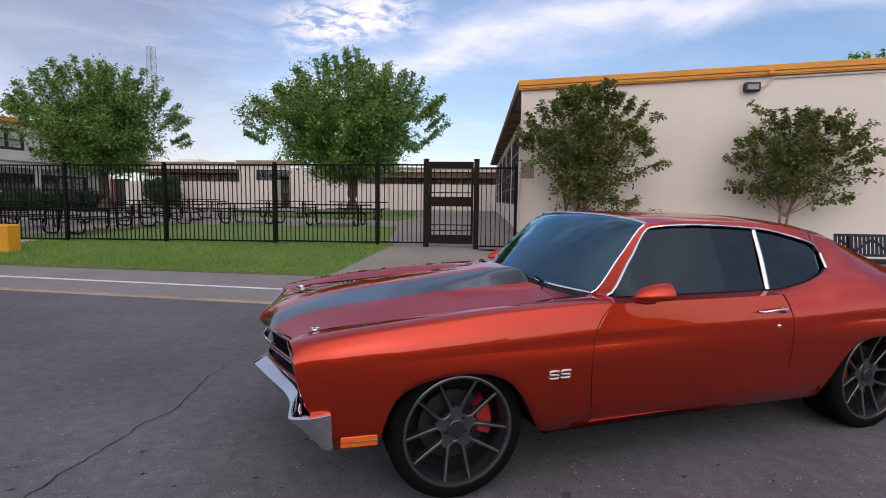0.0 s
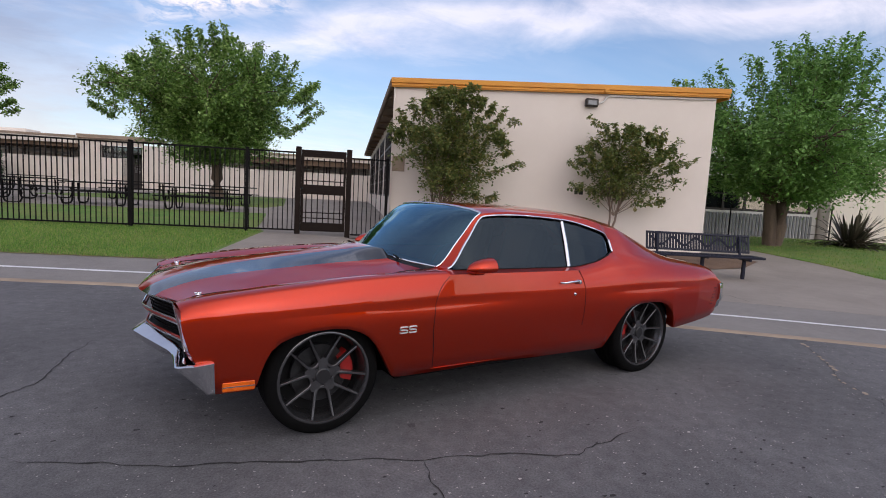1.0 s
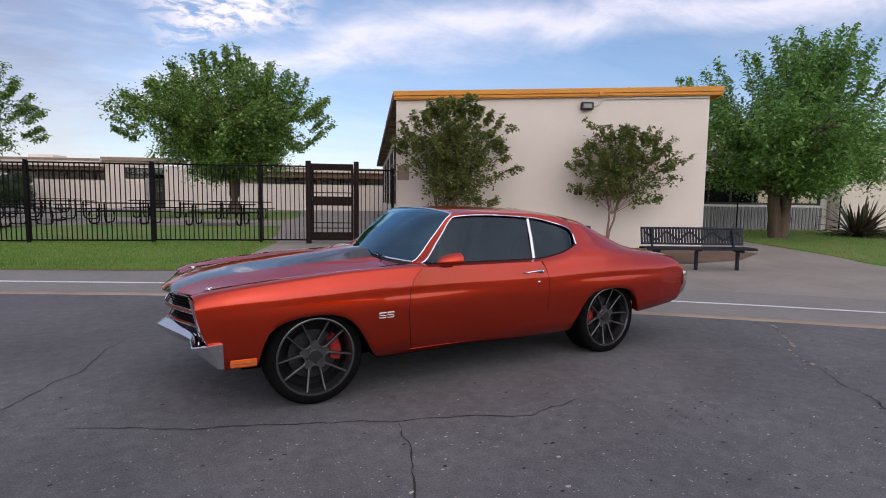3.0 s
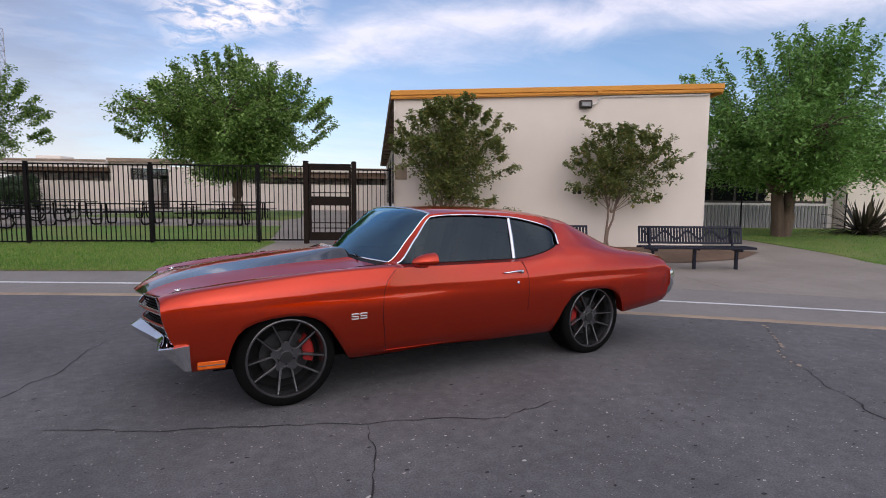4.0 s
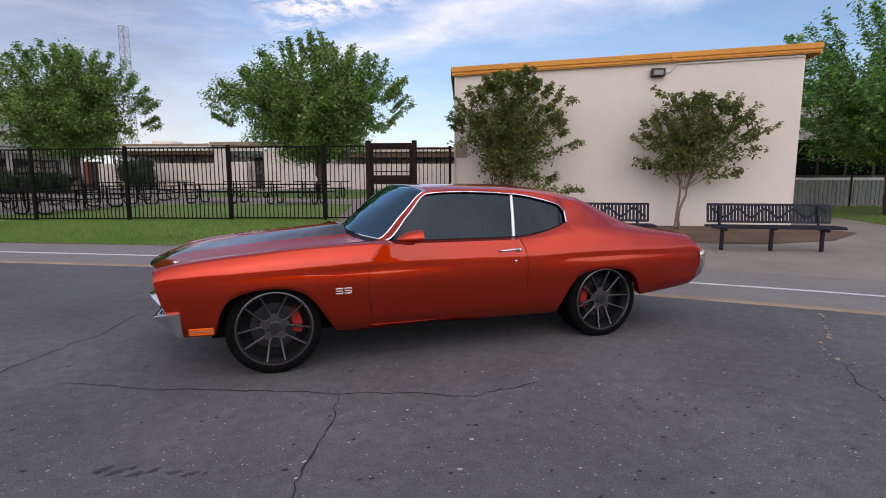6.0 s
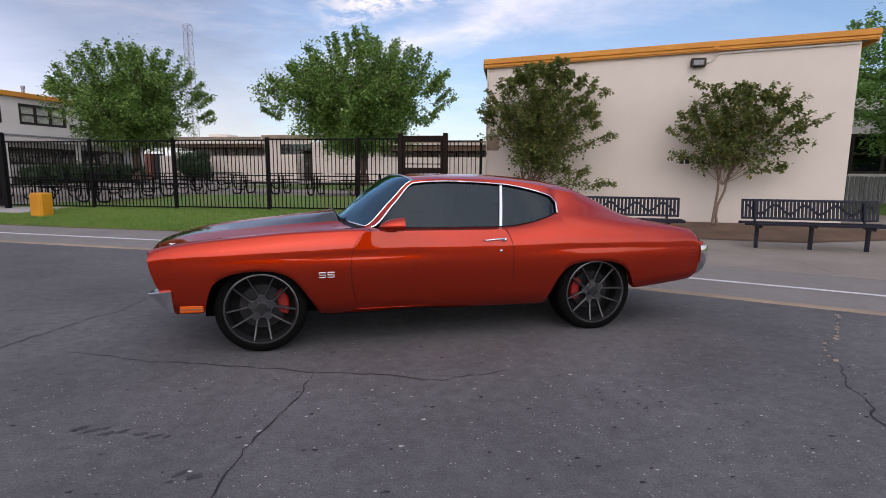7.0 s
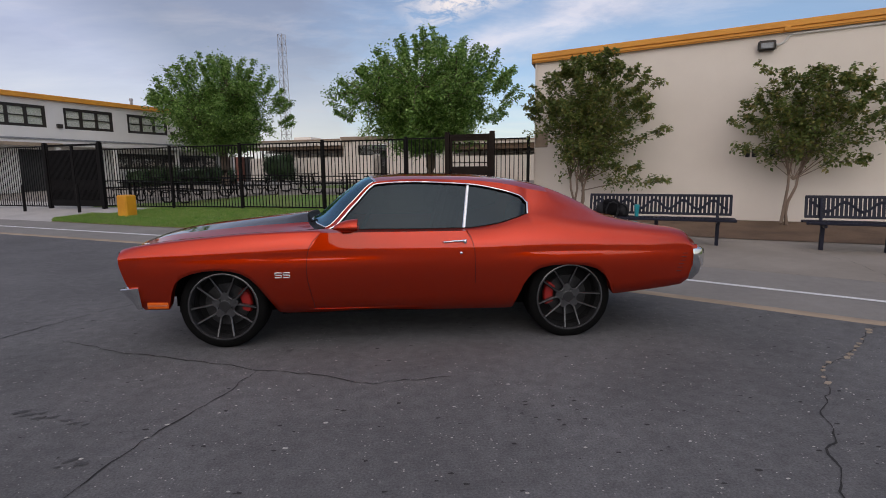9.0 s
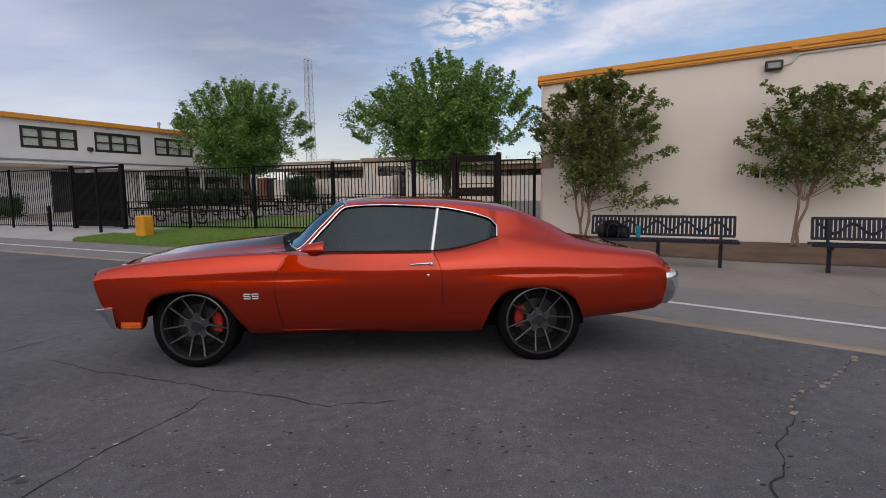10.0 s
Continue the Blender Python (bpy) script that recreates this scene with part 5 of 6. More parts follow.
def hall():
    h = empty("school_hall", SITE @ pose(4.4, 0, .1), "long cream stucco hall with an orange roof edge", "building")
    inv = h.matrix_world.inverted()

    def add(name, bm, material, label="", parent=h):
        # the roof climbs gently along the blank wall
        for v in bm.verts:
            if v.co.z > 4.1:
                v.co.z += -.06 + .0295 * max(0.0, (SITE.inverted() @ v.co).x - .12)
        bmesh.ops.transform(bm, matrix=inv, verts=bm.verts)
        return part(name, bm, material, parent, label)
    L0, L1, D, H = .12, 8.72, 27.0, 4.30
    bm = bmesh.new()
    sbox(bm, L0, L1, 0, .20, -.1, H)
    add("front_wall", bm, m_stucco, "blank cream stucco wall")
    bm = bmesh.new()
    sbox(bm, L1 - .2, L1, .2, D, -.1, H - .004)
    add("side_wall", bm, m_stucco)
    bm = bmesh.new()
    sbox(bm, L0 - 3.0, L1, D, D + .2, -.1, H - .006)
    add("rear_wall", bm, m_stucco)
    # the long side runs back at a slant: recessed window wall under deep eaves
    LONG = SITE @ pose(L0, 0, 0, 0, 0, 7.4)

    def lbox(bm, u0, u1, v0, v1, z0, z1, bevel=0.0):
        box(bm, (u0, v0, z0), (u1, v1, z1), LONG, bevel)
    W0 = .36
    bm = bmesh.new()
    lbox(bm, W0, W0 + .2, .25, D, -.1, 1.30)
    lbox(bm, W0, W0 + .2, .25, D, 3.86, H - .02)
    bays = [.9 + 4.3 * k for k in range(6)]
    edges = [.25] + [e for b in bays for e in (b, b + 3.9)] + [D]
    for a, b in zip(edges[::2], edges[1::2]):
        lbox(bm, W0, W0 + .2, a, b, 1.30, 3.86)
    add("window_wall", bm, m_stucco)
    for b in bays:
        bm = bmesh.new()
        lbox(bm, W0 + .058, W0 + .062, b, b + 3.9, 1.30, 3.86)
        w = add("window", bm, m_pane, "dark framed window with many panes")
        for k in range(8):
            v = b + 3.9 * k / 7
            bm = bmesh.new()
            lbox(bm, W0 + .02, W0 + .10, v - .035, v + .035, 1.30, 3.86)
            add("mullion", bm, m_frame_dark, parent=w)
        for z in (1.34, 1.95, 2.58, 3.2, 3.82):
            bm = bmesh.new()
            lbox(bm, W0 + .023, W0 + .097, b, b + 3.9, z - .035, z + .035)
            add("glazing_bar", bm, m_frame_dark, parent=w)
    # roof slab, stepped orange edge, gutter and soffit over the long side
    bm = bmesh.new()
    prism(bm, [(L0 - .02, -.06), (L1 + .28, -.06), (L1 + .28, D + .3), (L0 - .02 - .1299 * (D + .36), D + .3)], 4.30, 4.42)
    add("roof", bm, m_roof)
    bm = bmesh.new()
    sbox(bm, L0 - .06, L1 + .30, -.10, -.06, 4.23, 4.45, .006)
    fb = add("fascia", bm, m_orange, "stepped orange fascia board")
    for q in ((L0 - .07, L1 + .32, -.135, -.10, 4.33, 4.46), (L0 - .06, L1 + .31, -.12, -.10, 4.26, 4.31), (L1 + .282, L1 + .32, -.06, D, 4.20, 4.45)):
        bm = bmesh.new()
        sbox(bm, *q, .006)
        add("fascia_strip", bm, m_orange, parent=fb)
    bm = bmesh.new()
    lbox(bm, -.10, -.025, -.05, D + .3, 4.22, 4.44, .02)
    add("gutter", bm, m_soffit, "brown eaves gutter")
    bm = bmesh.new()
    lbox(bm, -.02, W0, .22, D, 4.20, 4.296)
    for k in range(14):
        lbox(bm, -.015, W0 - .002, 1 + 1.9 * k, 1.10 + 1.9 * k, 4.06, 4.196)
    add("soffit", bm, m_soffit, "brown timber eaves")
    bm = bmesh.new()
    lbox(bm, W0 - .16, W0 - .004, 1.9, 2.12, 3.88, 4.04, .02)
    add("eaves_light", bm, m_fixture, "dark flood light under the eaves")
    bm = bmesh.new()
    sbox(bm, L0 + .02, L0 + .36, -.012, -.002, 2.02, 2.42, .003)
    add("notice_plate", bm, m_kerb, "faded blank notice plate")
    bm = bmesh.new()
    tube(bm, [S(L0 + .03, -.05, 4.2), S(L0 + .03, -.05, 3.9), S(L0 + .03, -.045, .35), S(L0 + .03, -.16, .2)], .022, 8)
    add("downpipe", bm, m_stucco)
    # room number: worn bars
    for k, (du, w) in enumerate(((0, .09), (.13, .10), (.38, .06), (.49, .10))):
        bm = bmesh.new()
        sbox(bm, 5.07 + du, 5.07 + du + w, -.010, -.002, 1.67, 1.86, .002)
        add("number_bar", bm, m_ink, "black painted number bar")
    # the room behind the windows: one wall, its dimness put into the colour
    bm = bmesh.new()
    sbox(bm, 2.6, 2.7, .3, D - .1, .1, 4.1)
    add("inner_wall", bm, m_dark_recess)
    return h


hall()


def wall_pack_light():
    e = empty("wall_light", SITE @ pose(5.32, 0, 4.08), "dark bronze wall flood light below the roof edge", "light")
    bm = bmesh.new()
    box(bm, (-.17, -.16, -.10), (.17, -.02, .11), bevel=.025)
    part("housing", bm, m_fixture, e)
    bm = bmesh.new()
    box(bm, (-.12, -.172, -.065), (.12, -.158, .06), bevel=.008)
    part("lens", bm, m_lens_dim, e, "frosted glass lens")
    bm = bmesh.new()
    box(bm, (-.06, -.03, -.06), (.06, -.0, .06))
    part("back_box", bm, m_fixture, e)
    # the tube's long run stands for a white trim board below the fascia
    bm = bmesh.new()
    tube(bm, [(.17, -.05, .02), (.24, -.04, .02), (.33, -.03, .06), (.40, -.03, .165), (.48, -.03, .215), (.9, -.03, .228), (3.36, -.03, .30)], .027, 8)
    part("conduit", bm, m_pvc, e, "white conduit pipe")
    bm = bmesh.new()
    box(bm, (.30, -.18, .27), (.42, -.12, .37), bevel=.01)
    part("junction_box", bm, m_orange, e, "orange painted junction box")


wall_pack_light()


# ---- iron fence with its gates ----
def fence_run(u0, u1, name_label, post_us=(), rails=(.10, 2.035), top=2.06, gap=.118):
    f = empty("iron_fence", SITE @ pose((u0 + u1) / 2, gate_line((u0 + u1) / 2), T((u0 + u1) / 2, gate_line((u0 + u1) / 2)), 0, 0, math.degrees(math.atan(.115))), name_label, "fence", "iron fence round the yard")
    inv = f.matrix_world.inverted()
    c = math.cos(math.atan(.115))
    half = (u1 - u0) / 2 / c
    for z in rails:
        bm = bmesh.new()
        box(bm, (-half, -.019, z - .019), (half, .019, z + .019), bevel=.003)
        part("rail", bm, m_iron, f)
    n = int(2 * half / gap)
    b = bmesh.new()
    box(b, (-.010, -.010, rails[0]), (.010, .010, rails[-1]))
    me = bpy.data.meshes.new("picket")
    b.to_mesh(me)
    b.free()
    me.materials.append(m_iron)
    for k in range(n + 1):
        x = -half + 2 * half * (k + .5) / (n + 1)
        o = new("picket", me)
        o.parent = f
        o.location = (x, 0, 0)
    for u in post_us:
        bm = bmesh.new()
        x = (u - (u0 + u1) / 2) / c
        box(bm, (x - .036, -.036, -.08), (x + .036, .036, top), bevel=.004)
        box(bm, (x - .045, -.045, top), (x + .045, .045, top + .035), bevel=.012)
        part("post", bm, m_iron, f)
    return f


POSTS = [-3.36, -6.0, -8.92, -11.65]
fence_run(POSTS[0], -2.21, "black iron picket fence beside the gate", (POSTS[0],))
for a, b in zip(POSTS[1:], POSTS):
    fence_run(a, b, "black iron picket fence panel on the lawn", (a,))
fence_run(-14.60, POSTS[-1], "black iron picket fence panel by the yard gate")
fence_run(-.83, .09, "black iron picket fence between gate and wall", (0.06,))
fence_run(-23.5, -17.32, "black iron picket fence past the yard gate", (-20.8, -23.4), (.10, 2.24), 2.27)


def gate(u0, u1, top, filled, label, mat_frame):
    um = (u0 + u1) / 2
    g = empty("metal_gate", SITE @ pose(um, gate_line(um), T(um, gate_line(um)), 0, 0, math.degrees(math.atan(.115))), label, "gate")
    w = (u1 - u0) / 2 / math.cos(math.atan(.115))
    for s in (-1, 1):
        bm = bmesh.new()
        box(bm, (s * w - .065, -.065, -.1), (s * w + .065, .065, top), bevel=.006)
        box(bm, (s * w - .070, -.070, top), (s * w + .070, .070, top + .04), bevel=.03)
        part("post", bm, mat_frame, g)
    bm = bmesh.new()
    lo, hi, iw = .09, top - .03, w - .075
    box(bm, (-iw, -.028, lo), (-iw + .06, .028, hi), bevel=.004)
    box(bm, (iw - .06, -.028, lo), (iw, .028, hi), bevel=.004)
    box(bm, (-iw + .06, -.027, hi - .07), (iw - .06, .027, hi))
    box(bm, (-iw + .06, -.027, lo), (iw - .06, .027, lo + .22))
    leaf = part("gate_leaf", bm, mat_frame, g)
    if not filled:
        bm = bmesh.new()
        box(bm, (-iw + .06, -.012, 1.02), (iw - .06, .012, 1.26))
        part("lock_panel", bm, mat_frame, g, "solid steel lock panel")
        bm = bmesh.new()
        box(bm, (-iw + .06, -.012, hi - .17), (iw - .06, .012, hi - .07))
        part("header_panel", bm, mat_frame, g, "solid steel header panel")
        bm = bmesh.new()
        tube(bm, [(-iw + .03, -.03, 1.16), (-iw + .03, -.075, 1.16)], [.022, .03], 12)
        part("knob", bm, m_chrome, g, "bright round knob")
        for z in (.42, .56, 1.36, 1.86):
            bm = bmesh.new()
            box(bm, (-iw + .06, -.010, z - .012), (iw - .06, .010, z + .012))
            part("cross_bar", bm, mat_frame, leaf)
    else:
        bm = bmesh.new()
        box(bm, (-iw + .06, -.006, .66), (iw - .06, .006, 1.02))
        part("kick_panel", bm, mat_frame, leaf, "solid dark steel middle panel")
        bm = bmesh.new()
        box(bm, (-.05, -.030, lo), (.05, .030, hi), bevel=.004)
        part("meeting_stile", bm, mat_frame, leaf)
    n = 7 if not filled else 40
    for k in range(n):
        x = (-iw + .06) + (2 * iw - .12) * (k + .5) / n
        bm = bmesh.new()
        hw = .016 if filled else .0125
        box(bm, (x - hw, -.0125, lo + .2), (x + hw, .0125, hi - .2))
        part("bar", bm, mat_frame, leaf)
    return g


gate(-2.14, -.90, 2.15, False, "dark bronze metal pedestrian gate, closed, with a lock panel", m_bronze)
gate(-17.24, -14.67, 2.30, True, "black metal yard gate with dense bars, closed", m_iron)


# ---- benches ----
def bench(u, v, label, W=1.25):
    e = empty("bench", SITE @ pose(u, v, T(u, v) + .043), label, "bench", "navy benches along the wall")
    bm = bmesh.new()
    for z in (.50, .835):
        box(bm, (-W, -.018, -.022), (W, .018, .022), pose(0, .02 if z < .6 else .085, z, -11, 0, 0), bevel=.006)
    frame_ = part("back_frame", bm, m_bench, e)
    b = bmesh.new()
    box(b, (-.024, -.004, -.165), (.024, .004, .165), pose(0, .052, .667, -11, 0, 0))
    me = bpy.data.meshes.new("back_slat")
    b.to_mesh(me)
    b.free()
    me.materials.append(m_bench)
    n = 36
    for k in range(n):
        o = new("back_slat", me)
        o.parent = e
        o.location = (-W + .02 + (2 * W - .04) * k / (n - 1), 0, 0)
    bm = bmesh.new()
    wv = [(x, .052 + .19 * (z - .667) - .014, z) for x, z in ((x, .668 + .080 * math.sin(2 * math.pi * x / .50 + 2.26)) for x in np.linspace(-W + .06, W - .06, 70))]
    vs = [(bm.verts.new((x, y, z - .026)), bm.verts.new((x, y, z + .026)), bm.verts.new((x, y + .010, z + .026)), bm.verts.new((x, y + .010, z - .026))) for x, y, z in wv]
    for p, q in zip(vs, vs[1:]):
        for k in range(4):
            bm.faces.new((p[k], p[(k + 1) % 4], q[(k + 1) % 4], q[k]))
    part("wave_band", bm, m_bench, e, "wavy steel band across the back")
    bm = bmesh.new()
    tube(bm, [(-W, -.44, .405), (-W, -.47, .425), (-W, -.44, .445)], .012, 6)
    for y in (-.45, -.02):
        box(bm, (-W - .05, y - .016, .400), (W + .05, y + .016, .442), bevel=.008)
    part("seat_frame", bm, m_bench, e)
    b = bmesh.new()
    box(b, (-.023, -.435, .432), (.023, -.035, .448))
    me = bpy.data.meshes.new("seat_slat")
    b.to_mesh(me)
    b.free()
    me.materials.append(m_bench)
    n = 38
    for k in range(n):
        o = new("seat_slat", me)
        o.parent = e
        o.location = (-W - .02 + (2 * W + .04) * k / (n - 1), 0, 0)
    for x in (-W + .23, 0, W - .23):
        bm = bmesh.new()
        box(bm, (x - .030, -.225, -.11), (x + .030, -.165, .40), bevel=.004)
        part("leg", bm, m_bench, e)
        bm = bmesh.new()
        if x:
            box(bm, (x - .026, -.42, .345), (x + .026, -.02, .398), bevel=.012)
            tube(bm, [(x, -.06, .37), (x, -.020, .44), (x, .010, .60), (x, .050, .81)], .026, 8)
        else:
            box(bm, (x - .02, -.40, .37), (x + .02, -.04, .398), bevel=.006)
        part("bracket", bm, m_bench, e)
    return e


bench(3.36, -3.30, "navy slatted steel bench with a wavy back, bag on it")
bench(6.83, -3.30, "shorter navy slatted steel bench with a wavy back, empty", 1.12)


def lump(bm, c, size, seed, rough=.14):
    """A slack, creased fabric lump resting at z = 0."""
    part_ = bmesh.ops.create_icosphere(bm, subdivisions=3, radius=1)["verts"]
    for w in part_:
        k = 1 + rough * noise.noise(w.co * 2.4 + Vector((seed, 0, 0))) + .05 * noise.noise(w.co * 7 + Vector((0, seed, 0)))
        w.co = Vector((c[0] + w.co.x * size[0] * k, c[1] + w.co.y * size[1] * k, max(0, c[2] + w.co.z * size[2] * k)))


def backpack(u, v, z):
    e = empty("camera_bag", SITE @ pose(u, v, z), "black nylon bag slumped on the bench with a padded strap", "bag")
    bm = bmesh.new()
    lump(bm, (-.03, 0, .13), (.20, .14, .19), 1.0)
    part("body", bm, m_bag, e, smooth=True)
    bm = bmesh.new()
    lump(bm, (.19, -.03, .10), (.10, .12, .14), 5.0, .2)
    part("side_pocket", bm, m_bag_grey, e, "dark grey side pocket", smooth=True)
    bm = bmesh.new()
    lump(bm, (-.23, -.03, .12), (.09, .10, .13), 9.0, .2)
    part("side_pocket", bm, m_bag_grey, e, "dark grey side pocket", smooth=True)
    bm = bmesh.new()
    lump(bm, (-.10, -.02, .25), (.09, .10, .07), 3.0, .2)
    part("flap", bm, m_bag, e, smooth=True)
    bm = bmesh.new()
    tube(bm, [(-.105, -.16, .02), (-.105, -.185, .14), (-.06, -.17, .245), (.02, -.16, .275), (.09, -.17, .235), (.115, -.18, .13), (.09, -.165, .02)], .024, 8, flat=.6)
    part("strap", bm, m_bag_grey, e, "padded grey shoulder strap")
    bm = bmesh.new()
    tube(bm, [(.12, -.12, .20), (.17, -.16, .23), (.24, -.13, .19), (.27, -.12, .10)], .010, 8)
    part("strap", bm, m_bag, e)


backpack(2.58, -3.5, T(2.58, -3.3) + .492)
e = empty("tumbler", SITE @ pose(3.01, -3.52, T(3.01, -3.3) + .492), "teal insulated tumbler standing on the bench", "cup")
bm = bmesh.new()
lathe(bm, [(0, 0), (.032, 0), (.035, .01), (.046, .15), (.048, .205), (.044, .207)], 24, "z")
part("body", bm, m_teal, e, smooth=40)
bm = bmesh.new()
lathe(bm, [(.0465, .205), (.0465, .218), (.040, .224), (0, .224)], 24, "z")
part("lid", bm, m_teal, e, smooth=40)

# ---- yellow block and slim posts by the yard gate ----
e = empty("concrete_block", SITE @ pose(-11.45, -3.5, T(-11.45, -3.5)), "yellow-painted concrete barrier block on the lawn's edge", "block")
bm = bmesh.new()
box(bm, (-.215, -.18, -.02), (.215, .18, .66), bevel=.04)
part("block", bm, m_yellow, e)
for u, v in ((-17.2, -3.25), (-14.48, -3.06)):
    bm = bmesh.new()
    lathe(bm, [(.05, -.1), (.05, .86), (.03, .93), (0, .94)], 16, "z")
    ob = part("bollard", bm, m_iron, None, smooth=40)
    ob.matrix_world = SITE @ pose(u, v, T(u, v))
    tagged(ob, "slim black steel bollard on the walkway", "bollard", "black bollards")


# ---- trees ----
def leaves(name, centres, n, spread, size, material, parent, seed, droop=0.15):
    """Many small bent leaves in clumps round twig ends."""
    rng = np.random.default_rng(seed)
    c = np.array(centres)
    pick = rng.integers(0, len(c), n)
    p = c[pick, :3] + rng.normal(0, 1, (n, 3)) * c[pick, 3:4] * spread
    az, el = rng.uniform(0, 6.283, n), rng.normal(-droop, 0.5, n)
    d = np.stack([np.cos(az) * np.cos(el), np.sin(az) * np.cos(el), np.sin(el)], 1)
    up = np.stack([rng.normal(0, .5, n), rng.normal(0, .5, n), np.ones(n)], 1)
    w = np.cross(d, up)
    w /= np.linalg.norm(w, axis=1)[:, None] + 1e-6
    nn = np.cross(w, d)
    L_ = size * rng.uniform(.65, 1.35, n)[:, None]
    v = np.empty((n, 4, 3))
    v[:, 0] = p
    v[:, 1] = p + d * L_ * .45 + w * L_ * .30 + nn * L_ * .10
    v[:, 2] = p + d * L_ - nn * L_ * .10
    v[:, 3] = p + d * L_ * .45 - w * L_ * .30 + nn * L_ * .10
    me = bpy.data.meshes.new(name)
    me.from_pydata(v.reshape(-1, 3).tolist(), [], [(4 * i, 4 * i + 1, 4 * i + 2, 4 * i + 3) for i in range(n)])
    return finish(name, me, material, parent)


def tree(name, m, label, height, crown_r, crown_z, trunk_r, fork, n_leaf, leaf_size, material, bark, seed, stems=1, squash=.85, clear=.25, tips=150, skew=(0, 0), twig=.30, lean_=0.0, splay=3.0, sprays=()):
    """Trunk and limbs grown into an uneven crown, leaf clumps at the twig ends."""
    e = empty(name, m, label, "tree")
    rng = random.Random(seed)
    ends = []
    zr = (height - crown_z) 
    for st in range(stems):
        bm = bmesh.new()
        a = 6.283 * st / max(1, stems) + rng.uniform(-.4, .4)
        off = .0 if stems == 1 else .10
        b0 = Vector((math.cos(a) * off * .5, math.sin(a) * off * .5, -.05))
        top = Vector((math.cos(a) * off * splay + lean_ * fork, math.sin(a) * off * splay, fork))
        mid = (b0 + top) / 2 + Vector((rng.uniform(-.07, .07), rng.uniform(-.05, .05), 0))
        low_ = b0.lerp(mid, .5) + Vector((rng.uniform(-.04, .04), 0, 0)) * (stems > 1)
        high = mid.lerp(top, .55) + Vector((rng.uniform(-.04, .04), 0, 0)) * (stems > 1)
        r = trunk_r / math.sqrt(stems)
        tube(bm, [b0, b0 + Vector((0, 0, .12)), low_ + Vector((0, 0, .05)), mid, high, top], [r * 1.45, r * 1.12, r, r * .92, r * .86, r * .8], 10)
        limbs = max(3, int(9 / stems))
        for k in range(limbs):
            a2 = a + 6.283 * k / limbs + rng.uniform(-.3, .3) if stems == 1 else a + rng.uniform(-1.3, 1.3)
            el = rng.uniform(-.05, 1.15) if k else 1.45
            reach = rng.uniform(.62, .92)
            tip = Vector((skew[0] + math.cos(a2) * crown_r * math.cos(el) * reach, skew[1] + math.sin(a2) * crown_r * math.cos(el) * reach * squash, crown_z + zr * math.sin(el) * reach * .9))
            kn = top.lerp(tip, .45) + Vector((rng.uniform(-.1, .1), rng.uniform(-.1, .1), .10)) * crown_r * .5
            tube(bm, [top - Vector((0, 0, .05)), kn, tip], [r * .55, r * .34, r * .10], 7)
            for q in range(max(3, tips // (limbs * stems))):
                f = rng.uniform(.2, 1)
                s0 = (top.lerp(kn, f * 2) if f < .5 else kn.lerp(tip, f * 2 - 1))
                dirv = Vector((rng.gauss(0, 1), rng.gauss(0, 1), rng.gauss(.15, .8))).normalized()
                ln = crown_r * rng.uniform(.18, .48)
                en = s0 + dirv * ln
                # keep inside an uneven shell
                q3 = Vector(((en.x - skew[0]) / crown_r, (en.y - skew[1]) / (crown_r * squash), (en.z - crown_z) / (zr if en.z > crown_z else zr * clear + .01)))
                lim = 1.0 + (.22 if trunk_r > .1 else .34) * noise.noise(q3.normalized() * 2.6 + Vector((seed, 0, 0)))
                if q3.length > lim:
                    q3 *= lim / q3.length
                    en = Vector((skew[0] + q3.x * crown_r, skew[1] + q3.y * crown_r * squash, crown_z + q3.z * (zr if q3.z > 0 else zr * clear)))
                tube(bm, [s0, s0.lerp(en, .5) + Vector((0, 0, .03 * crown_r)), en], [r * .13, r * .08, r * .02], 4, caps=False)
                for f2 in (.45, .75, 1.0, 1.12):
                    c = s0.lerp(en, f2)
                    ends.append((c.x, c.y, c.z, twig * rng.uniform(.6, 1.25)))
        part("trunk" if stems == 1 else "stem", bm, bark, e, smooth=True)
    bm = bmesh.new()
    # shoots that break the outline
    for _ in range(max(6, tips // (6 if stems == 1 or trunk_r > .1 else 2))):
        a = rng.uniform(0, 6.283)
        el = rng.uniform(-.1, 1.5)
        q3 = Vector((math.cos(a) * math.cos(el), math.sin(a) * math.cos(el), math.sin(el)))
        p0 = Vector((skew[0] + q3.x * crown_r * .85, skew[1] + q3.y * crown_r * squash * .85, crown_z + q3.z * (zr if q3.z > 0 else zr * clear) * .85))
        p1 = p0 + Vector((q3.x, q3.y, abs(q3.z) + .5)).normalized() * crown_r * rng.uniform(.10, .30)
        tube(bm, [p0, p1], [trunk_r * .05, trunk_r * .015], 4, caps=False)
        for f in (.2, .5, .8, 1.0):
            c = p0.lerp(p1, f)
            ends += [(c.x, c.y, c.z, twig * .38)] * (1 if trunk_r > .1 else 2)
    # long side sprays
    for x, y, z in sprays:
        p0, p1 = Vector((skew[0] * .3, 0, fork * (.9 if z > fork else .7))), Vector((x, y, z))
        kn = p0.lerp(p1, .5) + Vector((0, 0, .14 * (p1 - p0).length * (1 if z > fork else .5)))
        tube(bm, [p0, kn, p1], [trunk_r * .22, trunk_r * .13, trunk_r * .03], 5, caps=False)
        for k in range(16):
            f = .35 + .65 * k / 15
            c = p0.lerp(kn, f * 2) if f < .5 else kn.lerp(p1, f * 2 - 1)
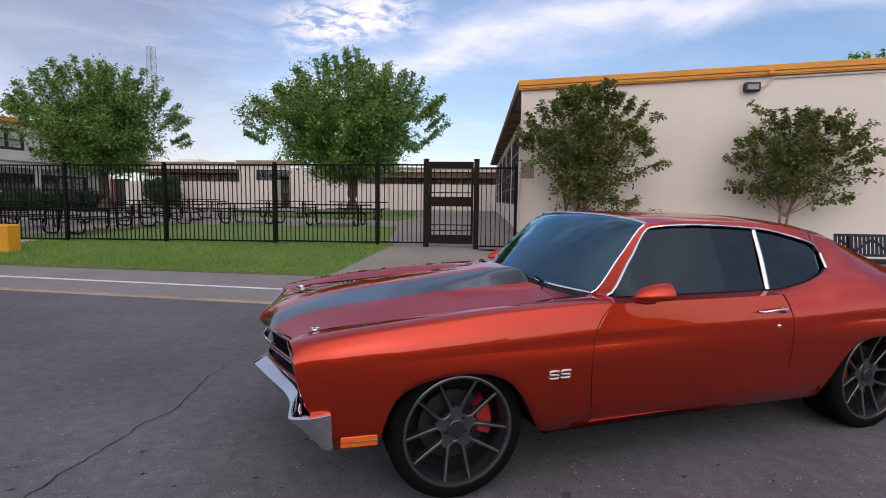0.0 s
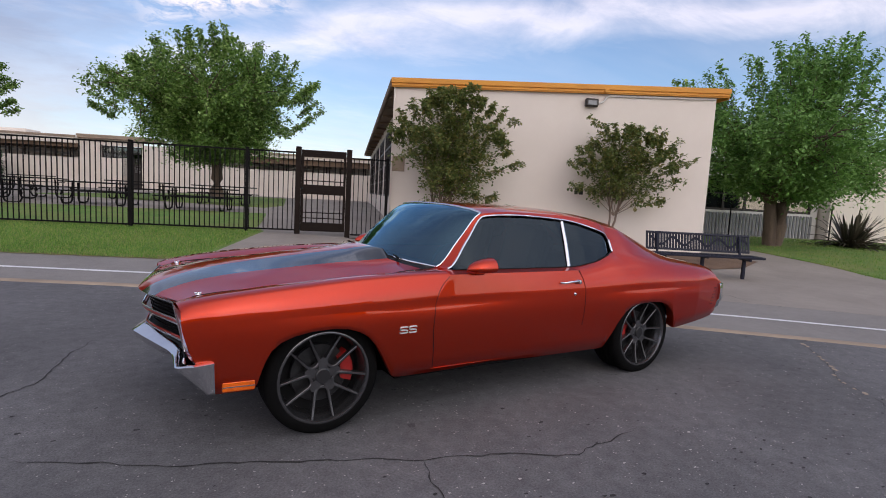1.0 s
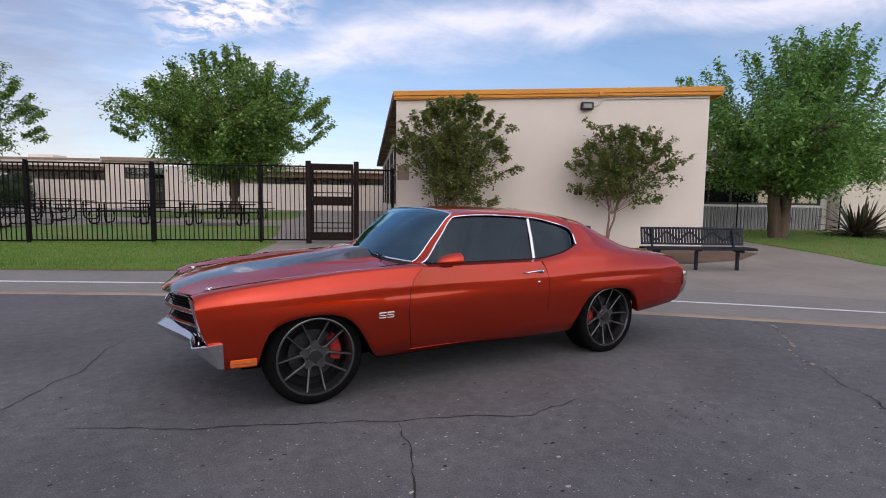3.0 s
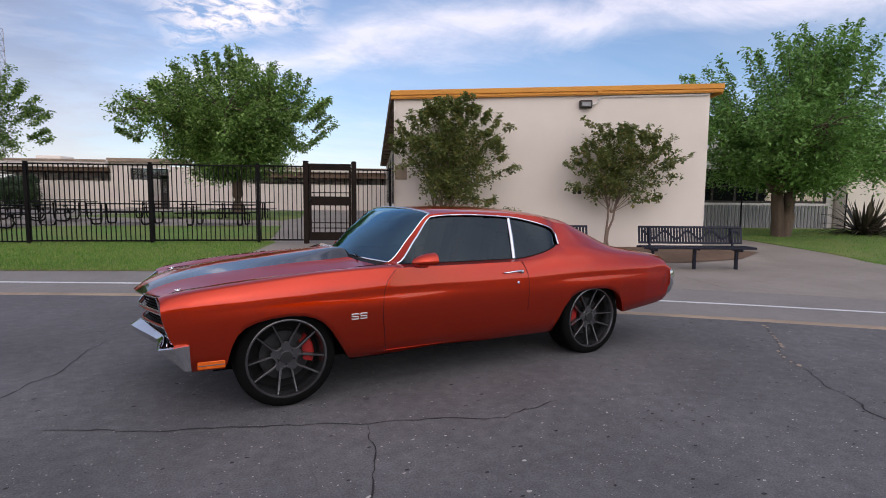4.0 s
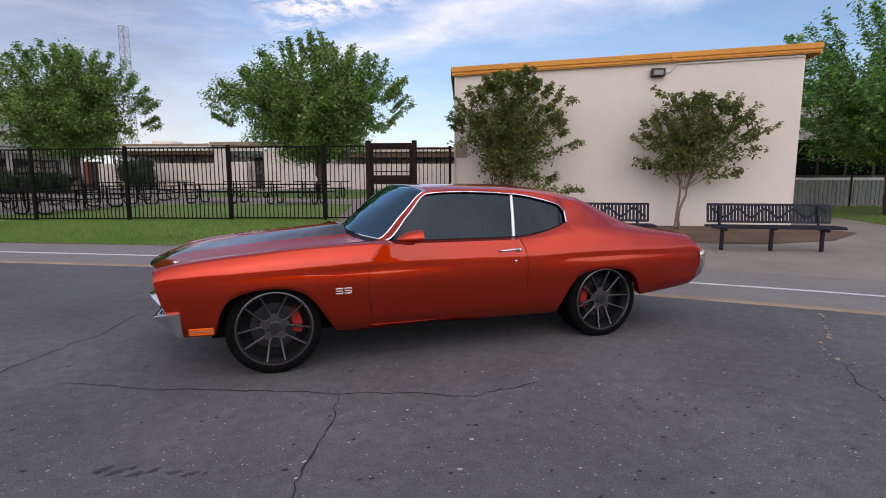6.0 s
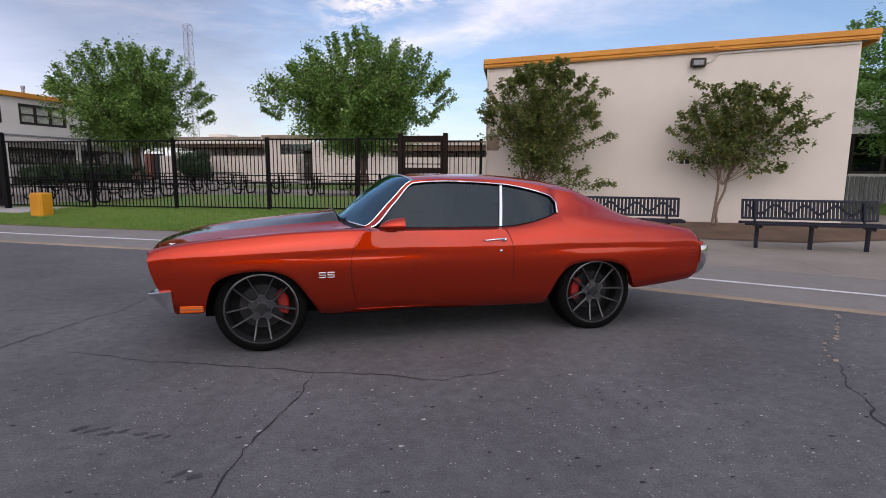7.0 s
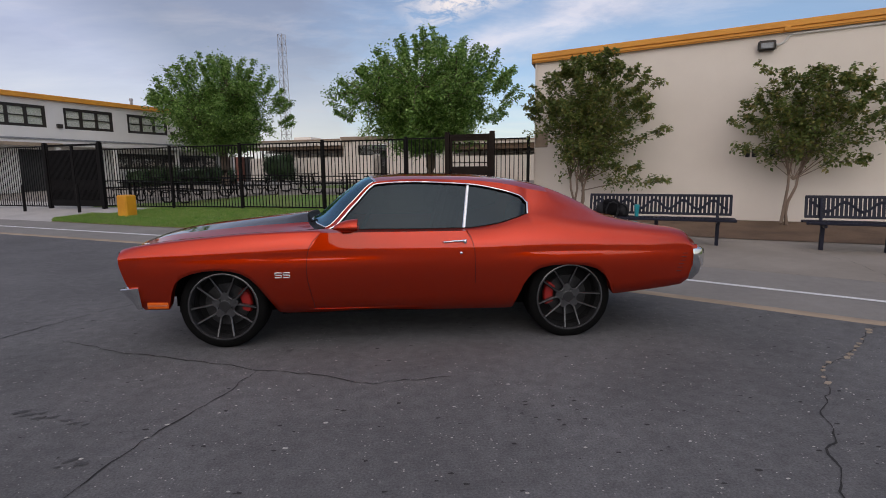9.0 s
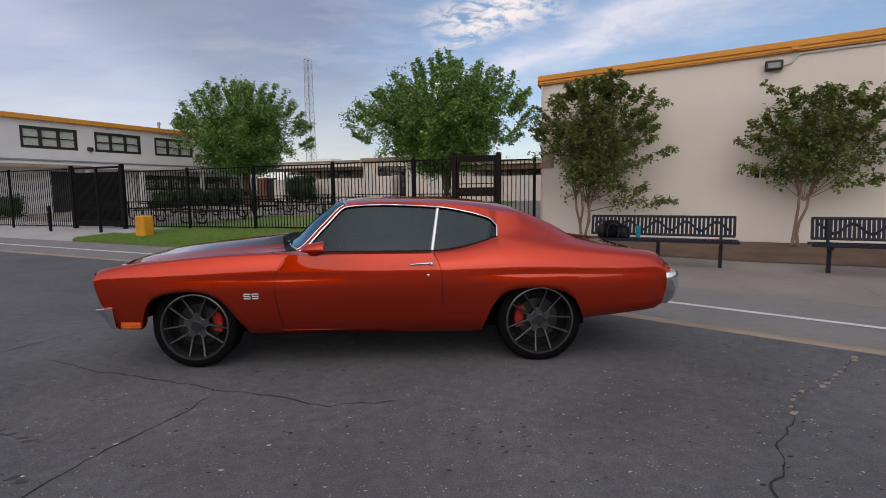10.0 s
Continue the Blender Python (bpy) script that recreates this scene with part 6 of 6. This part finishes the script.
            ends += [(c.x + rng.uniform(-.1, .1), c.y, c.z + rng.uniform(-.06, .12), twig * (.5 + .6 * (1 - f)))] * 2
    tagged(part("shoot", bm, bark, e, smooth=True), kind="stuff")
    leaves("crown", ends, n_leaf, .46, leaf_size, material, e, seed)
    return e


def at_site(u, v, dz=0.0, turn=0.0):
    return SITE @ pose(u, v, T(u, v) + dz, 0, 0, turn)


tree("shade_tree", at_site(-9.93, 14.66), "leafy green shade tree on the lawn behind the fence", 7.9, 5.5, 3.9, .32, 2.2, 100000, .17, m_leaf, m_bark, 3, tips=560, clear=.40, squash=.95, twig=.50)
tree("shade_tree", at_site(-23.8, 12.1), "leafy green shade tree beside the white block", 7.7, 4.6, 3.8, .29, 2.2, 90000, .16, m_leaf, m_bark, 5, tips=500, clear=.34, squash=.95, twig=.50)
tree("shade_tree", at_site(13.2, 3.6), "broad green tree with a forked trunk on the side lawn", 6.25, 4.5, 3.0, .32, 1.5, 75000, .13, m_leaf_dark, m_bark, 8, stems=2, tips=460, clear=.36, twig=.46, skew=(1.0, .3), splay=2.2)
tree("crape_myrtle", at_site(1.45, -.85), "bushy crape myrtle with thin stems against the wall", 3.80, 1.58, 2.35, .062, 1.05, 20000, .088, m_leaf_myrtle, m_bark_smooth, 12, stems=4, tips=200, clear=.95, squash=.5, twig=.16, skew=(.24, .05), splay=1.9, sprays=((2.0, .05, .92), (1.95, 0, 2.1), (1.80, 0, 3.2), (1.5, .1, 1.22), (-1.15, 0, 2.7), (-.9, 0, 3.5), (.75, 0, 3.95)))
tree("crape_myrtle", at_site(5.83, -.68), "open crape myrtle with a twisted trunk against the wall", 3.18, 1.42, 2.12, .046, 1.10, 10500, .088, m_leaf_myrtle, m_bark_smooth, 15, stems=2, tips=120, clear=.58, squash=.42, twig=.14, skew=(.34, .05), lean_=.10, splay=.9, sprays=((-1.12, 0, 1.68), (-1.02, 0, 2.45), (-.62, 0, 3.45), (.3, 0, 3.25), (1.2, 0, 3.15), (1.65, 0, 2.95), (2.15, 0, 2.45), (1.45, 0, 1.35), (1.8, 0, 1.9)))
tree("shade_tree", at_site(13.5, 15), "green tree rising behind the hall's roof", 7.3, 4.3, 3.9, .2, 2.4, 9000, .22, m_leaf, m_bark, 23, tips=120, twig=.5)


def flax(u, v):
    e = empty("flax_plant", at_site(u, v), "spiky bronze flax plant on the side lawn", "plant")
    rng = random.Random(4)
    verts, faces = [], []
    for k in range(170):
        a = rng.uniform(0, 6.283)
        ln, lift = rng.uniform(.9, 1.7), rng.uniform(.25, 1.45)
        d = Vector((math.cos(a), math.sin(a), 0))
        sd = Vector((-d.y, d.x, 0))
        b = len(verts)
        for f, w in ((0, .03), (.3, .045), (.6, .04), (.85, .022), (1, .002)):
            p = d * (ln * math.cos(lift) * f + .18) + Vector((0, 0, ln * math.sin(lift) * f - .55 * f ** 2.5 * ln * math.cos(lift) * .8 + .02))
            verts += [tuple(p - sd * w), tuple(p + Vector((0, 0, -.015))), tuple(p + sd * w)]
        for i in range(4):
            for j in range(2):
                q = b + i * 3 + j
                faces.append((q, q + 3, q + 4, q + 1))
    shape("foliage", verts, faces, m_leaf_flax, e, smooth=True)


flax(16.9, 4.6)


# ---- far buildings ----
def block(name, label, m, size, material, openings=(), fascia=None, t=.06, pane=None, blind=True):
    """A plain building: walls, roof edge, and framed openings on its front (x, z, w, h, panes)."""
    w, d, h = size
    e = empty(name, m, label, "building")
    bm = bmesh.new()
    box(bm, (0, .25, -.6), (w, d, h))
    xs = sorted({0, w} | {x for o in openings for x in (o[0], o[0] + o[2])})
    for x0, x1 in zip(xs, xs[1:]):
        free = [(-.6, h)]
        for ox, oz, ow, oh, _ in openings:
            if ox < (x0 + x1) / 2 < ox + ow:
                free = [q for a, b in free for q in ((a, min(b, oz)), (max(a, oz + oh), b)) if q[1] > q[0] + 1e-4]
        for a, b in free:
            box(bm, (x0, 0, a), (x1, .248, b))
    bmesh.ops.remove_doubles(bm, verts=bm.verts, dist=.0005)
    part("wall", bm, material, e)
    for ox, oz, ow, oh, panes in openings:
        bm = bmesh.new()
        box(bm, (ox, .04, oz), (ox + ow, .12, oz + t))
        box(bm, (ox, .04, oz + oh - t), (ox + ow, .12, oz + oh))
        for k in range(panes + 1):
            x = ox + (ow - t) * k / panes
            box(bm, (x, .038, oz + t), (x + t, .122, oz + oh - t))
        box(bm, (ox + t, .045, oz + oh * .5 - .03), (ox + ow - t, .115, oz + oh * .5 + .03))
        wn = part("window", bm, m_frame_dark, e, "dark framed window")
        for k in range(panes):
            bm = bmesh.new()
            x = ox + (ow - t) * k / panes
            box(bm, (x + t, .075, oz + t), (x + ow / panes, .080, oz + oh - t))
            part("pane", bm, pane or m_pane, wn).visible_shadow = False
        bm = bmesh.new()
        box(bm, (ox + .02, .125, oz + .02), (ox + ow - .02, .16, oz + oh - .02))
        # without a blind, a near-black sheet stands in for the unlit room
        part("blind", bm, m_blind if blind and oz > 2 else m_dark_recess, wn, "pale blind behind the glass" if blind and oz > 2 else "")
    if fascia:
        bm = bmesh.new()
        box(bm, (-.15, -.25, h), (w + .15, d + .1, h + fascia), bevel=.02)
        part("fascia", bm, m_orange, e, "orange roof fascia")
    return e


def far_things():
    # two-storey white block at the yard's end, its long side towards the yard
    e = block("school_block", "white two-storey school block with dark framed windows", SITE @ pose(-30, -4, 0, 0, 0, 90), (22.4, 9, 5.70), m_stucco_white,
              [(x, 4.13, 3.0, 1.23, 3) for x in (-2.0 + 4.0, 6.0, 9.98, 13.96, 17.9)] + [(12.8, 1.74, 8.4, 1.02, 8)], .28, t=.16, pane=m_pane_clear)
    bm = bmesh.new()
    box(bm, (-.2, -.9, 3.05), (22.4, -.002, 3.28), bevel=.02)
    part("canopy", bm, m_stucco_white, e, "flat canopy over the ground floor")
    bm = bmesh.new()
    box(bm, (-.2, -.93, 3.02), (9.2, -.90, 3.20))
    part("canopy_edge", bm, m_kerb, e, "tan canopy edge board")
    bm = bmesh.new()
    box(bm, (-.2, -.12, 3.42), (22.4, -.002, 3.52), bevel=.02)
    part("ledge", bm, m_panel, e, "grey ledge above the canopy")
    for x in (9.65, 17.3):
        bm = bmesh.new()
        box(bm, (x - .16, -.16, 4.14), (x + .16, -.002, 4.38), bevel=.03)
        part("wall_light", bm, m_fixture, e)
    bm = bmesh.new()
    tube(bm, [(14.8, .6, 5.9), (14.8, .6, 6.35)], .09, 10)
    tube(bm, [(14.8, .6, 6.35), (14.8, .6, 6.5)], [.14, .10], 10)
    part("roof_vent", bm, m_steel, e, "galvanised roof vent")
    # a flat panel: the doorway's shade is only its near-black colour
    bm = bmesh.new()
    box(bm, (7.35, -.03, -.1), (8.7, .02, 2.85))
    part("doorway", bm, m_dark_recess, e, "dark recessed doorway")
    for x in (9.0, 12.4, 17.0, 22.1):
        bm = bmesh.new()
        box(bm, (x - .12, -.85, -.1), (x + .12, -.6, 3.046), bevel=.01)
        part("pillar", bm, m_stucco_white, e)
    # brick planter below its windows
    pl = empty("brick_planter", SITE @ pose(-29.2, 13.6, .45, 0, 0, 90), "low red brick planter wall before the white block", "planter")
    bm = bmesh.new()
    box(bm, (-4.6, 0, -.3), (4.6, .5, .50))
    part("core", bm, m_dark_recess, pl)
    b = bmesh.new()
    box(b, (-.10, -.05, -.031), (.10, .05, .031), bevel=.004)
    me = bpy.data.meshes.new("brick")
    b.to_mesh(me)
    b.free()
    me.materials.append(m_brick)
    for r in range(7):
        for k in range(42):
            o = new("brick", me)
            o.parent = pl
            o.location = (-4.5 + .217 * k + (.10 if r % 2 else 0), -.03, .04 + .072 * r)
    # long low block behind the lawn: a screen wall with a shaded open band under its canopies, a taller entrance bay
    e = empty("school_block", SITE @ pose(-39.4, 26.1, .72, 0, 0, 5.7), "long low cream school block with a covered walk", "building")

    def slab(name, lo, hi, material, label="", bevel=0.0, parent=e):
        bm = bmesh.new()
        box(bm, lo, hi, bevel=bevel)
        return part(name, bm, material, parent, label)
    slab("screen_wall", (3.9, 0, -.6), (14.44, .2, 2.12), m_stucco, "plain cream screen wall")
    slab("screen_wall", (23.7, 0, -.6), (41, .2, 2.02), m_stucco, "plain cream screen wall")
    slab("rear_wall", (3.9, 5.2, -.6), (41, 5.4, 3.1), m_stucco)
    slab("bay_wall", (14.44, -.05, -.6), (15.9, .25, 3.62), m_stucco, "taller cream entrance bay")
    slab("bay_wall", (15.9, -.05, 3.18), (18.85, .25, 3.62), m_stucco)
    slab("bay_wall", (15.9, -.05, -.6), (17.4, .25, 2.24), m_stucco)
    slab("bay_wall", (18.85, -.05, -.6), (23.7, .25, 3.3), m_stucco)
    slab("bay_floor", (14.5, .25, -.6), (23.6, 5.1, .02), m_concrete)
    slab("fascia", (14.3, -.35, 3.62), (20.0, 2.0, 3.92), m_kerb, "tan bay fascia", .02)
    w = slab("window_frame", (15.94, .06, 3.06), (18.8, .14, 3.14), m_frame_dark, "dark framed window band")
    for x in (15.94, 16.65, 17.36, 18.07, 18.72):
        slab("mullion", (x, .055, 2.30 if x < 17.3 else 2.66), (x + .08, .145, 3.06), m_frame_dark, parent=w)
    slab("sill", (15.94, .06, 2.24), (17.4, .14, 2.30), m_frame_dark, parent=w)
    slab("pane", (15.94, .095, 2.30), (18.8, .10, 3.06), m_pane, parent=w)
    slab("lintel", (17.4, -.05, 2.58), (18.85, .25, 2.66), m_frame_dark)
    d_ = slab("door", (18.12, .10, 0), (18.80, .15, 2.58), m_frame_dark, "dark door with a tall glazed panel", .004)
    slab("door_pane", (18.25, .085, 1.2), (18.67, .098, 2.3), m_pane_clear, parent=d_)
    slab("door_pane", (17.44, .085, .9), (18.08, .098, 2.5), m_pane_clear, "pale glass beside the door", parent=d_)
    for x0, x1, z0, z1, z2 in ((3.6, 14.40, 2.87, 3.16, 3.74), (23.75, 41, 2.54, 3.00, 3.34)):
        slab("canopy_beam", (x0, -.35, z0), (x1, -.10, z1), m_soffit, "brown canopy beam", .01)
        c = slab("canopy", (x0 - .1, -.6, z1), (x1, 5.6, z2), m_stucco, "flat canopy roof with a pale edge", .02)
        slab("canopy_edge", (x0 - .1, -.66, z2 - .14), (x1, -.602, z2 + .02), m_kerb, parent=c)
        x = x0 + .6
        while x < x1:
            slab("rafter", (x, -.1, z0 + .04), (x + .1, 5.1, z1 - .004), m_soffit, parent=c)
            slab("canopy_post", (x + .02, .06, (2.12 if x < 15 else 2.02)), (x + .10, .14, z0 + .04), m_bronze)
            x += 1.05
        bm = bmesh.new()
        tube(bm, [(x0 + 1.0, 1.6, z0 - .12), (x1 - 1.4, 1.6, z0 - .46)], .10, 8)
        part("pipe", bm, m_pvc, e, "pale pipe under the canopy")
    slab("roof_unit", (6.4, 4.0, 3.74), (8.4, 6.0, 4.35), m_stucco, "pale box on the flat roof", .03)
    slab("side_pier", (.4, -.1, -.6), (3.0, .4, 2.3), m_brick, "brown brick pier beside the doorway")
    # here too the slab's colour carries the shade of the opening
    slab("doorway", (3.0, .25, -.6), (3.9, .45, 2.3), m_dark_recess, "dark recessed doorway")
    # block with ribbed panels behind the broad tree
    e = block("school_block", "low school block with a dark window band over ribbed panels", at_site(9.2, 9.2, -.1, 0), (9.9, 8, 4.2), m_stucco_white, [(.3, 1.2, 9.3, 1.5, 9)], None, t=.10, blind=False)
    for k in range(60):
        bm = bmesh.new()
        box(bm, (.3 + .157 * k, -.045, .02), (.3 + .157 * k + .09, -.002, 1.1))
        part("rib", bm, m_panel, e)
    e = block("school_block", "plain cream school wall behind the flax", at_site(19.2, 8.6, -.1, 0), (22, 8, 4.0), m_stucco, [], None)


far_things()


def hedge(u, v, r, h, n=9000, label="round clipped dark green shrub in the yard"):
    e = empty("clipped_shrub", at_site(u, v), label, "shrub")
    rng = random.Random(int(u * 10))
    ends = []
    bm = bmesh.new()
    tube(bm, [(0, 0, -.05), (0, 0, h * .5)], [.09, .06], 8)
    for k in range(240):
        a, z = rng.uniform(0, 6.283), rng.uniform(.06, 1)
        rr = r * min(1, (1.35 - z) * 2.2) * rng.uniform(.8, 1.0)
        ends.append((rr * math.cos(a), rr * math.sin(a), z * h, .20))
        if k % 6 == 0:
            tube(bm, [(0, 0, h * .3), ends[-1][:3]], [.03, .01], 4, caps=False)
    part("stem", bm, m_bark, e)
    bm = bmesh.new()
    bmesh.ops.create_icosphere(bm, subdivisions=3, radius=1)
    for w in bm.verts:
        k = 1 + .10 * noise.noise(w.co * 3.1)
        rr = r * .92 * k * min(1.0, (1.35 - (w.co.z + 1) / 2) * 2.2) ** .3
        w.co = Vector((w.co.x * rr, w.co.y * rr, h * (.52 + .46 * w.co.z * k)))
    part("inner_foliage", bm, m_leaf_shrub, e, smooth=True)
    leaves("foliage", ends, n, .5, .09, m_leaf_shrub, e, 31)


hedge(-30.4, 24.8, 1.4, 2.5, 12000)
for k in range(7):
    hedge(-28.6, 9.4 + 1.25 * k, .62, 1.05 + .1 * (k % 3), 2200, "low dark green shrub under the ground-floor windows")
hedge(-28.7, .6, .6, 1.1, 1800, "low dark green shrub beside the dark doorway")
# slim posts of a mesh fence before the ribbed panels
for u in (11.8, 14.0, 16.2, 18.4):
    bm = bmesh.new()
    lathe(bm, [(.028, -.1), (.028, 1.52), (.018, 1.55), (0, 1.56)], 10, "z")
    ob = part("fence_post", bm, m_iron, None, smooth=40)
    ob.matrix_world = at_site(u, 7.5)
    tagged(ob, "slim dark steel post on the side lawn", "post", "slim posts on the side lawn")


def picnic_table(m, label):
    e = empty("picnic_table", m, label, "table", "picnic tables in the yard")
    bm = bmesh.new()
    box(bm, (-1.22, -.38, .72), (1.22, .38, .76), bevel=.012)
    part("tabletop", bm, m_iron, e)
    for s in (-1, 1):
        bm = bmesh.new()
        box(bm, (-1.22, s * .74 - .13, .43), (1.22, s * .74 + .13, .465), bevel=.01)
        part("seat", bm, m_iron, e)
    # each end stands on two tube loops, one below each seat
    for x in (-.84, .84):
        for s in (-1, 1):
            bm = bmesh.new()
            tube(bm, [(x, s * .16, .71), (x, s * .17, .40), (x, s * .18, .16), (x, s * .24, .055), (x, s * .36, .026), (x, s * .60, .026), (x, s * .74, .055), (x, s * .80, .16), (x, s * .80, .34), (x, s * .76, .43)], .028, 8)
            part("leg", bm, m_iron, e)
    return e


first = picnic_table(at_site(-6.6, 4.4, 0, 6), "black steel picnic table on the courtyard")
for u, v, a in ((-9.95, 4.5, 4), (-13.2, .5, 86), (-13.0, 3.1, 86), (-16.1, .9, 86), (-16.2, 3.7, 86), (-19.0, 1.6, 86), (-19.2, 4.4, 86), (-13.4, 6.2, 86), (-7.2, 8.3, 6), (-10.8, 8.6, 6), (-19.2, 14.2, 86), (-16.4, 7.0, 86)):
    copy_thing(first, at_site(u, v, 0, a))


def lattice_mast(m, height):
    e = empty("lattice_mast", m, "tall slender steel lattice mast far behind the school", "mast")
    def w(z):
        return 1.05 - .30 * z / height
    for s in ((-1, -1), (1, -1), (1, 1), (-1, 1)):
        bm = bmesh.new()
        tube(bm, [(s[0] * w(0), s[1] * w(0), 0), (s[0] * w(height), s[1] * w(height), height)], .075, 5)
        part("leg", bm, m_steel, e)
    bm = bmesh.new()
    n = 16
    cs = ((-1, -1), (1, -1), (1, 1), (-1, 1))
    for k in range(n):
        z0, z1 = height * k / n, height * (k + 1) / n
        for q in range(4):
            a, b = cs[q], cs[(q + 1) % 4]
            tube(bm, [(a[0] * w(z0), a[1] * w(z0), z0), (b[0] * w(z1), b[1] * w(z1), z1)], .038, 4)
            tube(bm, [(b[0] * w(z0), b[1] * w(z0), z0), (a[0] * w(z1), a[1] * w(z1), z1)], .038, 4)
            tube(bm, [(a[0] * w(z1), a[1] * w(z1), z1), (b[0] * w(z1), b[1] * w(z1), z1)], .038, 4)
    part("bracing", bm, m_steel, e)


lattice_mast(at_site(-97.6, 105, -.75), 38.9)


# ---- the far side of the road, behind the walk and out of view: a plain dark wall, added to darken the car's reflections and close the place ----
bm = bmesh.new()
sbox(bm, -70, 50, -46.2, -46.0, -.2, 5.0)
tagged(part("wall_south", bm, mat("dark_green_boundary", (0.05, 0.06, 0.04), (0.03, 0.04, 0.03), 0.3, 0.95, bump=0.5, bscale=3)), "plain dark boundary wall across the road", "wall", kind="structure")
